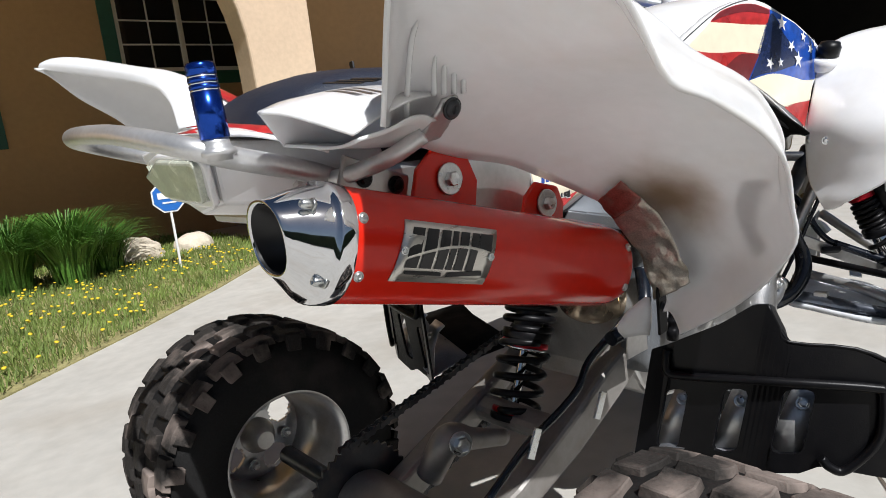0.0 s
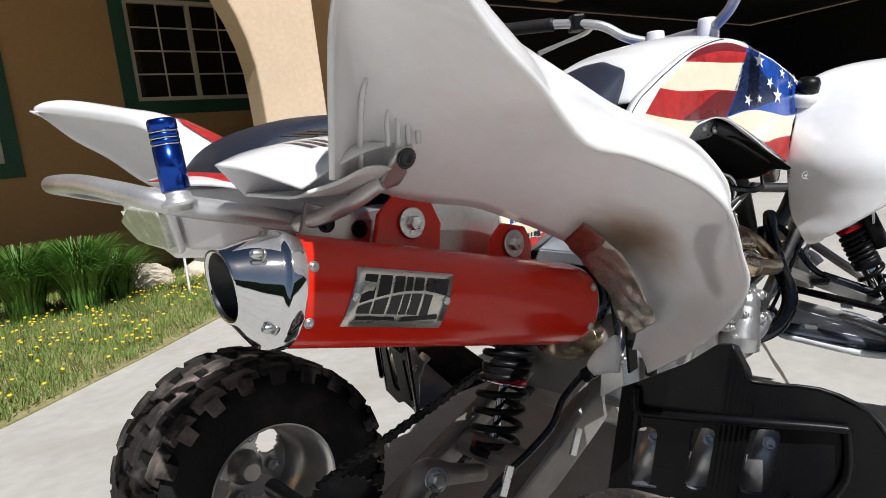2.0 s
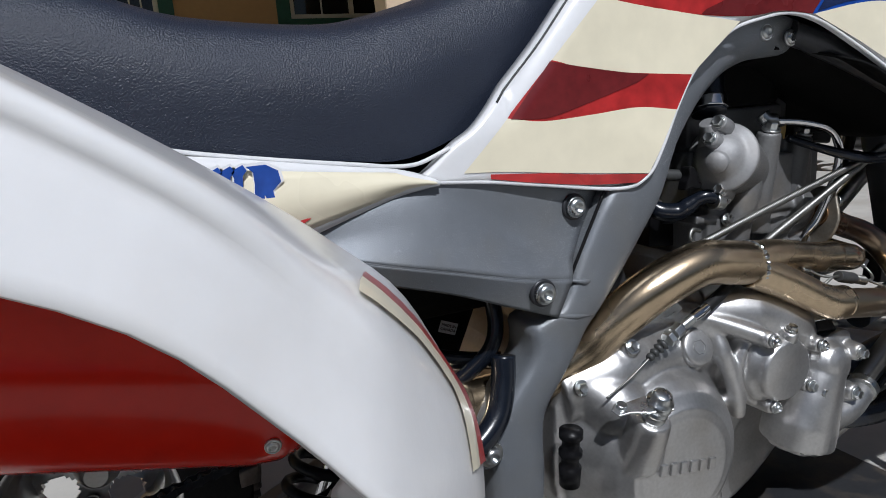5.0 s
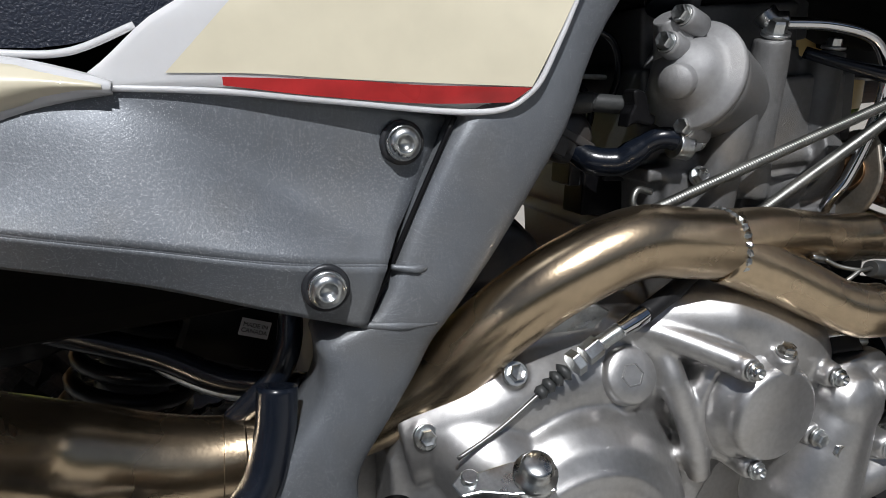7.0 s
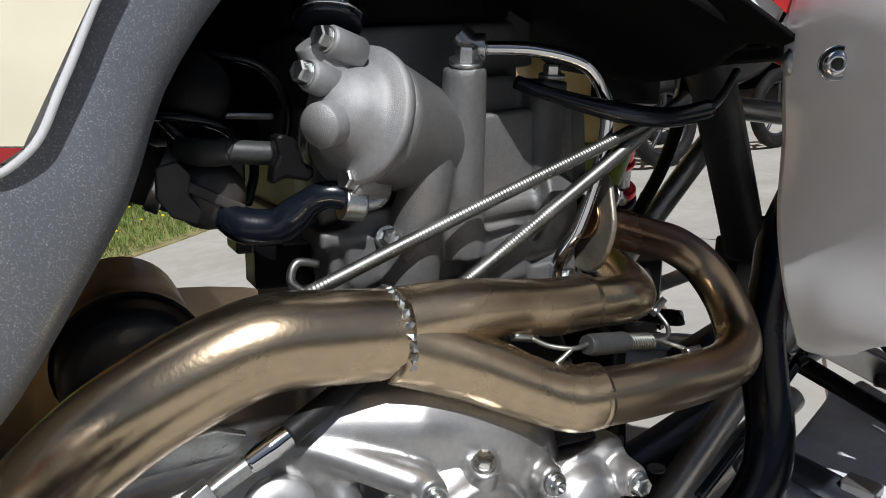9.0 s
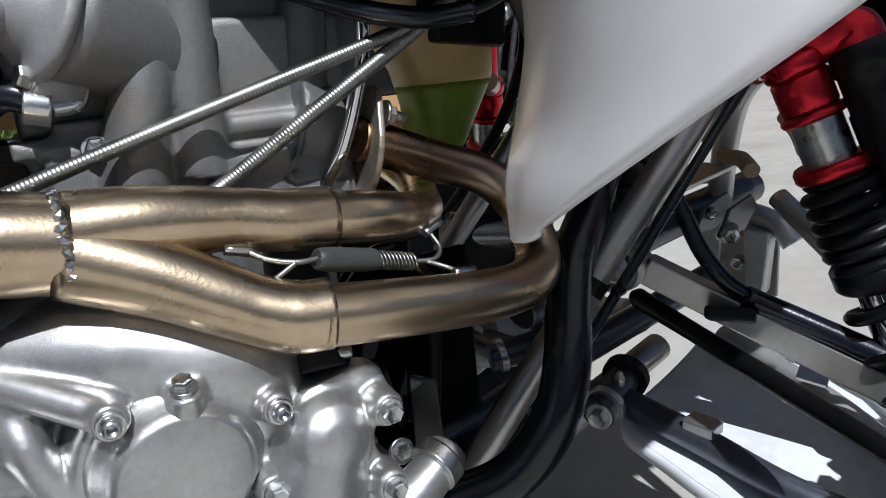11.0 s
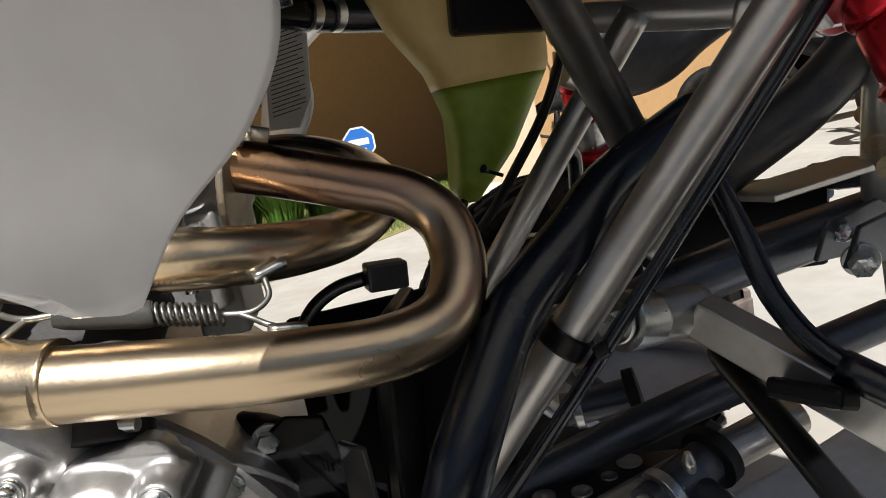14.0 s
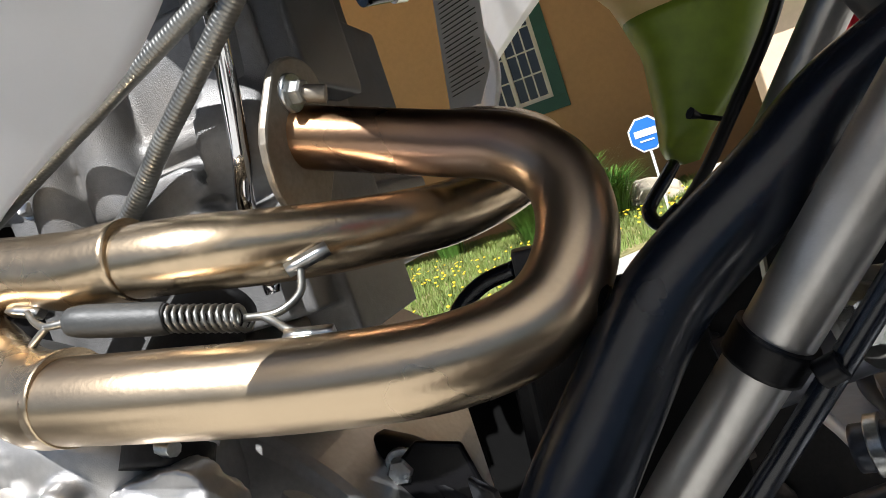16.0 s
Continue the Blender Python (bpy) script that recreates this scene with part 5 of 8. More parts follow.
for at in (.15, .55, .72):
    p, q = Vector((1.40, .862, .762)), Vector((1.53, .975, .756))
    c, d = p.lerp(q, at), (q - p).normalized() * .005
    bar("hose_clamp", [c - d, c, c + d], .0178, STEEL, label="steel worm clamp", seg=26)
bolt(HOST, (1.308, .643, .749), (-.1, -.4, 1), .0068, .010, "head_bolt")
bolt(HOST, (1.384, .660, .737), (0, -.2, 1), .0060, .008, "head_bolt")
# thermostat housing
TH = Vector((-.86, -.36, .34)).normalized()
TC = Vector((1.240, .648, .723))
bm = B()
lathe(bm, [(-.085, .024), (-.055, .033), (-.012, .0370), (-.002, .0375)], TC, TH, 48)
part("thermostat_body", bm, CAST_ROUGH, HOST, "sand-cast thermostat body")
bm = B()
lathe(bm, [(-.002, .0390), (.003, .0395), (.005, .0375), (.006, .031), (.010, .0265), (.016, .0235), (.023, .0185), (.028, .010), (.0295, .0005)], TC, TH, 48)
part("thermostat_cover", bm, CAST_SATIN, HOST, "domed cast thermostat cover")
bm = B()
lathe(bm, [(-.03, .0125), (-.002, .0118), (0, .0108), (.0008, .0005)], (1.2085, .6265, .7215), (-.80, -.58, -.05), 26)
part("cover_spout", bm, CAST_SATIN, HOST, "plugged cast spout")
bar("bolt_ear", [(1.234, .654, .733), (1.223, .649, .752), (1.216, .647, .764)], [.018, .0125, .0085], CAST_SATIN, label="cast ear")
for at in ((1.222, .637, .764), (1.209, .636, .7475), (1.2285, .640, .6895)):
    bm = B()
    lathe(bm, [(-.022, .0095), (-.002, .0085), (0, .0075)], at, TH, 18)
    part("bolt_boss", bm, CAST_SATIN, HOST)
    bolt(HOST, at, TH, .0058, .007, "head_bolt", washer=1.2)
bar("radiator_hose", [(1.232, .66, .772), (1.238, .67, .80), (1.245, .68, .86)], .0185, HOSE, label="black radiator hose", seg=22)
bar("hose_band", [(1.233, .661, .776), (1.2355, .665, .788)], .0197, CHROME, label="bright hose band", seg=26)
# casting number, raised
txt = bpy.data.curves.new("casting_number", "FONT")
txt.body, txt.size, txt.extrude, txt.align_x = "183", .0085, .0005, "CENTER"
t_ob = new("casting_number", txt)
t_ob.data.materials.append(CAST)
dg = bpy.context.evaluated_depsgraph_get()
me = bpy.data.meshes.new_from_object(t_ob.evaluated_get(dg))
bpy.data.objects.remove(t_ob)
number = new("casting_number", me)
number.parent = quad
ez = Vector((-.30, -.92, .2)).normalized()
ex = Vector((.1, .18, 1)).normalized()
ex = (ex - ez * ex.dot(ez)).normalized()
number.matrix_local = Matrix((ex, ez.cross(ex), ez)).transposed().to_4x4()
number.matrix_local.translation = Vector((1.2475, .6255, .7165))
number.location = (1.2475, .6255, .7165)
# hoses and oil line
bar("oil_line", [(1.330, .66, .757), (1.36, .642, .753), (1.388, .630, .742), (1.401, .628, .722), (1.403, .629, .70), (1.397, .633, .67), (1.386, .640, .635), (1.374, .648, .61), (1.372, .650, .57)], .0046, CHROME, label="bright oil line", seg=14)
bar("oil_fitting", [(1.318, .665, .765), (1.322, .66, .758), (1.330, .655, .757)], .0085, STEEL, label="banjo fitting", seg=12)
bar("breather_hose", [(1.355, .66, .735), (1.37, .64, .725), (1.40, .615, .712), (1.43, .602, .706), (1.462, .598, .708)], [.0045, .0045, .0065, .0065, .0065], HOSE, label="black breather hose", seg=14)
bar("brake_line", [(1.462, .598, .708), (1.49, .61, .715), (1.53, .63, .73)], .003, BLACK, seg=8)
bar("water_hose", [(1.160, .69, .684), (1.166, .682, .677), (1.174, .672, .669), (1.190, .664, .667), (1.199, .658, .673), (1.206, .653, .679), (1.214, .648, .683), (1.222, .645, .682), (1.229, .644, .678)], [.0085, .0095, .0105, .0105, .010, .008, .0078, .0078, .0078], HOSE, label="black water hose", seg=18)
bar("hose_clip", [(1.222, .643, .678), (1.234, .643, .675)], .0095, STEEL, label="spring hose clip", seg=18)
bar("hose_spout", [(1.234, .643, .675), (1.246, .644, .677), (1.252, .648, .688), (1.258, .655, .69)], .0045, STEEL, label="zinc spout", seg=12)
# throttle body and dark parts behind the spar
for c, ax, prof, m, nm in (((1.160, .695, .687), (.1, -1, 0), [(-.03, .017), (0, .017), (.002, .0205), (.006, .0205), (.012, .0195), (.018, .0165), (.021, .012), (.022, .0005)], FRAME_DARK, "throttle_body"),
                           ((1.165, .725, .745), (-.2, -1, 0), [(0, .024), (.03, .024), (.032, .022), (.032, .0005)], BLACK, "starter_relay")):
    bm = B()
    lathe(bm, prof, c, ax, 32)
    part(nm, bm, m, HOST, "dusty dark " + nm.replace("_", " "))
bm = B()
block(bm, (1.160, .6735, .687), (.036, .004, .0065), (0, 32, 0))
part("throttle_rib", bm, FRAME_DARK, HOST, "dusty raised rib", bevel=.0012)
bar("throttle_tube", [(1.085, .72, .725), (1.115, .703, .709), (1.138, .694, .697), (1.152, .694, .689)], [.019, .018, .016, .015], RUBBER, label="dusty rubber intake tube", seg=22)
bar("tube_clip", [(1.134, .695, .699), (1.141, .694, .695)], .0185, STEEL, label="dull hose clip", seg=22)
bm = B()
prism(bm, [(-.008, .014), (.003, .016), (.009, .008), (.006, -.002), (.012, -.012), (.008, -.019), (-.004, -.013), (-.010, -.002)], (1.141, .672, .693), (1, 0, 0), (0, 0, 1), .004)
part("throttle_lever", bm, FRAME_DARK, HOST, "dusty throttle lever", bevel=.001)
bar("sensor_stub", [(1.150, .69, .713), (1.160, .674, .711), (1.171, .670, .711), (1.1712, .670, .711), (1.183, .667, .709), (1.193, .665, .7075)], [.0075, .0075, .0075, .0066, .0066, .0066], GREY_RUBBER, label="grey sensor stub", seg=18)
bm = B()
prism(bm, [(-.0075, .0125), (-.004, .0145), (.004, .0115), (.0085, -.002), (.0135, -.0035), (.0135, -.009), (.010, -.0115), (-.002, -.009), (-.010, -.0125), (-.0085, -.003), (-.0055, .003)], (1.1975, .661, .704), (1, 0, -.1), (.1, 0, 1), .014)
part("sensor_plug", bm, BLACK, HOST, "black sensor connector", bevel=.0025)
bm = B()
bmesh.ops.create_icosphere(bm, subdivisions=2, radius=.0042, matrix=pose(1.1985, .6545, .7035) @ Matrix.Diagonal((1.3, .35, .95, 1)))
part("paint_dab", bm, SIGN_WHITE, HOST, "dab of white paint")
for c, s, nm, m in (((1.190, .705, .728), (.034, .006, .004), "bright_strip", STEEL), ((1.176, .70, .697), (.016, .008, .014), "cable_clamp", FRAME_DARK), ((1.21, .715, .640), (.055, .03, .042), "solenoid", BLACK), ((1.215, .698, .652), (.03, .004, .012), "solenoid_tab", FRAME_DARK), ((1.18, .72, .655), (.012, .03, .02), "solenoid_nut", FRAME_DARK)):
    bm = B()
    block(bm, c, s, (0, 6, 0))
    part(nm, bm, m, HOST, "dusty " + nm.replace("_", " "), bevel=.0018)
for pts, r in ((((1.12, .70, .735), (1.15, .69, .731), (1.175, .69, .722), (1.19, .70, .70), (1.185, .71, .675)), .003), (((1.13, .70, .75), (1.155, .695, .715), (1.168, .70, .70)), .0035), (((1.17, .70, .765), (1.20, .69, .755), (1.215, .70, .73), (1.21, .71, .70)), .0028)):
    bar("cable", pts, r, HOSE, label="black cable", seg=8)
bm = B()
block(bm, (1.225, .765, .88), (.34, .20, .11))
part("fuel_tank", bm, BLACK_SHADE, HOST, "black fuel tank under the cover", bevel=.02)
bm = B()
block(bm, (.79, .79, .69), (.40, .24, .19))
part("air_box", bm, BLACK_SHADE, HOST, "black air box under the seat", bevel=.02)
bm = B()
block(bm, (.52, .77, .775), (.36, .26, .06))
part("tail_tray", bm, FRAME, HOST, "grey under-seat tray", bevel=.01)
bar("intake_tube", [(.98, .77, .745), (1.06, .765, .742), (1.15, .76, .742)], .030, BLACK, label="black intake tube", seg=20)

# black sheets added to darken the bay and close views through it
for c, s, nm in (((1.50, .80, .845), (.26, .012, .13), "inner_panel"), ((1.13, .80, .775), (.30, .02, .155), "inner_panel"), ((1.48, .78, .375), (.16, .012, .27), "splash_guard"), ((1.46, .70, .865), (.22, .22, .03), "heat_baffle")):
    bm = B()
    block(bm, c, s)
    part(nm, bm, BLACK_SHADE, HOST, "black plastic " + nm.replace("_", " "), bevel=.004)

bm = B()
tube(bm, [(.775, .74, .70), (.778, .735, .64), (.780, .735, .60), (.782, .735, .578)], [.052, .050, .044, .030], seg=24)
part("expansion_can", bm, BLACK, HOST, "black plastic can under the seat")
bm = B()
block(bm, (.92, .745, .588), (.075, .05, .10), (0, 25, 0))
part("regulator", bm, BLACK, HOST, "black electrical box with a printed label", bevel=.006)
bm = B()
LX, LY = Vector((.82, 0, -.48)).normalized(), Vector((.35, 0, .84)).normalized()
LX = (LX - LY * LX.dot(LY)).normalized()
prism(bm, [(-.0105, -.0065), (.0105, -.0065), (.0105, .0065), (-.0105, .0065)], (.9245, .7188, .5700), LX, LY, .0006)
part("label", bm, SIGN_WHITE, HOST, "small white label")
for word, dz in (("MADE IN", .0022), ("CANADA", -.0022)):
    tc = bpy.data.curves.new("lettering", "FONT")
    tc.body, tc.size, tc.extrude, tc.align_x, tc.align_y = word, .0044, .0002, "CENTER", "CENTER"
    ob_t = new("lettering", tc)
    me_t = bpy.data.meshes.new_from_object(ob_t.evaluated_get(bpy.context.evaluated_depsgraph_get()))
    bpy.data.objects.remove(ob_t)
    me_t.materials.clear()
    me_t.materials.append(BLACK_PRINT)
    let = new("lettering", me_t)
    let.parent = quad
    let.matrix_local = Matrix.Translation(Vector((.9245, .7178, .5700)) + LY * dz) @ Matrix((LX, LY, LX.cross(LY))).transposed().to_4x4()
for k, (p, q, m) in enumerate((((.862, .75, .60), (.885, .742, .52), SPRING_STEEL), ((.878, .75, .59), (.90, .74, .53), SPRING_STEEL))):
    wound("threaded_rod", [p, tuple((a + b) / 2 for a, b in zip(p, q)), q], .008, "threaded shock adjuster", .0024, m)
bar("reservoir_hose", [(.84, .73, .57), (.87, .72, .545), (.90, .70, .535), (.925, .68, .537)], .006, STEEL, label="steel hose end", seg=10)
bar("loom", [(.80, .70, .60), (.86, .69, .575), (.90, .675, .555), (.95, .65, .55)], .009, HOSE, label="black wiring loom", seg=10)
bar("loom", [(.93, .66, .66), (.945, .65, .61), (.935, .64, .57), (.90, .66, .53)], .008, HOSE, label="black wiring loom", seg=10)

# ---- frame spar, side panel ----
HOST = quad
bm = B()
rows = []
for x0, z0, x1, z1 in ((1.300, .862, 1.290, .830), (1.258, .872, 1.254, .828), (1.222, .870, 1.227, .823), (1.185, .858, 1.199, .810), (1.148, .830, 1.168, .783), (1.118, .788, 1.137, .744), (1.090, .738, 1.115, .700), (1.050, .716, 1.088, .662), (1.014, .660, 1.060, .625), (.988, .612, 1.036, .602), (.958, .600, 1.020, .584), (.957, .585, 1.008, .565), (.953, .566, .991, .542), (.926, .531, .970, .512), (.907, .501, .966, .483), (.908, .46, .966, .446), (.905, .40, .96, .39)):
    y = .598 - .004 * (z0 < .62) + .012 * max(0, min(1, (z0 - .72) / .12))
    rows.append([(x0, y + .045, z0), (x0, y + .004, z0), (x0 + (x1 - x0) * .22, y - .004, z0 + (z1 - z0) * .22), (x0 + (x1 - x0) * .75, y, z0 + (z1 - z0) * .75), (x1, y + .012, z1), (x1, y + .045, z1)])
sheet(bm, fine_rows(rows, 3, 3))
part("frame_spar", bm, GREY_FLAKE, quad, "silver-grey frame spar", thick=0.003)
bar("spar_ledge", [(.978, .5915, .607), (1.0, .590, .603), (1.022, .594, .599)], [.0025, .003, .001], GREY_FLAKE, label="cast ledge across the spar", seg=10)
bar("spar_ledge", [(.998, .5925, .637), (1.012, .591, .634), (1.024, .596, .633)], [.0015, .003, .0008], GREY_FLAKE, label="cast ledge across the spar", seg=10)
bm = B()
rows = [[(.728, .617, .703), (.745, .615, .7005), (.756, .609, .6985), (.752, .615, .683)],
        [(.80, .607, .723), (.808, .601, .705), (.812, .590, .684), (.806, .600, .668)],
        [(.874, .600, .741), (.878, .594, .706), (.880, .583, .667), (.874, .594, .648)],
        [(.96, .602, .730), (.948, .600, .690), (.940, .581, .651), (.930, .590, .626)],
        [(1.042, .606, .714), (1.020, .604, .675), (.994, .586, .640), (.980, .590, .606)]]
g = []
for r in rows:
    up = smooth_line(r[:3], 10)
    g.append([Vector(v) for v in up] + [Vector(r[2]) * (1 - f) + Vector(r[3]) * f for f in (.12, .5, .9, 1.0)])
cols = [smooth_line([r[k] for r in g], 8) for k in range(len(g[0]))]
full = [[c[i] for c in cols] for i in range(len(cols[0]))]
# crease running down and forward across the panel: set back above it, swelling below it
for i, r in enumerate(full):
    kc = 20 * (i - 14.0) / 17
    for k in range(20):
        r[k] = r[k] + Vector((0, .0068 * (1 if k < kc else math.exp(-(k - kc) / 5.0)) * min(1, (20 - k) / 4), 0))
sheet(bm, [r[:21] for r in full])
sheet(bm, [r[20:] for r in full])
bar("panel_edge", [r[20] for r in full[4::4]], .0017, GREY_FLAKE, label="rounded lower edge of the side panel", seg=8)
part("side_panel", bm, GREY_FLAKE, quad, "dark grey metal-flake side panel with a crease", thick=0.004)
for at in ((1.014, .6045, .702), (.960, .577, .635)):
    # dark disc round the bolt stands for the shade in its recess
    bm = B()
    lathe(bm, [(-.004, .0125), (.0005, .0125), (.0008, .0105)], (at[0], at[1] + .003, at[2]), CRANK, 28)
    part("bolt_recess", bm, FRAME_DARK, quad)
    bolt(quad, at, CRANK, .0092, .0055, "panel_bolt", kind="round", washer=1.08)
bolt(quad, (.901, .585, .493), CRANK, .0085, .008, "frame_bolt", kind="round", washer=1.4)
bm = B()
lathe(bm, [(-.012, .018), (.0, .017), (.001, .015)], (.901, .590, .493), CRANK, 26)
part("bolt_boss", bm, GREY_FLAKE, quad)

bar("panel_gap", [(1.043, .600, .714), (1.012, .598, .660), (.981, .595, .605)], .0016, BLACK, label="dark gap beside the panel", seg=8)

# side cover below the seat: white edge, cream and red print
COVER_ROWS = [(.672, .606, .783, .697), (.70, .605, .779, .699), (.735, .605, .773, .702), (.775, .605, .766, .714), (.81, .605, .760, .725), (.84, .604, .755, .734), (.862, .603, .748, .738), (.876, .603, .742, .7395)]


def cover_net(lift, inset):
    rows = []
    for x, y, zt, zb in COVER_ROWS:
        h = (zt - zb) * inset
        rows.append([(x, y - lift, zt - h), (x, y - .006 - lift, (zt + zb) / 2), (x, y - lift, zb + h)])
    return fine_rows(rows, 4, 4)


bm = B()
sheet(bm, cover_net(0, 0))
part("side_cover", bm, WHITE, quad, "white side cover below the seat", thick=0.004)
net = cover_net(.0035, .10)
bm = B()
sheet(bm, net[:-1])
part("cream_decal", bm, CREAM, quad, "cream printed decal", thick=0.0006)
bm = B()
prism(bm, [(.674, .7355), (.685, .7345), (.70, .733), (.71, .7310), (.73, .7300), (.768, .7262), (.755, .7195), (.740, .7120), (.724, .7055), (.712, .7045), (.70, .7030), (.685, .7025), (.674, .702)], (0, .5985, 0), (1, 0, 0), (0, 0, 1), .0006)
part("red_decal", bm, RED_PRINT, quad, "red printed stripe")
# blackletter-like strokes of the maker's mark: plain blue shapes in silver outlines, dark blocks below
def mark(outline, at, material, lift, label):
    bm = B()
    prism(bm, outline, (at[0], .5972 - lift, at[1]), (1, 0, -.13), (.10, 0, 1), .0005)
    part("decal_mark", bm, material, quad, label)


STROKE = [(-.006, -.016), (-.001, -.018), (.001, -.012), (.001, .008), (.004, .012), (.001, .016), (-.004, .013), (-.007, .010), (-.005, .006)]
for x in (.694, .703, .7115, .720):
    mark([(a * 1.25, b * 1.12) for a, b in STROKE], (x, .756), SIGN_WHITE, 0, "silver outline of a printed mark")
    mark(STROKE, (x, .756), BLUE_TANK, .0006, "blue printed mark")
BOW = [(-.004, -.020), (.002, -.020), (.003, -.004), (.009, -.018), (.017, -.021), (.013, -.014), (.009, -.001), (.015, .006), (.013, .014), (.004, .018), (-.010, .016), (-.005, .012), (-.004, .004)]
mark([(a * 1.15, b * 1.12) for a, b in BOW], (.733, .753), SIGN_WHITE, 0, "silver outline of a printed mark")
mark(BOW, (.733, .753), BLUE_TANK, .0006, "blue printed mark")
for k, (w, h) in enumerate(((.0036, .005), (.0036, .005), (.0034, .0075), (.0036, .006), (.0034, .0065), (.0018, .0055), (.0034, .005), (.0036, .006))):
    box = [(-w, -h), (w, -h * .9), (w * .8, h), (-w, h * .9)]
    mark([(a * 1.3, b * 1.25) for a, b in box], (.690 + .0078 * k, .7335 - .0010 * k), SIGN_WHITE, 0, "silver outline of a printed mark")
    mark(box, (.690 + .0078 * k, .7335 - .0010 * k), BLACK_PRINT, .0006, "black printed mark")
# white piping along the seat edge
bar("seat_piping", [(.672, .607, .787), (.70, .607, .781), (.756, .607, .771), (.813, .606, .762), (.838, .606, .758), (.862, .605, .758), (.890, .604, .768)], .0018, WHITE, label="white moulded edge beside the seat", seg=8)

# ---- tail ----
assembly("tail_section", "white tail with silver grab bar and clear lamp")
bar("grab_bar", [(.40, .640, .792), (.357, .622, .804), (.31, .612, .817), (.26, .604, .830), (.227, .605, .841), (.205, .65, .854), (.187, .72, .867), (.176, .80, .873), (.182, .87, .873), (.215, .925, .866), (.277, .95, .848), (.36, .93, .82), (.42, .91, .80)], [.009, .0115, .0115, .0113, .0110, .0108, .0104, .0100, .0100, .0105, .0105, .0105, .0105], ALU, label="worn silver grab bar", seg=24)
bm = B()
lathe(bm, [(-.004, .012), (0, .013), (.001, .0165), (.003, .0175), (.006, .0175), (.008, .014), (.013, .0125), (.018, .0125)], (.2420, .5965, .833), (-.04, .02, 1), 36)
part("mount_base", bm, ALU, HOST, "silver clamp washer")
bm = B()
lathe(bm, [(0, .0135), (.042, .0135), (.0424, .0125), (.0446, .0125), (.045, .0135), (.0482, .0135), (.0486, .0125), (.0508, .0125), (.0512, .0135), (.0544, .0135), (.0548, .0125), (.057, .0125), (.0574, .0135), (.066, .0135), (.068, .0118), (.068, .0005)], (.2416, .5965, .850), (-.04, .02, 1), 40)
part("ringed_cylinder", bm, BLUE_ANO, HOST, "blue anodised ringed cylinder on the grab bar")
for s in (.0435, .0497, .0559):
    bm = B()
    lathe(bm, [(s - .0010, .0130), (s + .0010, .0130)], (.2416, .5965, .850), (-.04, .02, 1), 40)
    part("bright_ring", bm, CHROME, HOST, "bright machined ring")
# flat-sided tail body, closed at both ends
REAR = [(.252, .865, .848), (.257, .857, .821), (.264, .832, .801), (.275, .753, .770), (.270, .675, .784), (.255, .645, .828), (.256, .66, .850), (.250, .76, .858)]
FORE = [(.46, .895, .835), (.46, .89, .79), (.46, .86, .76), (.46, .75, .735), (.46, .66, .748), (.46, .632, .80), (.46, .645, .828), (.46, .76, .838)]
bm = B()
ring_a = [bm.verts.new(p) for p in REAR]
ring_m = [bm.verts.new(Vector(p).lerp(Vector(q), .4) + Vector((0, (-.006 if p[1] < .765 else .006), .002))) for p, q in zip(REAR, FORE)]
ring_b = [bm.verts.new(p) for p in FORE]
for u, v in ((ring_a, ring_m), (ring_m, ring_b)):
    for k in range(8):
        bm.faces.new((u[k], u[(k + 1) % 8], v[(k + 1) % 8], v[k]))
bm.faces.new(list(reversed(ring_a)))
bm.faces.new(ring_b)
part("tail_piece", bm, WHITE, HOST, "white plastic tail piece", bevel=.004)
bm = B()
sheet(bm, fine_rows([[(.258, .662, .856), (.262, .70, .862), (.262, .76, .864)], [(.288, .622, .851), (.295, .68, .862), (.295, .76, .866)], [(.325, .604, .839), (.335, .68, .853), (.335, .76, .860)], [(.358, .594, .826), (.37, .66, .842), (.37, .76, .852)]], 4, 4))
part("tail_deck", bm, WHITE, HOST, "white tail deck with a thin lip", thick=.004)
LAMP_UP = Vector((-.33, 0, .94)).normalized()
bm = B()
prism(bm, [(-.081, .004), (-.074, -.004), (-.051, -.024), (.050, -.032), (.058, -.030), (.083, .004), (.084, .010), (.078, .014), (-.020, .020), (-.030, .018)], (.2480, .733, .820), (0, -1, 0), LAMP_UP, .010)
part("tail_lamp", bm, LENS, HOST, "clear ribbed tail lamp lens", bevel=0.003)
for k in range(18):
    bm = B()
    y = .733 + .0078 * (k - 8.5)
    lo = -.022 - .010 * max(0, min(1, (.80 - y) / .1))
    p = Vector((.2420, y, .820)) + LAMP_UP * ((lo + .014) / 2)
    block(bm, p, (.002, .0012, .013 - lo), (0, -19, 0))
    part("lens_rib", bm, LENS, HOST)
bm = B()
prism(bm, [(-.092, .005), (-.062, -.030), (.056, -.040), (.066, -.036), (.092, .006), (.088, .020), (-.030, .027), (-.060, .022)], (.2530, .733, .820), (0, -1, 0), LAMP_UP, .008)
part("lamp_bezel", bm, WHITE, HOST, "white lamp surround", bevel=0.003)
bm = B()
net = [[(.252, .72, .8595), (.270, .70, .8640), (.262, .72, .8655)], [(.262, .690, .8575), (.274, .685, .8620), (.282, .69, .8655)], [(.300, .640, .8515), (.308, .642, .8545), (.316, .645, .8570)], [(.330, .612, .8430), (.338, .615, .8450), (.346, .618, .8470)]]
sheet(bm, fine_rows([[(x, y, z + .003) for x, y, z in r] for r in net], 3, 3))
part("tail_stripe", bm, RED_PRINT, HOST, "red printed stripe across the tail", thick=.001)
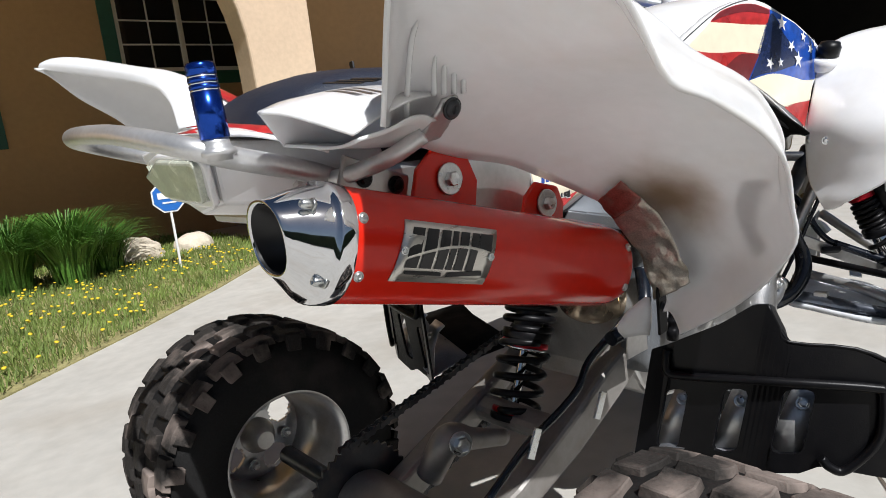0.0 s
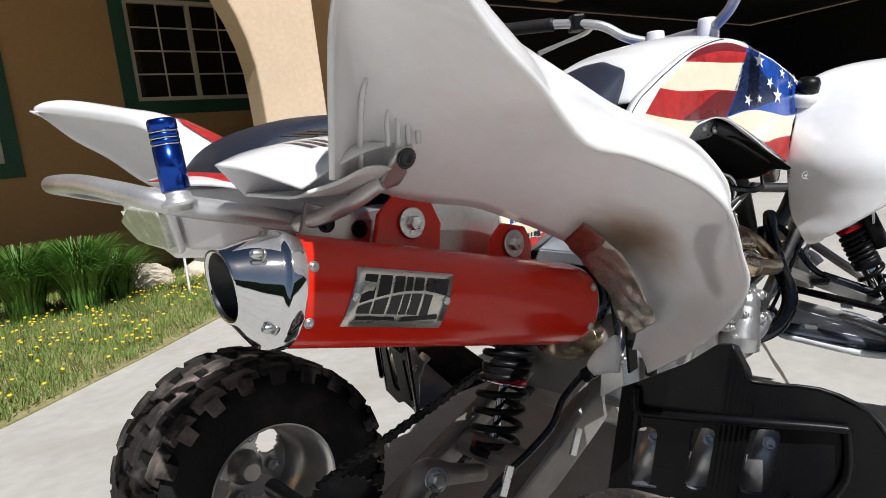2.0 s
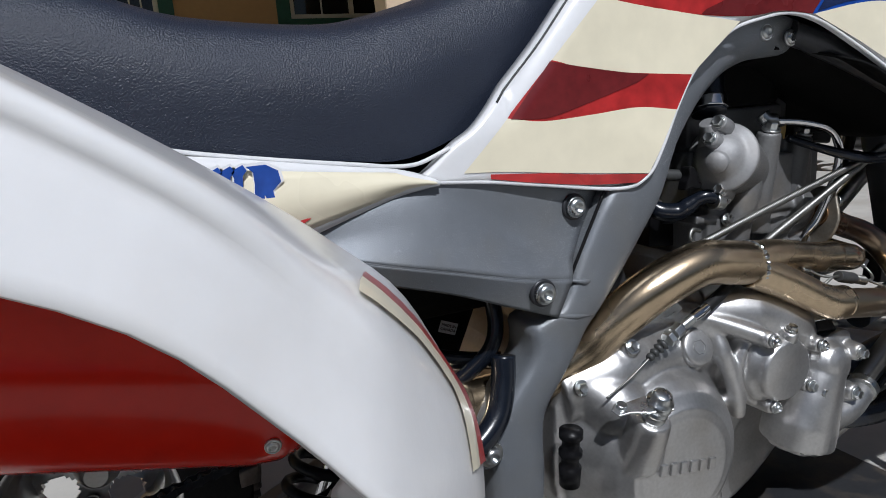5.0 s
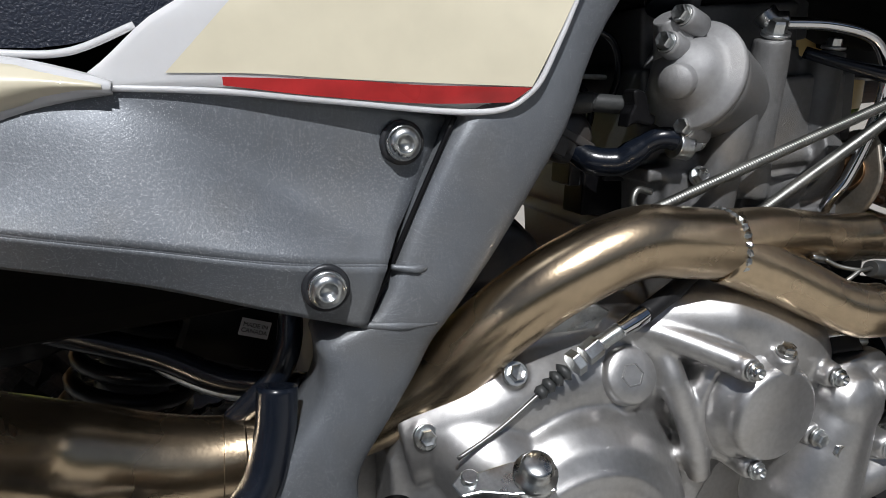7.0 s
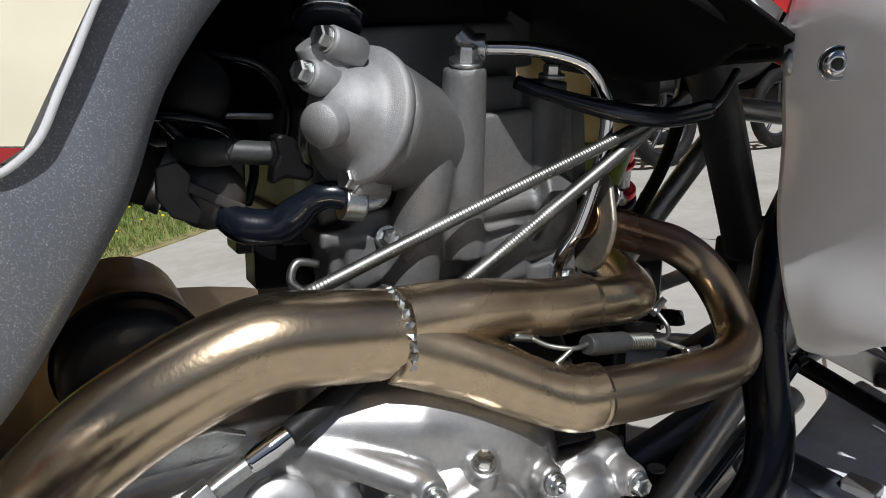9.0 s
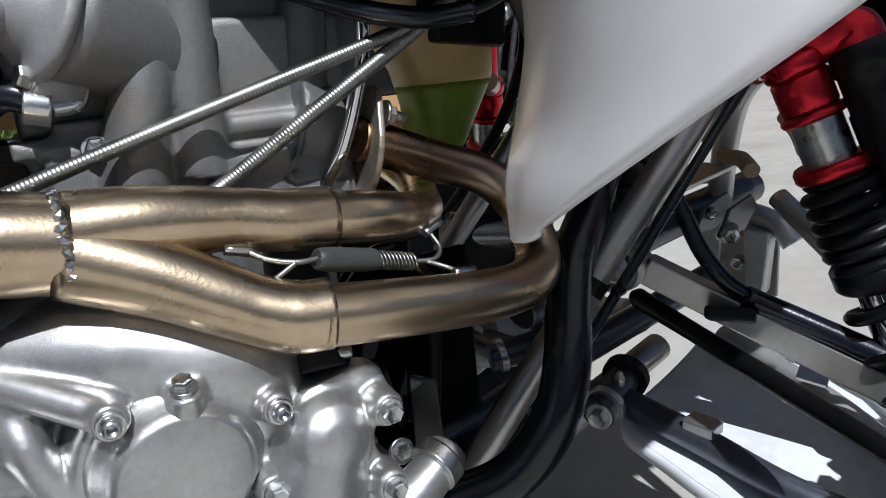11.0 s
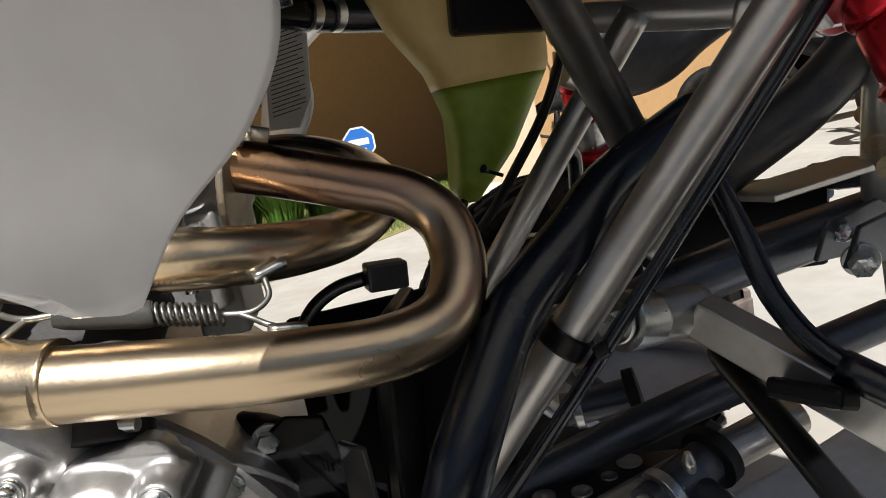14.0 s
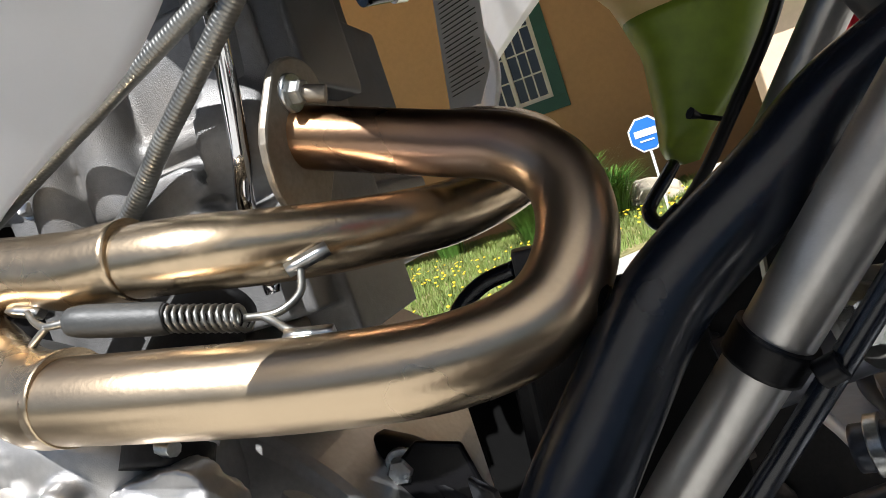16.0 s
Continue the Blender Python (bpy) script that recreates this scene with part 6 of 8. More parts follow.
# visor-like fairing beside the seat: a flat lid, an inner wall and a floor, open to the rear
LID = [[(.270, .560, .868), (.284, .528, .861), (.308, .469, .838)], [(.315, .585, .879), (.325, .535, .876), (.345, .474, .853)], [(.38, .615, .885), (.385, .555, .885), (.395, .488, .866)], [(.47, .63, .880), (.47, .57, .884), (.47, .53, .872)]]
WALL_IN = [[(.270, .560, .868), (.307, .594, .837)], [(.315, .585, .879), (.34, .606, .835)], [(.38, .615, .885), (.39, .620, .832)], [(.47, .63, .880), (.47, .62, .822)]]
FLOOR_IN = [[(.307, .594, .837), (.330, .54, .829), (.314, .468, .834)], [(.34, .606, .835), (.36, .54, .828), (.35, .473, .840)], [(.39, .620, .832), (.40, .56, .826), (.398, .487, .850)], [(.47, .62, .822), (.47, .56, .824), (.47, .53, .84)]]
for nm, net in (("fairing_lid", LID), ("fairing_wall", WALL_IN), ("fairing_floor", FLOOR_IN)):
    bm = B()
    sheet(bm, fine_rows(net, 4, 4) if len(net[0]) > 2 else [[Vector(a).lerp(Vector(b), f / 3) for f in range(4)] for a, b in net])
    part(nm, bm, WHITE, HOST, "white tail fairing open to the rear" if nm == "fairing_lid" else "", thick=.003)
for k in range(3):
    bm = B()
    block(bm, (.345 + .013 * k, .530 - .004 * k, .8875 + .0010 * k), (.008, .045, .001), (8, -8, 15))
    part("decal_bar", bm, BLACK_PRINT, HOST, "black printed bar")
bm = B()
prism(bm, [(-.05, -.026), (.045, -.022), (.045, .012), (-.045, .022)], (.415, .603, .788), MUF_AX, MUF_UP, .006)
part("subframe_plate", bm, FRAME, HOST, "grey subframe plate", bevel=.002)
for at in ((.398, .596, .793), (.440, .596, .780)):
    bolt(HOST, at, CRANK, .0075, .006, "subframe_bolt", material=BLACK, washer=1.4)
bm = B()
prism(bm, [(-.07, -.045), (.10, -.050), (.10, .042), (.08, .044), (-.07, .04)], (.575, .612, .768), MUF_AX, MUF_UP, .01)
part("grey_shield", bm, FRAME, HOST, "grey plastic inner shield", bevel=.004)
bar("fender_stay", [(.372, .618, .796), (.385, .590, .801), (.402, .548, .813), (.428, .522, .832)], .0092, ALU, label="aluminium fender stay", seg=16)
bm = B()
rows = [[(.430, .548, .822), (.462, .538, .828)], [(.430, .525, .836), (.460, .517, .843)], [(.428, .503, .850), (.456, .496, .857)], [(.434, .494, .864), (.450, .491, .867)]]
sheet(bm, fine_rows(rows, 3, 3))
part("stay_tab", bm, ALU, HOST, "flat stay tab", thick=.004)
bolt(HOST, (.442, .4905, .854), (0, -1, -.4), .0095, .005, "stay_bolt", kind="round", material=FRAME_DARK, washer=1.2)
for k in range(4):
    x = .418 + .013 * k
    bar("fender_rib", [(x + .004, .492, .868), (x + .002, .486, .890), (x, .478, .910 - .004 * abs(k - 1))], [.003, .0028, .001], WHITE, label="moulded rib", seg=6)
bar("fender_crease", [(.395, .505, .848), (.388, .488, .88), (.386, .47, .92), (.388, .45, .945)], .0028, WHITE, label="moulded crease", seg=6)
bar("fender_crease", [(.485, .535, .842), (.478, .52, .87), (.474, .50, .89)], .0028, WHITE, label="moulded crease", seg=6)
bm = B()
line = [((.724, .538, .716), (.715, .492, .743)), ((.738, .532, .700), (.729, .484, .728)), ((.754, .524, .676), (.748, .472, .706)), ((.776, .518, .644), (.766, .460, .674)), ((.790, .514, .612), (.779, .452, .640)), ((.802, .512, .580), (.788, .447, .610)), ((.806, .512, .562), (.791, .447, .597))]
rows = [[a, tuple((u + v) / 2 - (.004 if k == 1 else 0) for k, (u, v) in enumerate(zip(a, b))), b] for a, b in line]
net = fine_rows([[(x - .012, y - .012, z + .004) for x, y, z in r] for r in rows], 6, 6)
net = [[Vector(v) + Vector((noise.noise(Vector(v) * 60), noise.noise(Vector(v) * 60 + Vector((7, 0, 0))), 0)) * .0042 for v in r] for r in net]
bm = B()
sheet(bm, net[9:])
part("heat_tape", bm, TAPE, HOST, "crumpled silver heat tape on the fender corner", thick=0.001)
# upper end of the tape, coloured dull red
bm = B()
sheet(bm, net[:10])
part("heat_shield", bm, RED_TAPE, HOST, "dull red tape end", thick=0.002)

# ---- rear suspension ----
assembly("rear_suspension", "dusty swing arm with axle and linkage")
SWING_TOP_N = [(.47, .272), (.618, .306), (.744, .363), (.839, .411), (.935, .448)]
SWING_LOW_N = [(.47, .205), (.655, .262), (.765, .300), (.880, .355), (.965, .400)]
SWING_TOP_F = [(.46, .262), (.533, .280), (.623, .318), (.814, .395), (.93, .440)]
SWING_LOW_F = [(.46, .205), (.590, .240), (.690, .286), (.830, .360), (.95, .405)]


# each leg is a tapered box beam with rounded edges, running up to the pivot
def beam(y, half, top, low):
    bm = B()
    rows = []
    for (xt, zt), (xl, zl) in zip(top, low):
        rows.append([Vector((xt, y - half, zt)), Vector((xt, y + half, zt)), Vector((xl, y + half, zl)), Vector((xl, y - half, zl))])
    rings = [[bm.verts.new(p) for p in r] for r in rows]
    for u, v in zip(rings, rings[1:]):
        for k in range(4):
            bm.faces.new((u[k], u[(k + 1) % 4], v[(k + 1) % 4], v[k]))
    bm.faces.new(rings[0][::-1])
    bm.faces.new(rings[-1])
    return part("swing_arm", bm, SWING, HOST, "dusty grey cast swing arm leg", bevel=.010, segs=3)


beam(.648, .020, SWING_TOP_N, SWING_LOW_N)
beam(.845, .020, SWING_TOP_F, SWING_LOW_F)
bm = B()
block(bm, (.745, .765, .338), (.045, .20, .036), (0, -28, 0))
part("swing_arm_bridge", bm, SWING, HOST, "grey swing arm bridge", bevel=.012)
bm = B()
lathe(bm, [(-.01, .050), (0, .055), (.20, .055), (.21, .050)], (AXLE_R, CY - .10, .254), (0, 1, 0), 32)
part("axle_carrier", bm, SWING, HOST, "grey axle carrier")
bm = B()
lathe(bm, [(0, .017), (.74, .017)], (AXLE_R, CY - .37, .254), (0, 1, 0), 20)
part("rear_axle", bm, FRAME_DARK, HOST, "dark rear axle")
bm = B()
teeth = []
for k in range(76):
    w, q = 2 * math.pi * k / 76, .100 if k % 2 else .093
    teeth.append((q * math.cos(w), q * math.sin(w)))
prism(bm, teeth, (AXLE_R, .879, .254), (1, 0, 0), (0, 0, 1), .006)
part("sprocket", bm, FRAME_DARK, HOST, "dark toothed rear sprocket")
chain = new("drive_chain")
chain.parent = quad
chain["label"] = "oily black drive chain"
for run in ((Vector((AXLE_R - .025, .876, .352)), Vector((.99, .876, .462))), (Vector((AXLE_R - .02, .876, .156)), Vector((.99, .876, .36)))):
    d = (run[1] - run[0]).normalized()
    n = int((run[1] - run[0]).length / .0159)
    for k in range(n):
        p = run[0] + d * (.0159 * (k + .5))
        cb = B()
        for off in ((-.0085, .0065) if k % 2 else (-.006, .004)):
            prism(cb, [(-.0105, -.003), (-.008, -.0062), (0, -.004), (.008, -.0062), (.0105, -.003), (.0105, .003), (.008, .0062), (0, .004), (-.008, .0062), (-.0105, .003)], p + Vector((0, off, 0)), d, (0, 0, 1), .0018)
        lathe(cb, [(-.007, .0045), (.007, .0045)], p + d * .008, (0, 1, 0), 8)
        part("link", cb, FRAME_DARK, chain)
shock = new("rear_shock")
shock.parent = quad
shock["label"] = "black coil-over rear shock with red rings"


def helix(p0, p1, r, turns, wire, n=20, r1=None):
    p0, p1 = Vector(p0), Vector(p1)
    t = (p1 - p0).normalized()
    a = t.cross(Vector((0, 1, 0.2))).normalized()
    b = t.cross(a)
    m = int(turns * n)
    bm = B()
    tube(bm, [p0.lerp(p1, k / m) + (a * math.cos(2 * math.pi * k / n) + b * math.sin(2 * math.pi * k / n)) * (r if r1 is None else r + (r1 - r) * k / m) for k in range(m + 1)], wire, seg=10, raw=True)
    return bm


S0, S1 = Vector((.745, .765, .315)), Vector((.862, .765, .60))
part("spring", helix(S0.lerp(S1, .10), S0.lerp(S1, .50), .041, 4.2, .0062), BLACK, shock, "black coil spring")
part("spring", helix(S0.lerp(S1, .56), S0.lerp(S1, .98), .041, 7, .0062), BLACK, shock, "black coil spring")
for a, b, r, m, nm in ((0, 1, .0075, CHROME, "shaft"), (.46, 1.0, .026, FRAME_DARK, "damper_body"), (.50, .56, .043, BLACK, "spring_seat"), (.465, .50, .041, RED_ANO, "ring"), (.445, .465, .038, CHROME, "ring"), (.08, .11, .038, RED_ANO, "ring"), (.04, .08, .040, BLACK, "spring_seat")):
    bm = B()
    L = (S1 - S0).length
    lathe(bm, [(a * L, r * .96), (a * L + .002, r), (b * L - .002, r), (b * L, r * .96)], S0, S1 - S0, 30)
    part(nm, bm, m, shock)
bolt(HOST, (.604, .735, .352), (-.3, -1, .25), .013, .014, "linkage_bolt")
bar("linkage", [(.575, .79, .29), (.604, .765, .350), (.65, .76, .335), (.725, .765, .305)], [.022, .026, .018, .014], SWING, label="cast shock linkage", seg=18)
bar("brake_cable", [(.56, .64, .31), (.632, .618, .375), (.70, .618, .395), (.76, .622, .415), (.80, .625, .45), (.86, .60, .50)], .006, HOSE, label="black hose along the swing arm", seg=12)
for x, z in ((.640, .375), (.800, .375)):
    bm = B()
    block(bm, (x, .612, z), (.016, .004, .045), (0, 30, 0))
    part("hose_clip", bm, STEEL, HOST, "steel hose clip", bevel=.001)

GUARD_PIVOT = (-0.008, -0.054, 0.83)


# heel guards: black plastic walls across the foot well with three windows
HOST = quad
def pulled(p):
    """The guard's outer end leans to the rear and outward."""
    p, o = Vector(p), Vector(GUARD_PIVOT)
    k = float(np.interp(p.y, (.26, .377, .489), (.945, .94, .985)))
    return o + (p - o) * k


def guard_point(y, z, s):
    y += .18 * (.434 - z) - .009
    p = pulled((.81 + .54 * (.48 - y), y, z))
    return p if s == 1 else Vector(mirror_y(p))


def heel_guard(s):
    g = new("heel_guard")
    g.parent = quad
    g["label"] = "black plastic heel guard with three windows"
    top = [(.528, .482), (.505, .492), (.492, .497), (.428, .529), (.392, .556), (.377, .556), (.366, .525), (.355, .503), (.287, .495), (.239, .464), (.213, .412)]
    bot = [(.528, .322), (.505, .322), (.442, .322), (.415, .305), (.334, .312), (.314, .325), (.252, .315), (.213, .312)]
    top = [(y + .18 * (z - .434) + .009, z) for y, z in top]
    ty, tz = [a for a, b in top][::-1], [b for a, b in top][::-1]
    by, bz = [a for a, b in bot][::-1], [b for a, b in bot][::-1]
    holes = [(.503, .476, .334, .430), (.436, .408, .336, .434), (.371, .336, .340, .436)]
    ys = sorted({round(.213 + .315 * k / 52, 4) for k in range(53)} | {h[0] for h in holes} | {h[1] for h in holes})
    bm = B()

    def quad_face(y0, y1, z00, z01, z10, z11):
        vs = []
        for d in (0, .006):
            for y, z in ((y0, z00), (y1, z10), (y1, z11), (y0, z01)):
                vs.append(bm.verts.new(guard_point(y, z, s) + Vector((d, 0, 0))))
        for f in ((0, 1, 2, 3), (7, 6, 5, 4), (0, 4, 5, 1), (3, 2, 6, 7), (0, 3, 7, 4), (1, 5, 6, 2)):
            bm.faces.new([vs[i] for i in f])
    for a, b in zip(ys, ys[1:]):
        t0, t1 = float(np.interp(a, ty, tz)), float(np.interp(b, ty, tz))
        b0, b1 = float(np.interp(a, by, bz)), float(np.interp(b, by, bz))
        h = [q for q in holes if q[1] <= a + 1e-6 and q[0] >= b - 1e-6]
        if h:
            quad_face(a, b, b0, h[0][2], b1, h[0][2])
            quad_face(a, b, h[0][3], t0, h[0][3], t1)
        else:
            quad_face(a, b, b0, t0, b1, t1)
    for h1, h0, zb, zt in holes:      # rounded window corners
        for y, z, dy, dz in ((h0, zb, 1, 1), (h1, zb, -1, 1), (h0, zt, 1, -1), (h1, zt, -1, -1)):
            fan = [(y, z), (y + dy * .010, z), (y + dy * .003, z + dz * .003), (y, z + dz * .010)]
            vs = [[bm.verts.new(guard_point(a, b, s) + Vector((d, 0, 0))) for a, b in fan] for d in (0, .006)]
            bm.faces.new(vs[0])
            bm.faces.new(vs[1][::-1])
            for k in (1, 2):
                bm.faces.new((vs[0][k], vs[0][k + 1], vs[1][k + 1], vs[1][k]))
    bmesh.ops.remove_doubles(bm, verts=bm.verts, dist=.0003)
    part("guard_wall", bm, BLACK, g)
    bm = B()
    rows = [[guard_point(y, .333, s) + Vector((d, 0, .12 * d)) for d in (.007, .04, .075, .11)] for y in (.515, .42, .34, .27, .225)]
    sheet(bm, rows)
    part("guard_floor", bm, SCUFFED, g, "scuffed grey foot well floor", thick=.004)
    bm = B()
    rows = [[guard_point(y, .345, s) + Vector((d, 0, -.02 * d)) for d in (.112, .18, .25)] for y in (.53, .42, .34, .27, .215)]
    sheet(bm, rows)
    part("guard_tray", bm, BLACK_SHADE, g, "black foot well tray", thick=.004)
    for y1, y0, zb, zt in holes:
        bm = B()
        rows = [[guard_point(y, z, s) + Vector((d, 0, 0)) for z, d in ((.338, .012), (.385, .022), (.415, .040), (.424, .060))] for y in (y0 - .006, (y0 + y1) / 2, y1 + .004)]
        sheet(bm, rows)
        part("window_plate", bm, ALU, g, "bare aluminium plate behind the window", thick=.003)
        bolt(g, guard_point((y0 + y1) / 2, .405, s) + Vector((.022, 0, .002)), (-.7, -.5 * s, .5), .006, .006, "plate_bolt", washer=1.4)
    # the wing that runs forward from the top
    bm = B()
    rows = []
    for y, z in ((.377, .556), (.366, .525), (.355, .503), (.287, .495), (.239, .464), (.213, .412)):
        p = pulled((.81 + .54 * (.48 - y), y, z))
        rows.append([p if s == 1 else Vector(mirror_y(p)) for p in (p, p + Vector((.010, .001, -.003)), p + Vector((.022, .002, -.009)))])
    sheet(bm, fine_rows(rows, 3, 3))
    part("guard_wing", bm, BLACK, g, thick=.004)
    bm = B()
    pts = [(.803, .489, .49), (.799, .489, .48), (.798, .486, .458), (.815, .455, .453), (.868, .358, .449), (.918, .266, .444), (.924, .258, .435), (.922, .262, .372), (.905, .295, .325), (.895, .312, .327), (.890, .322, .34)]
    pts = [pulled(p) for p in pts]
    tube(bm, [p if s == 1 else mirror_y(p) for p in pts], .0058, seg=12, n=5)
    part("nerf_bar", bm, BLACK, g, "black steel guard bar")
    return g


heel_guard(1)
heel_guard(-1)
bm = B()
prism(bm, [(-.013, -.045), (.013, -.045), (.014, .022), (.006, .032), (-.006, .032), (-.013, .020)], (.797, .492, .562), (1, .1, 0), (0, 0, 1), .004)
part("guard_tab", bm, BLACK, quad, "black bracket with two bolts", bevel=.002)
for z in (.580, .558):
    bolt(quad, (.797, .487, z), CRANK, .005, .003, "tab_bolt", kind="round", material=FRAME_DARK, washer=1.2)
bm = B()
rows = [[(.755, .52, .555), (.77, .50, .575), (.785, .50, .57)], [(.745, .53, .535), (.765, .50, .545), (.785, .50, .54)], [(.76, .53, .515), (.77, .51, .52), (.785, .505, .515)]]
sheet(bm, fine_rows(rows, 3, 3))
part("shield_lip", bm, WHITE, quad, "dusty white plastic lip", thick=.003)
bar("frame_hose", [(.930, .606, .575), (.925, .600, .55), (.912, .592, .522), (.885, .586, .503), (.85, .586, .492), (.81, .59, .487)], .0115, HOSE, label="black hose beside the spar", seg=16)
bm = B()
prism(bm, [(-.035, -.045), (.025, -.045), (.022, .030), (.010, .040), (-.006, .034), (-.028, -.005)], (.862, .577, .495), (1, 0, 0), (0, 0, 1), .003)
part("peg_bracket", bm, FRAME, quad, "pale grey stamped bracket", bevel=.001)
peg = new("foot_peg")
peg.parent = quad
peg["label"] = "toothed aluminium foot peg"
bm = B()
tube(bm, [(1.06, .62, .335), (1.04, .57, .338), (1.024, .52, .340)], [.018, .016, .014], seg=16)
part("peg_arm", bm, CAST, peg)
for dx in (-.022, .022):
    bm = B()
    rows = []
    for k in range(17):
        f = k / 16
        rows.append((1.024 + dx + .02 * f, .53 - .12 * f, .352 + (.006 if k % 2 else 0)))
    for a, b in zip(rows, rows[1:]):
        vs = [bm.verts.new(q) for q in (a, b, (b[0], b[1], .33), (a[0], a[1], .33))]
        bm.faces.new(vs)
    part("peg_teeth", bm, CAST, peg, thick=.005)

# ---- front frame ----
assembly("front_frame", "silver and dark front frame tubes with suspension arms")
bar("frame_tube", [(1.44, .655, .335), (1.48, .645, .385), (1.531, .632, .450), (1.573, .622, .500), (1.677, .596, .628), (1.74, .58, .705), (1.80, .57, .78)], .0128, FRAME, label="silver frame down tube", seg=22)
bar("cable_tie", [(1.569, .623, .495), (1.577, .6205, .505)], .0150, BLACK, label="black cable tie", seg=20)
bar("tie_head", [(1.583, .604, .494), (1.590, .602, .497)], .005, BLACK, seg=6)
bar("wire_loom", [(1.50, .63, .385), (1.545, .616, .44), (1.590, .606, .495), (1.69, .582, .622), (1.75, .568, .70)], .0045, HOSE, label="black wiring sleeve", seg=10)
bar("second_tube", [(1.62, .615, .545), (1.668, .612, .593), (1.727, .608, .660), (1.79, .604, .73)], .0125, FRAME, label="slim frame tube", seg=14)
bar("frame_hose", [(1.37, .635, .385), (1.405, .605, .387), (1.435, .582, .397), (1.458, .568, .415), (1.480, .560, .447), (1.497, .567, .478), (1.519, .588, .504), (1.546, .610, .531), (1.59, .635, .556), (1.634, .661, .581), (1.72, .70, .61)], .0165, HOSE, label="thick black hose along the frame", seg=22)
bar("far_frame_tube", [(1.53, .866, .42), (1.592, .836, .509), (1.664, .802, .612), (1.72, .775, .69)], .0125, FRAME, label="silver frame tube", seg=18)
bar("bottle_strap", [(1.555, .822, .528), (1.582, .818, .548), (1.612, .812, .585), (1.645, .808, .63), (1.668, .805, .68), (1.675, .80, .73)], [.004, .010, .0105, .0105, .0105, .0105], BLACK, label="flat black strap beside the bottle", seg=10, flat=.4)
bar("overflow_hose", [(1.571, .86, .560), (1.562, .845, .552), (1.547, .825, .538), (1.552, .815, .528), (1.566, .815, .535)], .0048, HOSE, label="black overflow hose", seg=12)
bar("tie_knot", [(1.588, .828, .590), (1.594, .832, .586), (1.606, .835, .580)], [.004, .0018, .0018], BLACK, label="black tie", seg=8)
bar("frame_brace", [(1.618, .731, .74), (1.643, .736, .695), (1.690, .744, .582), (1.712, .750, .53)], .0245, FRAME_DARK, label="dark flat frame brace", seg=12, flat=.45)
bar("upper_rail", [(1.56, .70, .462), (1.64, .705, .475), (1.74, .715, .490), (1.95, .73, .505)], .0200, BLUE_BLACK, label="dark upper frame rail", seg=22)
bar("lower_rail", [(1.50, .775, .315), (1.58, .77, .33), (1.66, .762, .352), (1.76, .752, .375), (1.90, .745, .40)], .0165, BLUE_BLACK, label="dark lower frame rail", seg=20)
bar("lower_rail", [(1.46, .69, .285), (1.53, .70, .30), (1.61, .715, .312), (1.68, .725, .322), (1.80, .745, .335)], .0165, FRAME, label="grey lower frame rail", seg=20)
bm = B()
prism(bm, [(1.50, -.70), (1.56, -.71), (1.70, -.735), (1.70, -.765), (1.62, -.785), (1.52, -.78)], (0, 0, .322), (1, 0, 0), (0, -1, 0), .004)
part("gusset", bm, FRAME_DARK, HOST, "dark gusset plate", bevel=.001)
for x, y, r in ((1.652, .758, .011), (1.628, .745, .007), (1.60, .735, .009), (1.57, .742, .010)):
    bm = B()
    lathe(bm, [(0, r), (.0012, r), (.0015, r * .85), (.0004, r * .8), (.0003, .0005)], (x, y, .3262), (0, 0, 1), 20)
    part("gusset_hole", bm, CONCRETE if r > .01 else FRAME, HOST)
bm = B()
prism(bm, [(1.30, -.60), (1.52, -.60), (1.60, -.64), (1.60, -.90), (1.52, -.95), (1.30, -.95)], (0, 0, .215), (1, 0, 0), (0, -1, 0), .004)
part("belly_plate", bm, FRAME_DARK, HOST, "dark belly plate", bevel=.001)
bm = B()
block(bm, (1.475, .735, .43), (.012, .10, .17), (0, 6, -18))
part("splash_panel", bm, BLACK, HOST, "black splash panel", bevel=.003)
bm = B()
block(bm, (1.425, .70, .385), (.05, .06, .012), (10, 30, 0))
part("engine_mount", bm, BLACK, HOST, "black engine mount plate", bevel=.003)
bar("engine_mount_arm", [(1.36, .72, .46), (1.385, .712, .452), (1.41, .705, .43), (1.43, .70, .40)], .013, BLACK, label="black mount arm", seg=12, flat=.6)
bm = B()
prism(bm, [(-.030, -.055), (.012, -.060), (.030, -.010), (.022, .030), (-.004, .036), (-.026, .020)], (1.398, .700, .430), (1, 0, 0), (0, 0, 1), .005)
part("mount_bracket", bm, BLACK, HOST, "black bent engine mount bracket", bevel=.002)
bm = B()
prism(bm, [(-.010, -.032), (.014, -.026), (.012, .030), (-.008, .034)], (1.436, .668, .418), (.8, -.6, 0), (0, 0, 1), .004)
part("bracket_tab", bm, FRAME_DARK, HOST, "worn folded bracket tab", bevel=.0015)
bolt(HOST, (1.366, .640, .455), CRANK, .0062, .007, "pipe_bolt", washer=1.3)
bolt(HOST, (1.381, .701, .451), CRANK, .0080, .008, "mount_bolt", washer=1.45)
bar("brake_hose_far", [(1.405, .755, .47), (1.412, .752, .50), (1.425, .75, .52), (1.445, .748, .532), (1.468, .745, .536)], .0055, HOSE, label="black hose with square fitting", seg=12)
bm = B()
block(bm, (1.483, .74, .536), (.030, .02, .020), (0, 6, 10))
part("square_fitting", bm, FRAME_DARK, HOST, "dark square hose fitting", bevel=.002)
bar("pump_oil_pipe", [(1.352, .60, .43), (1.358, .61, .46), (1.37, .62, .48)], .009, CAST, label="cast pipe", seg=14)
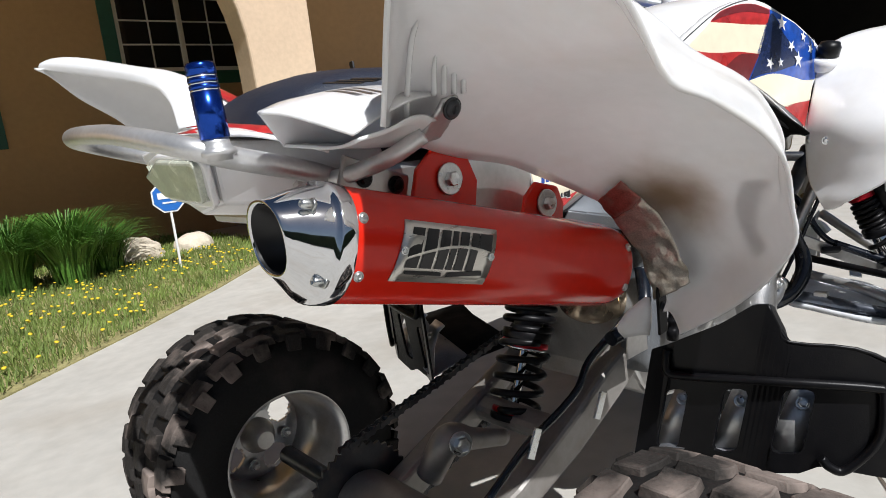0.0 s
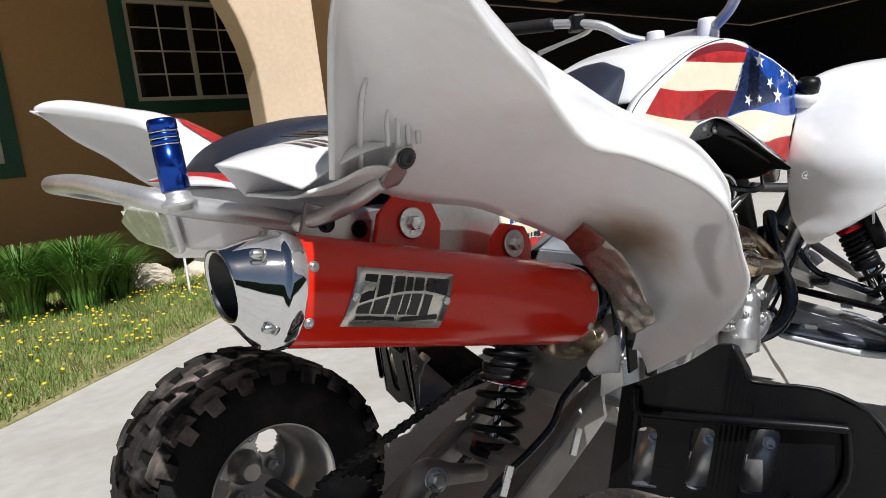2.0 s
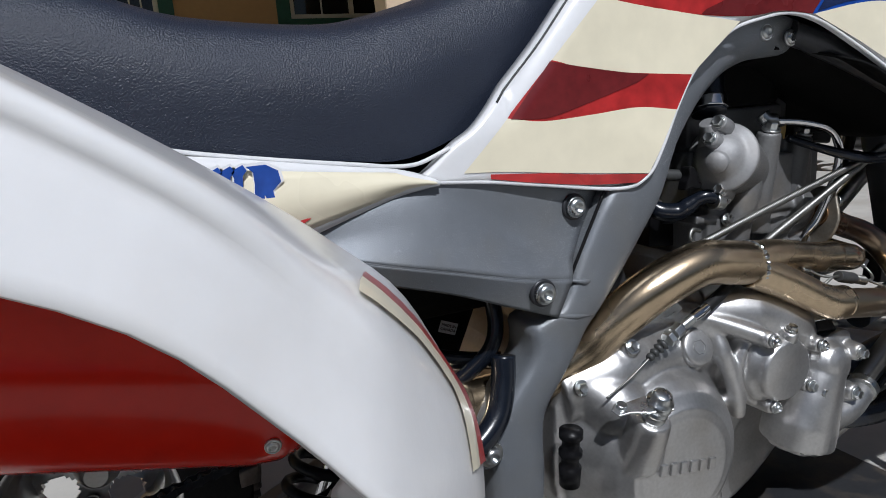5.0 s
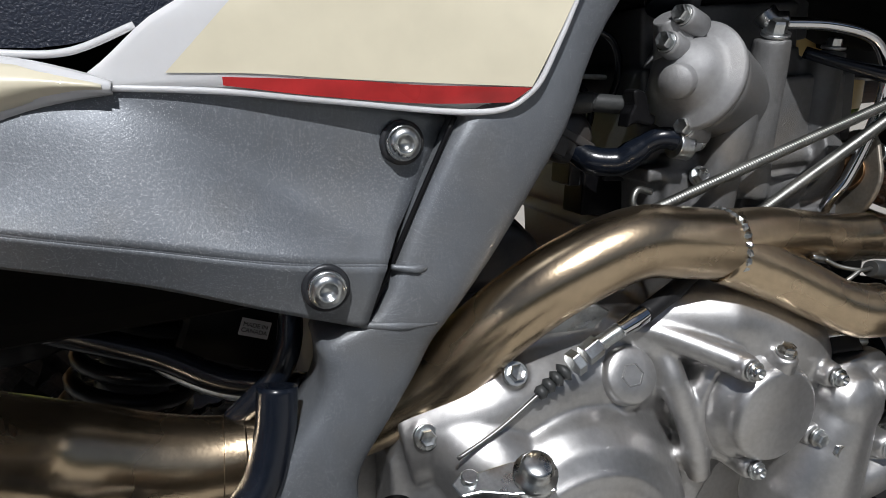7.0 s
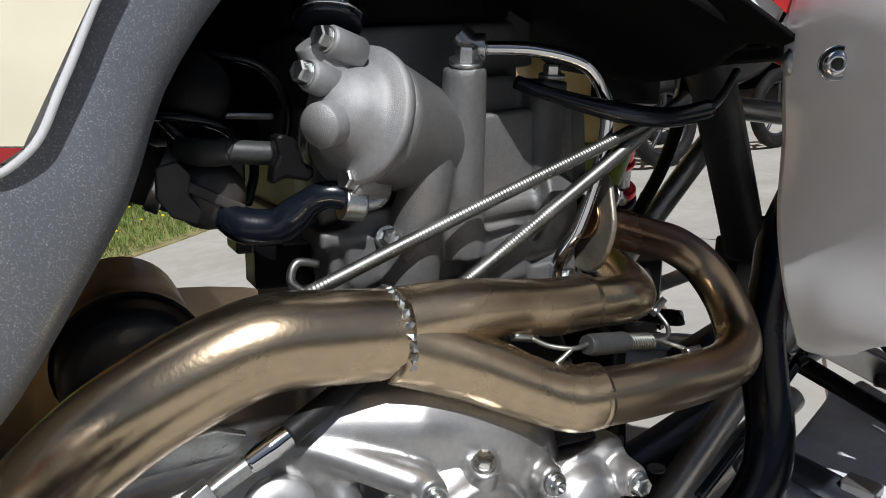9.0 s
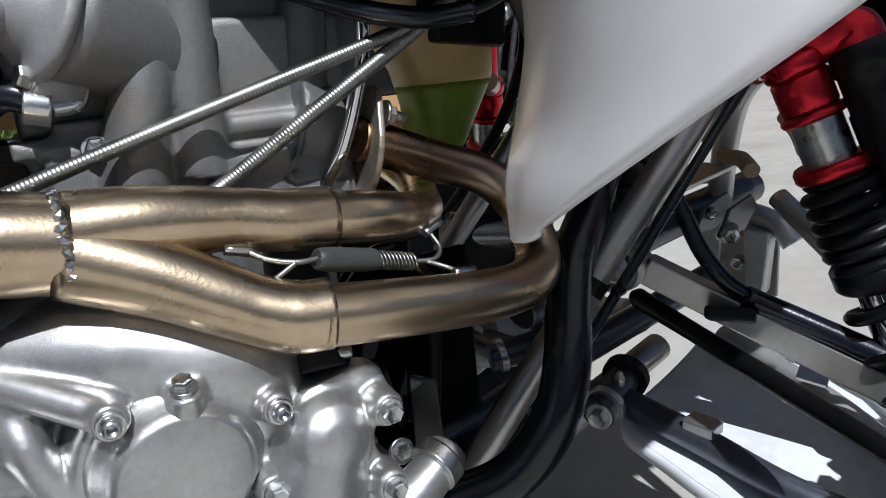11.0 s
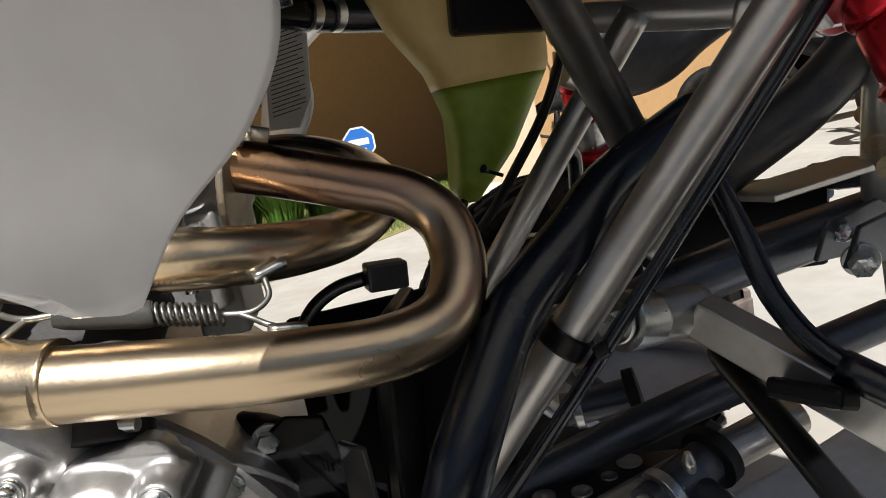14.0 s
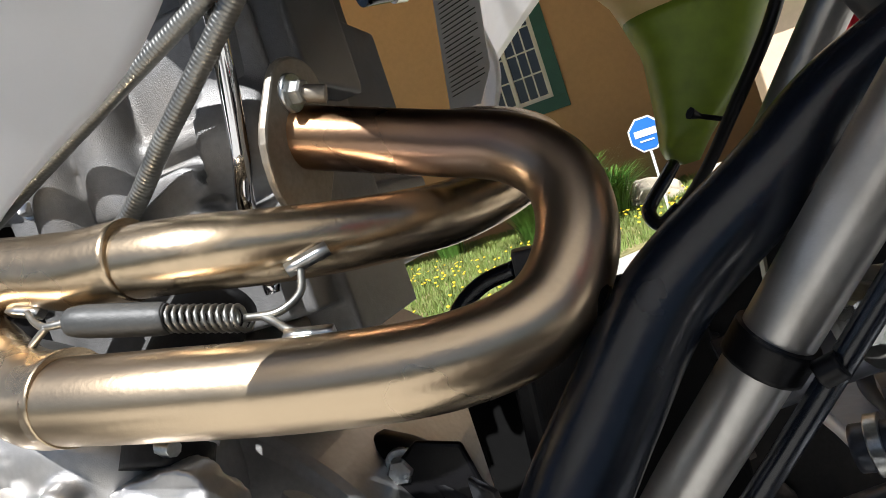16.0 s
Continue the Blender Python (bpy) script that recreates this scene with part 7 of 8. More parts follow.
bolt(HOST, (1.386, .612, .432), (0, -1, .3), .006, .006, "pipe_bolt")


def front_shock(s):
    sh = new("front_shock")
    sh.parent = quad
    sh["label"] = "red and black coil-over shock with reservoir"
    top, low = Vector((1.735, CY - s * (CY - .572), .690)), Vector((1.800, CY - s * (CY - .452), .335))
    d = low - top
    L = d.length
    for a, b, r, m, nm in ((-.06, .10, .0150, RED_ANO, "cap"), (.085, .125, .0235, RED_ANO, "body_clamp"), (.125, .205, .0215, RED_ANO, "body_clamp"), (.205, .225, .0245, RED_ANO, "body_clamp"), (.225, .335, .0200, STEEL, "threaded_body"), (.315, .350, .0295, RED_ANO, "adjuster_ring"), (.350, .366, .0265, BLACK, "spring_seat"), (.60, .98, .0190, CHROME, "shaft"), (.545, .60, .0315, BLACK, "spring_coupler")):
        bm = B()
        if nm == "threaded_body":
            prof = []
            for k in range(49):
                prof.append((a * L + (b - a) * L * k / 48, r - .0009 * (k % 2)))
            lathe(bm, prof, top, d, 32)
        else:
            lathe(bm, [(a * L, r * .93), (a * L + .003, r), (b * L - .003, r), (b * L, r * .93)], top, d, 32)
        part(nm, bm, m, sh)
    part("spring", helix(top + d * .366, top + d * .55, .0265, 5.6, .0056), BLACK, sh, "black coil spring")
    part("spring", helix(top + d * .60, top + d * .97, .0285, 3.8, .0056), BLACK, sh, "black coil spring")
    away = Vector((.022, -s * .040, 0))
    bm = B()
    lathe(bm, [(.06 * L, .017), (.07 * L, .0205), (.12 * L, .0215), (.125 * L, .020), (.20 * L, .020), (.205 * L, .0215), (.40 * L, .0215), (.41 * L, .0195), (.46 * L, .019), (.47 * L, .016)], top + away, d, 32)
    part("reservoir", bm, BLACK, sh, "black reservoir")
    bm = B()
    c = top + away + d * .25
    block(bm, c + Vector((-.015, -s * .021, 0)), (.012, .003, .035), (0, -10, 0))
    part("reservoir_mark", bm, SIGN_WHITE, sh, "white printed mark")
    bm = B()
    tube(bm, [top + d * .03, top + d * .06 + away * .5, top + d * .04 + away, top + d * .08 + away], [.014, .015, .018, .0205], seg=20)
    part("reservoir_bridge", bm, RED_ANO, sh, "red reservoir bridge")
    return sh


front_shock(1)
front_shock(-1)
bolt(HOST, (1.728, .582, .652), (-.3, -1, 0), .0095, .010, "shock_bolt", washer=1.3)
bar("shock_mount", [(1.70, .62, .66), (1.715, .605, .655), (1.727, .588, .652)], .012, FRAME, label="shock mount", seg=14)
UP0, UP1 = Vector((1.640, .636, .487)), Vector((1.66, .70, .49))
bar("arm_pivot", [(1.605, .640, .497), (1.63, .648, .490), (1.68, .665, .482)], [.014, .017, .017], FRAME, label="suspension arm pivot", seg=20)
for c, s, nm in (((1.80, .79, .495), (.15, .03, .080), "steering_mount"), ((1.915, .78, .522), (.09, .04, .022), "mount_plate"), ((1.735, .72, .560), (.03, .03, .04), "brake_tee"), ((1.635, .85, .755), (.09, .03, .11), "radiator_shroud"), ((1.66, .88, .475), (.10, .03, .07), "skid_bracket")):
    bm = B()
    block(bm, c, s, (0, 6, 0))
    part(nm, bm, BLACK if nm != "mount_plate" else BLUE_BLACK, HOST, "dark " + nm.replace("_", " "), bevel=.005)
bar("bushing", [(1.610, .628, .500), (1.618, .632, .498), (1.632, .640, .494)], .0185, STEEL, label="rusty bushing washers", seg=22)
bolt(HOST, (1.606, .626, .501), (-.8, -.5, .2), .009, .010, "pivot_bolt")
bm = B()
a, b = Vector((1.672, .650, .484)), Vector((1.845, .375, .322))
d = (b - a).normalized()
up = d.cross(Vector((0, 0, 1)).cross(d)).normalized()
sd = d.cross(up)
vs = [bm.verts.new(q + up * i * .013 + sd * j * .011) for q in (a, b) for i, j in ((-1, -1), (1, -1), (1, 1), (-1, 1))]
for f in ((0, 1, 2, 3), (7, 6, 5, 4), (0, 4, 5, 1), (1, 5, 6, 2), (2, 6, 7, 3), (3, 7, 4, 0)):
    bm.faces.new([vs[i] for i in f])
part("upper_arm", bm, FRAME, HOST, "grey square-tube upper suspension arm", bevel=.002)
bar("upper_arm_tube", [(1.93, .68, .50), (1.90, .58, .44), (1.86, .42, .35), (1.85, .37, .325)], .012, FRAME, label="round upper suspension arm", seg=18)
bar("brake_hose", [(1.655, .69, .585), (1.672, .675, .592), (1.688, .655, .580), (1.694, .63, .54), (1.698, .605, .495), (1.715, .575, .462), (1.76, .505, .425), (1.82, .41, .375)], .0075, HOSE, label="black brake hose", seg=14)
bar("hose_sleeve", [(1.712, .578, .463), (1.75, .52, .432), (1.80, .44, .39), (1.83, .39, .365)], .0105, HOSE, label="black plastic sleeve", seg=16)
bm = B()
block(bm, (1.694, .578, .451), (.03, .04, .012), (0, 25, 30))
part("hose_clip", bm, BLACK, HOST, "black hose clip", bevel=.003)
bar("tie_rod", [(1.712, .695, .435), (1.707, .684, .433), (1.690, .61, .4255), (1.665, .50, .414), (1.645, .414, .405)], [.009, .0105, .0088, .0088, .0075], BLACK, label="black tie rod", seg=16)
bar("lower_arm", [(1.668, .700, .338), (1.675, .66, .333), (1.680, .59, .326), (1.69, .50, .312), (1.75, .38, .285)], [.015, .0145, .0135, .0135, .0125], BLUE_BLACK, label="dark lower suspension arm", seg=20)
bar("lower_arm_tube", [(1.86, .70, .345), (1.83, .56, .325), (1.78, .40, .29)], .0125, ALU, label="bright lower arm tube", seg=18)
bar("lower_pivot", [(1.630, .676, .338), (1.655, .686, .342), (1.70, .702, .350)], .0165, BLUE_BLACK, label="lower arm pivot tube", seg=20)
bar("pivot_washer", [(1.690, .697, .348), (1.700, .701, .350)], .024, RUBBER, label="black pivot washer", seg=24)
bar("pivot_washer", [(1.640, .679, .340), (1.648, .682, .341)], .021, STEEL, label="steel pivot washer", seg=24)
bolt(HOST, (1.628, .672, .339), (-.9, -.4, 0), .0088, .010, "pivot_bolt")
bar("grease_nipple", [(1.668, .682, .352), (1.667, .681, .362), (1.667, .681, .370)], [.0045, .0055, .0025], STEEL, label="brass grease nipple", seg=10)
bm = B()
block(bm, (1.682, .596, .341), (.022, .03, .012), (0, 0, 8))
part("arm_tab", bm, FRAME, HOST, "welded tab", bevel=.002)
bm = B()
block(bm, (1.784, .553, .372), (.022, .026, .004), (10, -15, 20))
part("arm_tab", bm, ALU, HOST, "bright welded tab with hole", bevel=.001)
bar("head_tube", [(1.715, .705, .555), (1.744, .702, .571), (1.804, .70, .601), (1.852, .70, .637), (1.90, .70, .68)], .020, FRAME_DARK, label="dark cross tube behind the shock mount", seg=16)
for off, m in ((0, RED_PRINT), (.008, ROPE), (.016, RED_PRINT), (.024, BLACK), (.032, ROPE)):
    bar("wire", [(1.66, .71, .745 - off * .3), (1.69, .70, .730 + off * .3), (1.71 + off, .69, .712 - off * .5), (1.725 + off, .69, .724), (1.75, .69 + off, .742), (1.79, .70, .735)], .0026, m, label="loose bundled wire", seg=6)
bm = B()
block(bm, (1.745, .70, .722), (.07, .03, .035), (0, -25, 10))
part("wire_connector", bm, FRAME, HOST, "pale wire connector", bevel=.004)
bm = B()
block(bm, (1.72, .86, .86), (.40, .46, .05), (0, -4, 0))
part("nose_panel", bm, BLACK_SHADE, HOST, "black panel under the nose", bevel=.01)
radiator = new("radiator")
radiator.parent = quad
radiator["label"] = "dusty black radiator behind the nose"
bm = B()
block(bm, (1.592, .735, .815), (.022, .22, .16), (0, 8, 0))
part("core", bm, BLACK_SHADE, radiator, bevel=.003)
for k in range(13):
    bm = B()
    block(bm, (1.580 + .0018 * (k - 6), .735, .815 + .0115 * (k - 6)), (.004, .205, .002), (0, 8, 0))
    part("fin", bm, FRAME_DARK, radiator)
bm = B()
block(bm, (1.70, .72, .775), (.16, .10, .05), (0, 8, 0))
part("fuse_box", bm, BLACK_SHADE, HOST, "black fuse box above the wiring", bevel=.006)

def other_side(names):
    """Mirrors finished parts of this side to the other side of the quad."""
    for ob in [o for o in HOST.children if o.name.split(".")[0] in names]:
        bm = B()
        bm.from_mesh(ob.data)
        for v in bm.verts:
            v.co.y = 2 * CY - v.co.y
        twin = part(ob.name.split(".")[0], bm, ob.data.materials[0], HOST)
        twin["label"] = ob["label"] if "label" in ob else "dark suspension part"


other_side({"arm_pivot", "bushing", "upper_arm", "upper_arm_tube", "brake_hose", "hose_sleeve", "tie_rod", "lower_arm", "lower_arm_tube", "lower_pivot", "pivot_washer", "shock_mount", "arm_tab"})
for s in (1, -1):
    y0 = CY + s * .395
    bm = B()
    lathe(bm, [(-.002, .055), (-.002, .085), (.002, .085), (.002, .055)], (AXLE_F, y0, .266), (0, s, 0), 40)
    disc = part("brake_disc", bm, STEEL, quad, "drilled steel brake disc")
    for k in range(10):
        w = 2 * math.pi * k / 10
        bm = B()
        lathe(bm, [(0, .007), (.0008, .007)], (AXLE_F + .072 * math.cos(w), y0 - s * .0025, .266 + .072 * math.sin(w)), (0, -s, 0), 12)
        part("drilled_hole", bm, BLACK_PRINT, disc)
    bm = B()
    lathe(bm, [(-.06, .022), (-.03, .03), (-.005, .045), (.02, .052), (.06, .05)], (AXLE_F, y0, .266), (0, s, 0), 28)
    part("wheel_hub", bm, SWING, HOST, "dusty wheel hub")
    bm = B()
    block(bm, (AXLE_F + .075, y0 - s * .006, .33), (.05, .045, .07), (0, 25, 0))
    part("brake_caliper", bm, FRAME_DARK, HOST, "dark brake caliper", bevel=.008)

# arm guards, perforated aluminium
for s in (1, -1):
    bm = B()
    rows = []
    for x0, y0, z0, x1, y1, z1 in ((1.690, .690, .318, 1.845, .728, .326), (1.648, .655, .314, 1.878, .70, .323), (1.640, .60, .310, 1.885, .63, .319), (1.636, .54, .304, 1.880, .56, .312), (1.642, .47, .296, 1.84, .49, .301), (1.68, .40, .288, 1.79, .42, .291)):
        r = [(x0 - .004, y0, z0 + .014), (x0, y0, z0), ((x0 * 2 + x1) / 3, (y0 * 2 + y1) / 3, (z0 * 2 + z1) / 3 - .004), ((x0 + x1 * 2) / 3, (y0 + y1 * 2) / 3, (z0 + z1 * 2) / 3 - .004), (x1, y1, z1), (x1 + .004, y1, z1 + .014)]
        rows.append(r if s == 1 else [mirror_y(q) for q in r])
    sheet(bm, fine_rows(rows, 3, 4))
    part("arm_guard", bm, GUARD, HOST, "scuffed aluminium arm guard", thick=.003)
bar("front_bumper", [(1.80, .62, .66), (1.83, .64, .655), (1.85, .68, .62), (1.86, .70, .57), (1.865, .71, .51)], .0135, ALU, label="silver bumper tube", seg=18)
bar("front_bumper", [(1.70, .84, .70), (1.80, .76, .675), (1.90, .68, .66), (1.98, .62, .655)], .013, ALU, label="silver bumper tube", seg=18)
bar("tow_rope", [(1.80, .63, .555), (1.82, .655, .562), (1.845, .69, .560), (1.88, .72, .565), (1.90, .76, .575)], .008, ROPE, label="frayed tan rope", seg=12)
bar("tow_rope", [(1.84, .60, .57), (1.86, .62, .585), (1.87, .64, .60)], .009, ROPE, label="frayed tan rope", seg=12)
bm = B()
block(bm, (1.80, .70, .545), (.14, .05, .005), (0, 0, 15))
part("bumper_plate", bm, FRAME, HOST, "drilled bumper plate", bevel=.001)

# front bracket, clevis and nuts ahead of the upper rail
for y in (.775, .712):
    bm = B()
    prism(bm, [(-.012, -.045), (.010, -.050), (.016, .030), (-.016, .034)], (1.955, y, .425), (.25, -.97, 0), (0, 0, 1), .026)
    part("bracket_post", bm, ALU, HOST, "bare metal bracket post", bevel=.003)
bm = B()
tube(bm, [(1.948, .800, .448), (1.950, .778, .466), (1.952, .735, .472), (1.954, .695, .462), (1.956, .675, .440)], .013, seg=16)
part("bracket_arch", bm, ALU, HOST, "bare metal bracket arch")
bm = B()
block(bm, (1.975, .742, .415), (.006, .090, .100), (0, 0, -12))
part("bracket_web", bm, FRAME, HOST, "dusty grey bracket web", bevel=.002)
bolt(HOST, (1.967, .752, .400), (-1, -.35, .1), .008, .012, "bracket_bolt", washer=1.4)
bar("tow_rope", [(1.945, .765, .452), (1.95, .745, .445), (1.952, .725, .448), (1.955, .70, .445)], .007, ROPE, label="frayed tan rope", seg=10)
for off in (-.014, .014):
    bm = B()
    prism(bm, [(-.034, -.010), (.030, -.020), (.044, .006), (.020, .024), (-.028, .020)], (1.815, .672 + off, .500), (1, .18, .05), (0, -.3, 1), .004)
    part("clevis_plate", bm, BLUE_BLACK, HOST, "dark clevis plate on the rail", bevel=.001)
bolt(HOST, (1.792, .650, .493), (-.55, -.8, -.15), .0085, .014, "clevis_bolt", washer=1.4)
bolt(HOST, (1.803, .678, .506), (-.5, -.8, .3), .006, .006, "rail_bolt", washer=1.3)

# coolant bottle
HOST = quad
bottle = new("coolant_bottle")
bottle.parent = quad
bottle["label"] = "yellowed coolant bottle half full of green coolant"
LEFT = [(.556, 1.578), (.566, 1.566), (.600, 1.570), (.639, 1.573), (.681, 1.562), (.722, 1.535), (.753, 1.523), (.80, 1.505)]
RIGHT = [(.556, 1.590), (.575, 1.605), (.599, 1.630), (.668, 1.676), (.72, 1.682), (.76, 1.66), (.80, 1.60)]
for lo, hi, m, nm in ((.557, .664, COOLANT, "coolant"), (.664, .80, TANK_PLASTIC, "bottle_wall")):
    bm = B()
    rows = []
    for z in np.linspace(lo, hi, 16):
        a = float(np.interp(z, [q[0] for q in LEFT], [q[1] for q in LEFT]))
        b = float(np.interp(z, [q[0] for q in RIGHT], [q[1] for q in RIGHT]))
        c, hw = (a + b) / 2, (b - a) / 2
        dy = .035 * min(1, .3 + (z - .557) / .03)
        rows.append([(c + hw * math.copysign(abs(math.cos(t)) ** .6, math.cos(t)), .885 + dy * math.copysign(abs(math.sin(t)) ** .6, math.sin(t)), z) for t in (2 * math.pi * k / 32 for k in range(32))])
    sheet(bm, rows, close=True)
    bm.faces.new([v for v in bm.verts][:32]), bm.faces.new([v for v in bm.verts][-32:])
    part(nm, bm, m, bottle)
# hanging warning tag with lines of fine print
tag = new("warning_tag")
tag.parent = quad
tag["label"] = "white warning tag with fine black print"
TX, TY = Vector((.97, -.2, .12)).normalized(), Vector((.16, .02, 1)).normalized()
bm = B()
prism(bm, [(-.022, .055), (.024, .055), (.024, -.028), (.010, -.052), (-.022, -.046)], (1.437, .955, .708), TX, TY, .0012)
part("tag_sheet", bm, SIGN_WHITE, tag)
for k in range(20):
    bm = B()
    prism(bm, [(-.017, -.0004), (.019 - .006 * (k % 3 == 1), -.0004), (.019 - .006 * (k % 3 == 1), .0004), (-.017, .0004)], Vector((1.437, .955, .708)) + TY * (.048 - .0043 * k) + TX.cross(TY) * (-.0012 if TX.cross(TY).y > 0 else .0016), TX, TY, .0006)
    part("print_line", bm, BLACK_PRINT, tag)

# ---- handlebar ----
assembly("handlebar_assembly", "silver handlebar with black grips")
bar("handlebar", [(1.32, .36, 1.162), (1.37, .48, 1.150), (1.41, .585, 1.125), (1.44, .64, 1.085), (1.47, .70, 1.062), (1.475, .765, 1.062), (1.47, .83, 1.062), (1.44, .89, 1.085), (1.41, .945, 1.125), (1.37, 1.05, 1.150), (1.32, 1.17, 1.162)], .0115, ALU, label="silver handlebar", seg=18)
for s in (1, -1):
    def m(p):
        return p if s == 1 else mirror_y(p)
    bar("grip", [m((1.318, .355, 1.162)), m((1.345, .42, 1.156)), m((1.370, .48, 1.150))], .0165, RUBBER, label="black rubber grip", seg=18)
    bar("lever", [m((1.435, .545, 1.130)), m((1.475, .49, 1.128)), m((1.465, .42, 1.117)), m((1.451, .35, 1.105))], [.007, .006, .005, .007], ALU, label="polished lever", seg=10)
    bm = B()
    block(bm, m((1.395, .53, 1.142)), (.035, .045, .04), (0, 0, 30 * s))
    part("switch_pod", bm, BLACK, HOST, "black switch pod", bevel=.006)
    bm = B()
    tube(bm, [m((1.46, .70, 1.03)), m((1.465, .70, 1.055)), m((1.468, .70, 1.085))], [.024, .024, .02], seg=16)
    part("bar_clamp", bm, WHITE, HOST, "white bar clamp cover")
bm = B()
lathe(bm, [(-.02, .030), (0, .030), (.006, .026), (.008, .0005)], (1.53, .530, .892), (-.2, -.25, 1), 30)
part("vent_collar", bm, WHITE, HOST, "white collar")
bm = B()
lathe(bm, [(0, .020), (.018, .022), (.028, .018), (.032, .0005)], (1.527, .522, .898), (-.2, -.25, 1), 26)
part("vent_cap", bm, BLACK, HOST, "black round cap")
bolt(HOST, (1.452, .531, .734), (-.6, -1, .1), .0095, .006, "fender_screw", kind="round", washer=1.0)
# black knee guard with two screws
bar("knee_guard", [(1.285, .606, .850), (1.32, .600, .838), (1.37, .590, .815), (1.42, .575, .785), (1.455, .560, .755)], [.012, .014, .013, .012, .008], FRAME_DARK, label="dark grey plastic lip round the engine bay", seg=12)
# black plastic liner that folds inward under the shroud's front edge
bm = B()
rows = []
# the outer flap is added, to keep the sun off the header pipe
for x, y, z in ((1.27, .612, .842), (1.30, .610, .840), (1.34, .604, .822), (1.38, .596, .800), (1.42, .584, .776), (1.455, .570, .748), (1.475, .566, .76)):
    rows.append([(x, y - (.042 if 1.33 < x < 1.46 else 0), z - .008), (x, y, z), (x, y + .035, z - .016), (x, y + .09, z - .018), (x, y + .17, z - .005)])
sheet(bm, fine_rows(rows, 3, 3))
part("shroud_liner", bm, BLACK_SHADE, HOST, "black plastic liner under the shroud, with an added shading flap", thick=.003)
for at in ((1.252, .606, .851), (1.281, .601, .844)):
    bolt(HOST, at, CRANK, .007, .004, "lip_screw", kind="round", washer=1.2)

# ---- beside the house ----
rnd = random.Random(11)


def blades(bm, spots, h0, h1, w):
    for x, y, z in spots:
        t, h = rnd.uniform(0, 6.28), rnd.uniform(h0, h1)
        d = Vector((math.cos(t), math.sin(t), 0))
        p, s, l = Vector((x, y, z)), Vector((-d.y, d.x, 0)) * w, d * h * rnd.uniform(.1, .6)
        a, b, c, e = bm.verts.new(p - s), bm.verts.new(p + s), bm.verts.new(p + l * .4 + s * .8 + Vector((0, 0, h * .65))), bm.verts.new(p + l + Vector((0, 0, h)))
        bm.faces.new((a, b, c))
        bm.faces.new((a, c, e))


def in_lawn(x, y):
    xs, ys = [p[0] for p in LAWN[:8]], [p[1] for p in LAWN[:8]]
    return x < 2.68 and y < 7.8 and y > float(np.interp(x, xs, ys)) + rnd.uniform(-.02, .05)


spots = []
while len(spots) < 62000:
    x, y = rnd.uniform(-3.2, 2.7), 2.6 + 5.2 * rnd.random() ** 1.5
    if in_lawn(x, y):
        spots.append((x, y, .022))
bm = B()
blades(bm, spots, .02, .065, .0035)
tagged(part("lawn_grass", bm, GRASS, None, "short patchy grass with dry straw"), category="grass", kind="stuff")
bm = B()
k = 0
while k < 620:
    x, y = rnd.uniform(-2.6, 2.2), rnd.uniform(2.9, 6.2)
    if in_lawn(x, y) and noise.noise((x * 1.1, y * 1.1, 0)) > -.15:
        lathe(bm, [(0, .009), (.005, .011), (.007, .003)], (x, y, .07 + rnd.uniform(0, .03)), (rnd.uniform(-.4, .4), rnd.uniform(-.6, 0), 1), 7)
        k += 1
tagged(part("lawn_flowers", bm, FLOWER, None, "small yellow flowers scattered in the lawn"), category="flowers", kind="stuff")


def strappy_plant(x, y, n, h, spread):
    bm = B()
    for k in range(n):
        t, r = rnd.uniform(0, 6.28), rnd.uniform(0, .12)
        d = Vector((math.cos(t), math.sin(t), 0))
        p = Vector((x, y, .0)) + d * r
        hh, sp = h * rnd.uniform(.6, 1.0), spread * rnd.uniform(.3, 1.0)
        s = Vector((-d.y, d.x, 0)) * .0065
        prev = None
        for i in range(5):
            f = i / 4
            c = p + d * sp * f ** 1.6 + Vector((0, 0, hh * math.sin(f * 2.0) / math.sin(1.57) if f < .8 else hh * math.sin(1.6) - hh * .1 * (f - .8)))
            w = s * (1 - f * .85)
            row = (bm.verts.new(c - w), bm.verts.new(c + w))
            if prev:
                bm.faces.new((prev[0], prev[1], row[1], row[0]))
            prev = row
    return tagged(part("strappy_plant", bm, LEAF, None, "green clump of long strappy leaves by the wall"), category="plant")


strappy_plant(.98, 5.55, 900, .60, .55)
strappy_plant(.62, 5.75, 800, .60, .55)
strappy_plant(1.28, 5.85, 520, .46, .5)
strappy_plant(-.4, 6.6, 260, .5, .5)
for x, y, r in ((1.55, 6.25, .24), (2.15, 6.3, .16), (2.45, 4.72, .14)):
    bm = B()
    bmesh.ops.create_icosphere(bm, subdivisions=4, radius=r)
    for v in bm.verts:
        k = 1 + .22 * noise.noise(v.co * 5 + Vector((x, y, 0))) + .1 * noise.noise(v.co * 14)
        v.co = Vector((v.co.x * k * 1.2, v.co.y * k, max(v.co.z * k * .78, -.04)))
    bmesh.ops.translate(bm, verts=bm.verts, vec=(x, y, .06))
    tagged(part("rock", bm, ROCK, None, "pale rounded garden rock on the lawn edge"), category="rock", group="garden rocks")

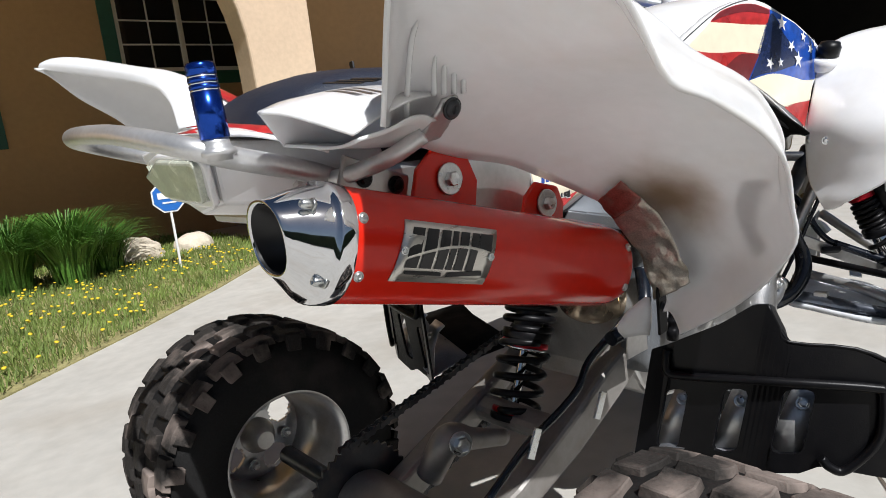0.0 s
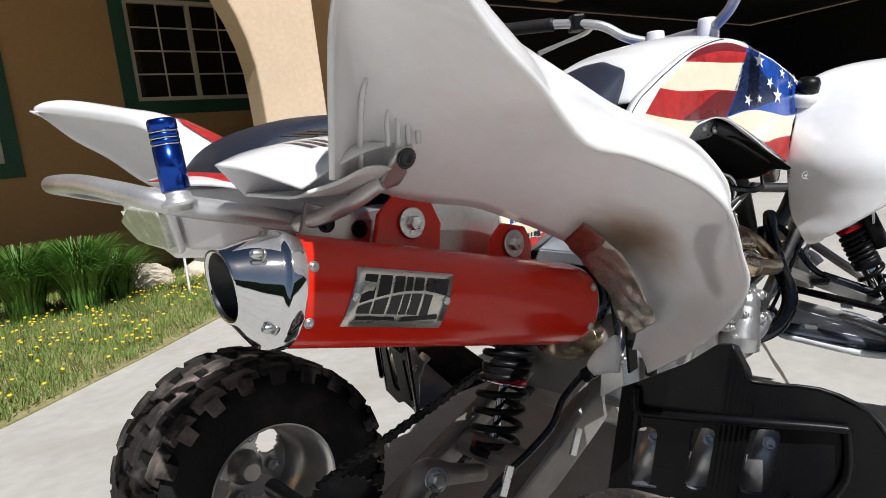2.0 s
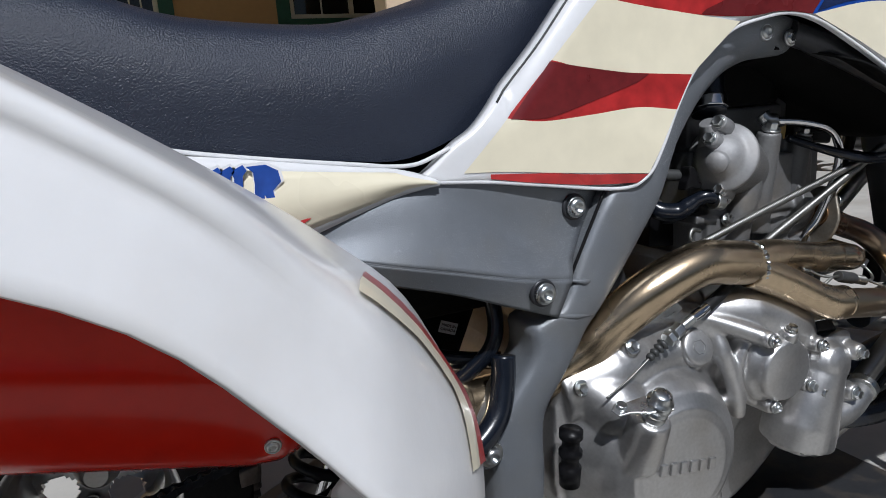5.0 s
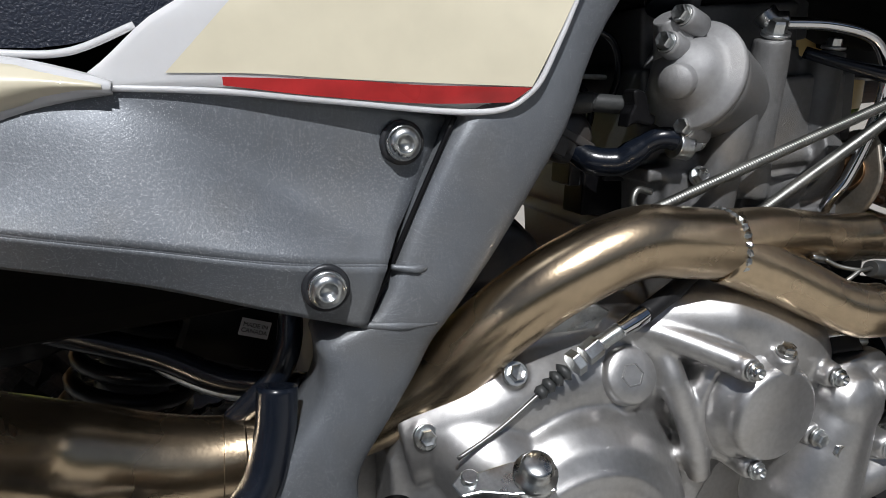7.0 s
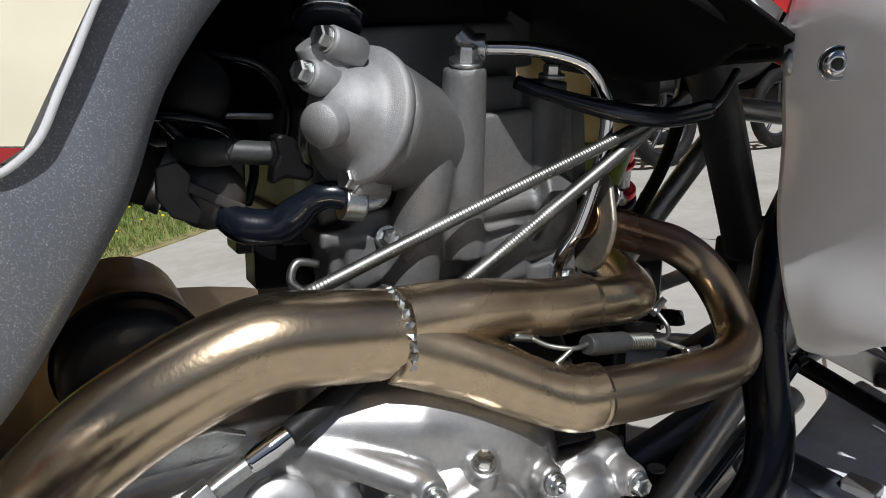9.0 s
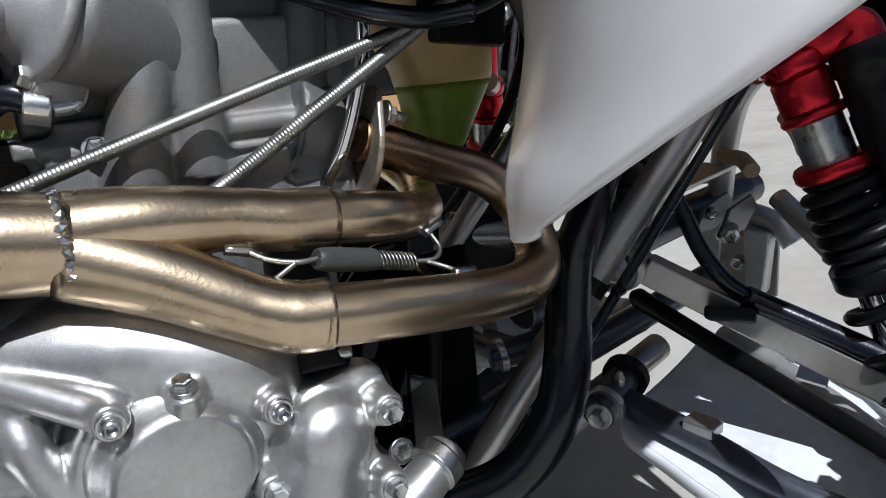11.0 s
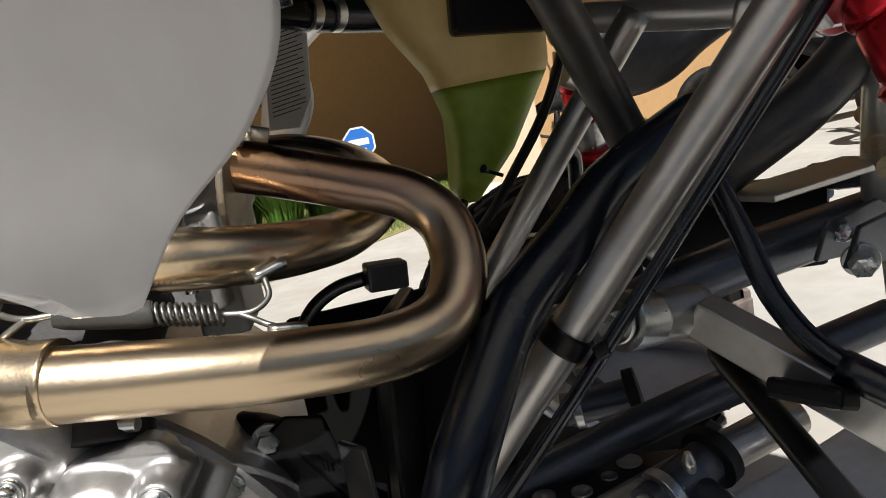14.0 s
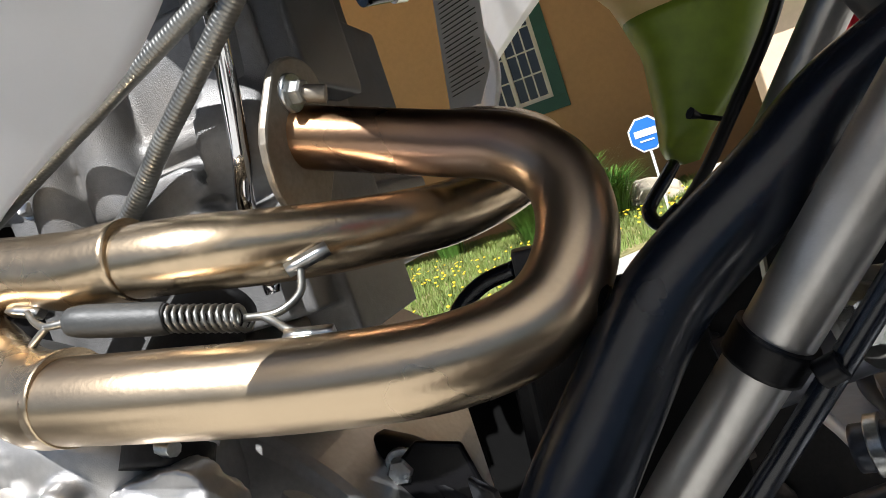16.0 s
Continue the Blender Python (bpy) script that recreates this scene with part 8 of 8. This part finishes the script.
# yard sign
sign = thing("yard_sign", "blue octagonal yard sign with white border on a thin post", "sign")
bm = B()
oct8 = [(.13 * math.cos(math.pi / 8 + k * math.pi / 4), .13 * math.sin(math.pi / 8 + k * math.pi / 4)) for k in range(8)]
prism(bm, oct8, (1.66, 5.20, .60), (.95, -.30, 0), (0, 0, 1), .006)
part("sign_face", bm, SIGN_WHITE, sign, "white sign edge")
bm = B()
prism(bm, [(a * .90, b * .90) for a, b in oct8], (1.658, 5.194, .60), (.95, -.30, 0), (0, 0, 1), .003)
part("sign_field", bm, SIGN_BLUE, sign, "blue sign field")
bm = B()
prism(bm, [(-.078, -.024), (.078, -.024), (.078, .024), (-.078, .024)], (1.657, 5.190, .61), (.95, -.30, 0), (0, 0, 1), .002)
part("sign_bar", bm, SIGN_WHITE, sign, "plain white bar")
bm = B()
prism(bm, [(-.05, -.006), (.05, -.006), (.05, .006), (-.05, .006)], (1.657, 5.190, .555), (.95, -.30, 0), (0, 0, 1), .002)
part("sign_bar", bm, SIGN_WHITE, sign, "plain white bar")
bm = B()
tube(bm, [(1.66, 5.205, -.02), (1.66, 5.205, .25), (1.66, 5.205, .52)], .010, seg=10)
part("post", bm, SIGN_WHITE, sign, "thin white post")


# ---- a motorcycle parked in the porch shade ----
moto = thing("motorcycle", "dark road motorcycle parked upright on the concrete drive", "motorcycle", group="parked motorcycles")
MY = 5.28
for x, r in ((3.22, .33), (4.55, .33)):
    bm = B()
    path = [(x + (r - .05) * math.cos(2 * math.pi * k / 36), MY, r + (r - .05) * math.sin(2 * math.pi * k / 36)) for k in range(37)]
    tube(bm, path, .05, seg=12, raw=True, caps=False)
    part("tyre", bm, TYRE, moto, "black road tyre")
    bm = B()
    tube(bm, [(x + (r - .105) * math.cos(2 * math.pi * k / 36), MY, r + (r - .105) * math.sin(2 * math.pi * k / 36)) for k in range(37)], .016, seg=8, raw=True, caps=False)
    part("rim", bm, FRAME_DARK, moto, "dark wheel rim")
    for k in range(5):
        t = 2 * math.pi * k / 5 + .3
        bm = B()
        tube(bm, [(x, MY, r), (x + .12 * math.cos(t), MY, r + .12 * math.sin(t)), (x + .22 * math.cos(t), MY, r + .22 * math.sin(t))], .014, seg=6)
        part("spoke", bm, FRAME_DARK, moto)
    bm = B()
    lathe(bm, [(-.05, .05), (.05, .05)], (x, MY, r), (0, 1, 0), 16)
    part("hub", bm, STEEL, moto)
bm = B()
rows = []
for x, z0, z1, w in ((3.42, .75, .98, .10), (3.55, .62, 1.16, .16), (3.75, .55, 1.22, .18), (4.0, .55, 1.14, .16), (4.25, .62, 1.02, .14), (4.5, .78, 1.04, .12), (4.8, .92, 1.08, .08)):
    rows.append([(x, MY + w * math.cos(2 * math.pi * k / 16), (z0 + z1) / 2 + (z1 - z0) / 2 * math.sin(2 * math.pi * k / 16)) for k in range(16)])
sheet(bm, fine_rows([r + [r[0]] for r in rows], 1, 4))
part("body", bm, BLACK, moto, "black tank, engine and seat")
for s in (-1, 1):
    bm = B()
    tube(bm, [(3.22, MY + s * .09, .33), (3.32, MY + s * .09, .8), (3.42, MY + s * .09, 1.2)], .025, seg=10)
    part("fork", bm, FRAME_DARK, moto, "dark fork leg")
    bm = B()
    tube(bm, [(3.40, MY, 1.24), (3.38, MY + s * .15, 1.30), (3.46, MY + s * .38, 1.34)], .016, seg=10)
    part("handlebar", bm, BLACK, moto)
    bm = B()
    tube(bm, [(3.40, MY + s * .24, 1.31), (3.36, MY + s * .26, 1.42), (3.36, MY + s * .28, 1.50)], .008, seg=8)
    part("mirror_stalk", bm, BLACK, moto)
    bm = B()
    prism(bm, [(-.05, -.03), (.04, -.035), (.06, .02), (.03, .04), (-.04, .035)], (3.36, MY + s * .28, 1.52), (.3, 1, 0), (0, 0, 1), .02)
    part("mirror", bm, FRAME_DARK, moto, "dark mirror", bevel=.006)
bm = B()
lathe(bm, [(0, .09), (.08, .085), (.10, .05), (.11, .001)], (3.36, MY, 1.12), (-1, 0, 0), 20)
part("headlamp", bm, STEEL, moto)
copy_thing(moto, pose(1.55, -.35, 0, 0, 0, 0))
copy_thing(moto, pose(1.7, -1.45, 0, 0, 0, 0))
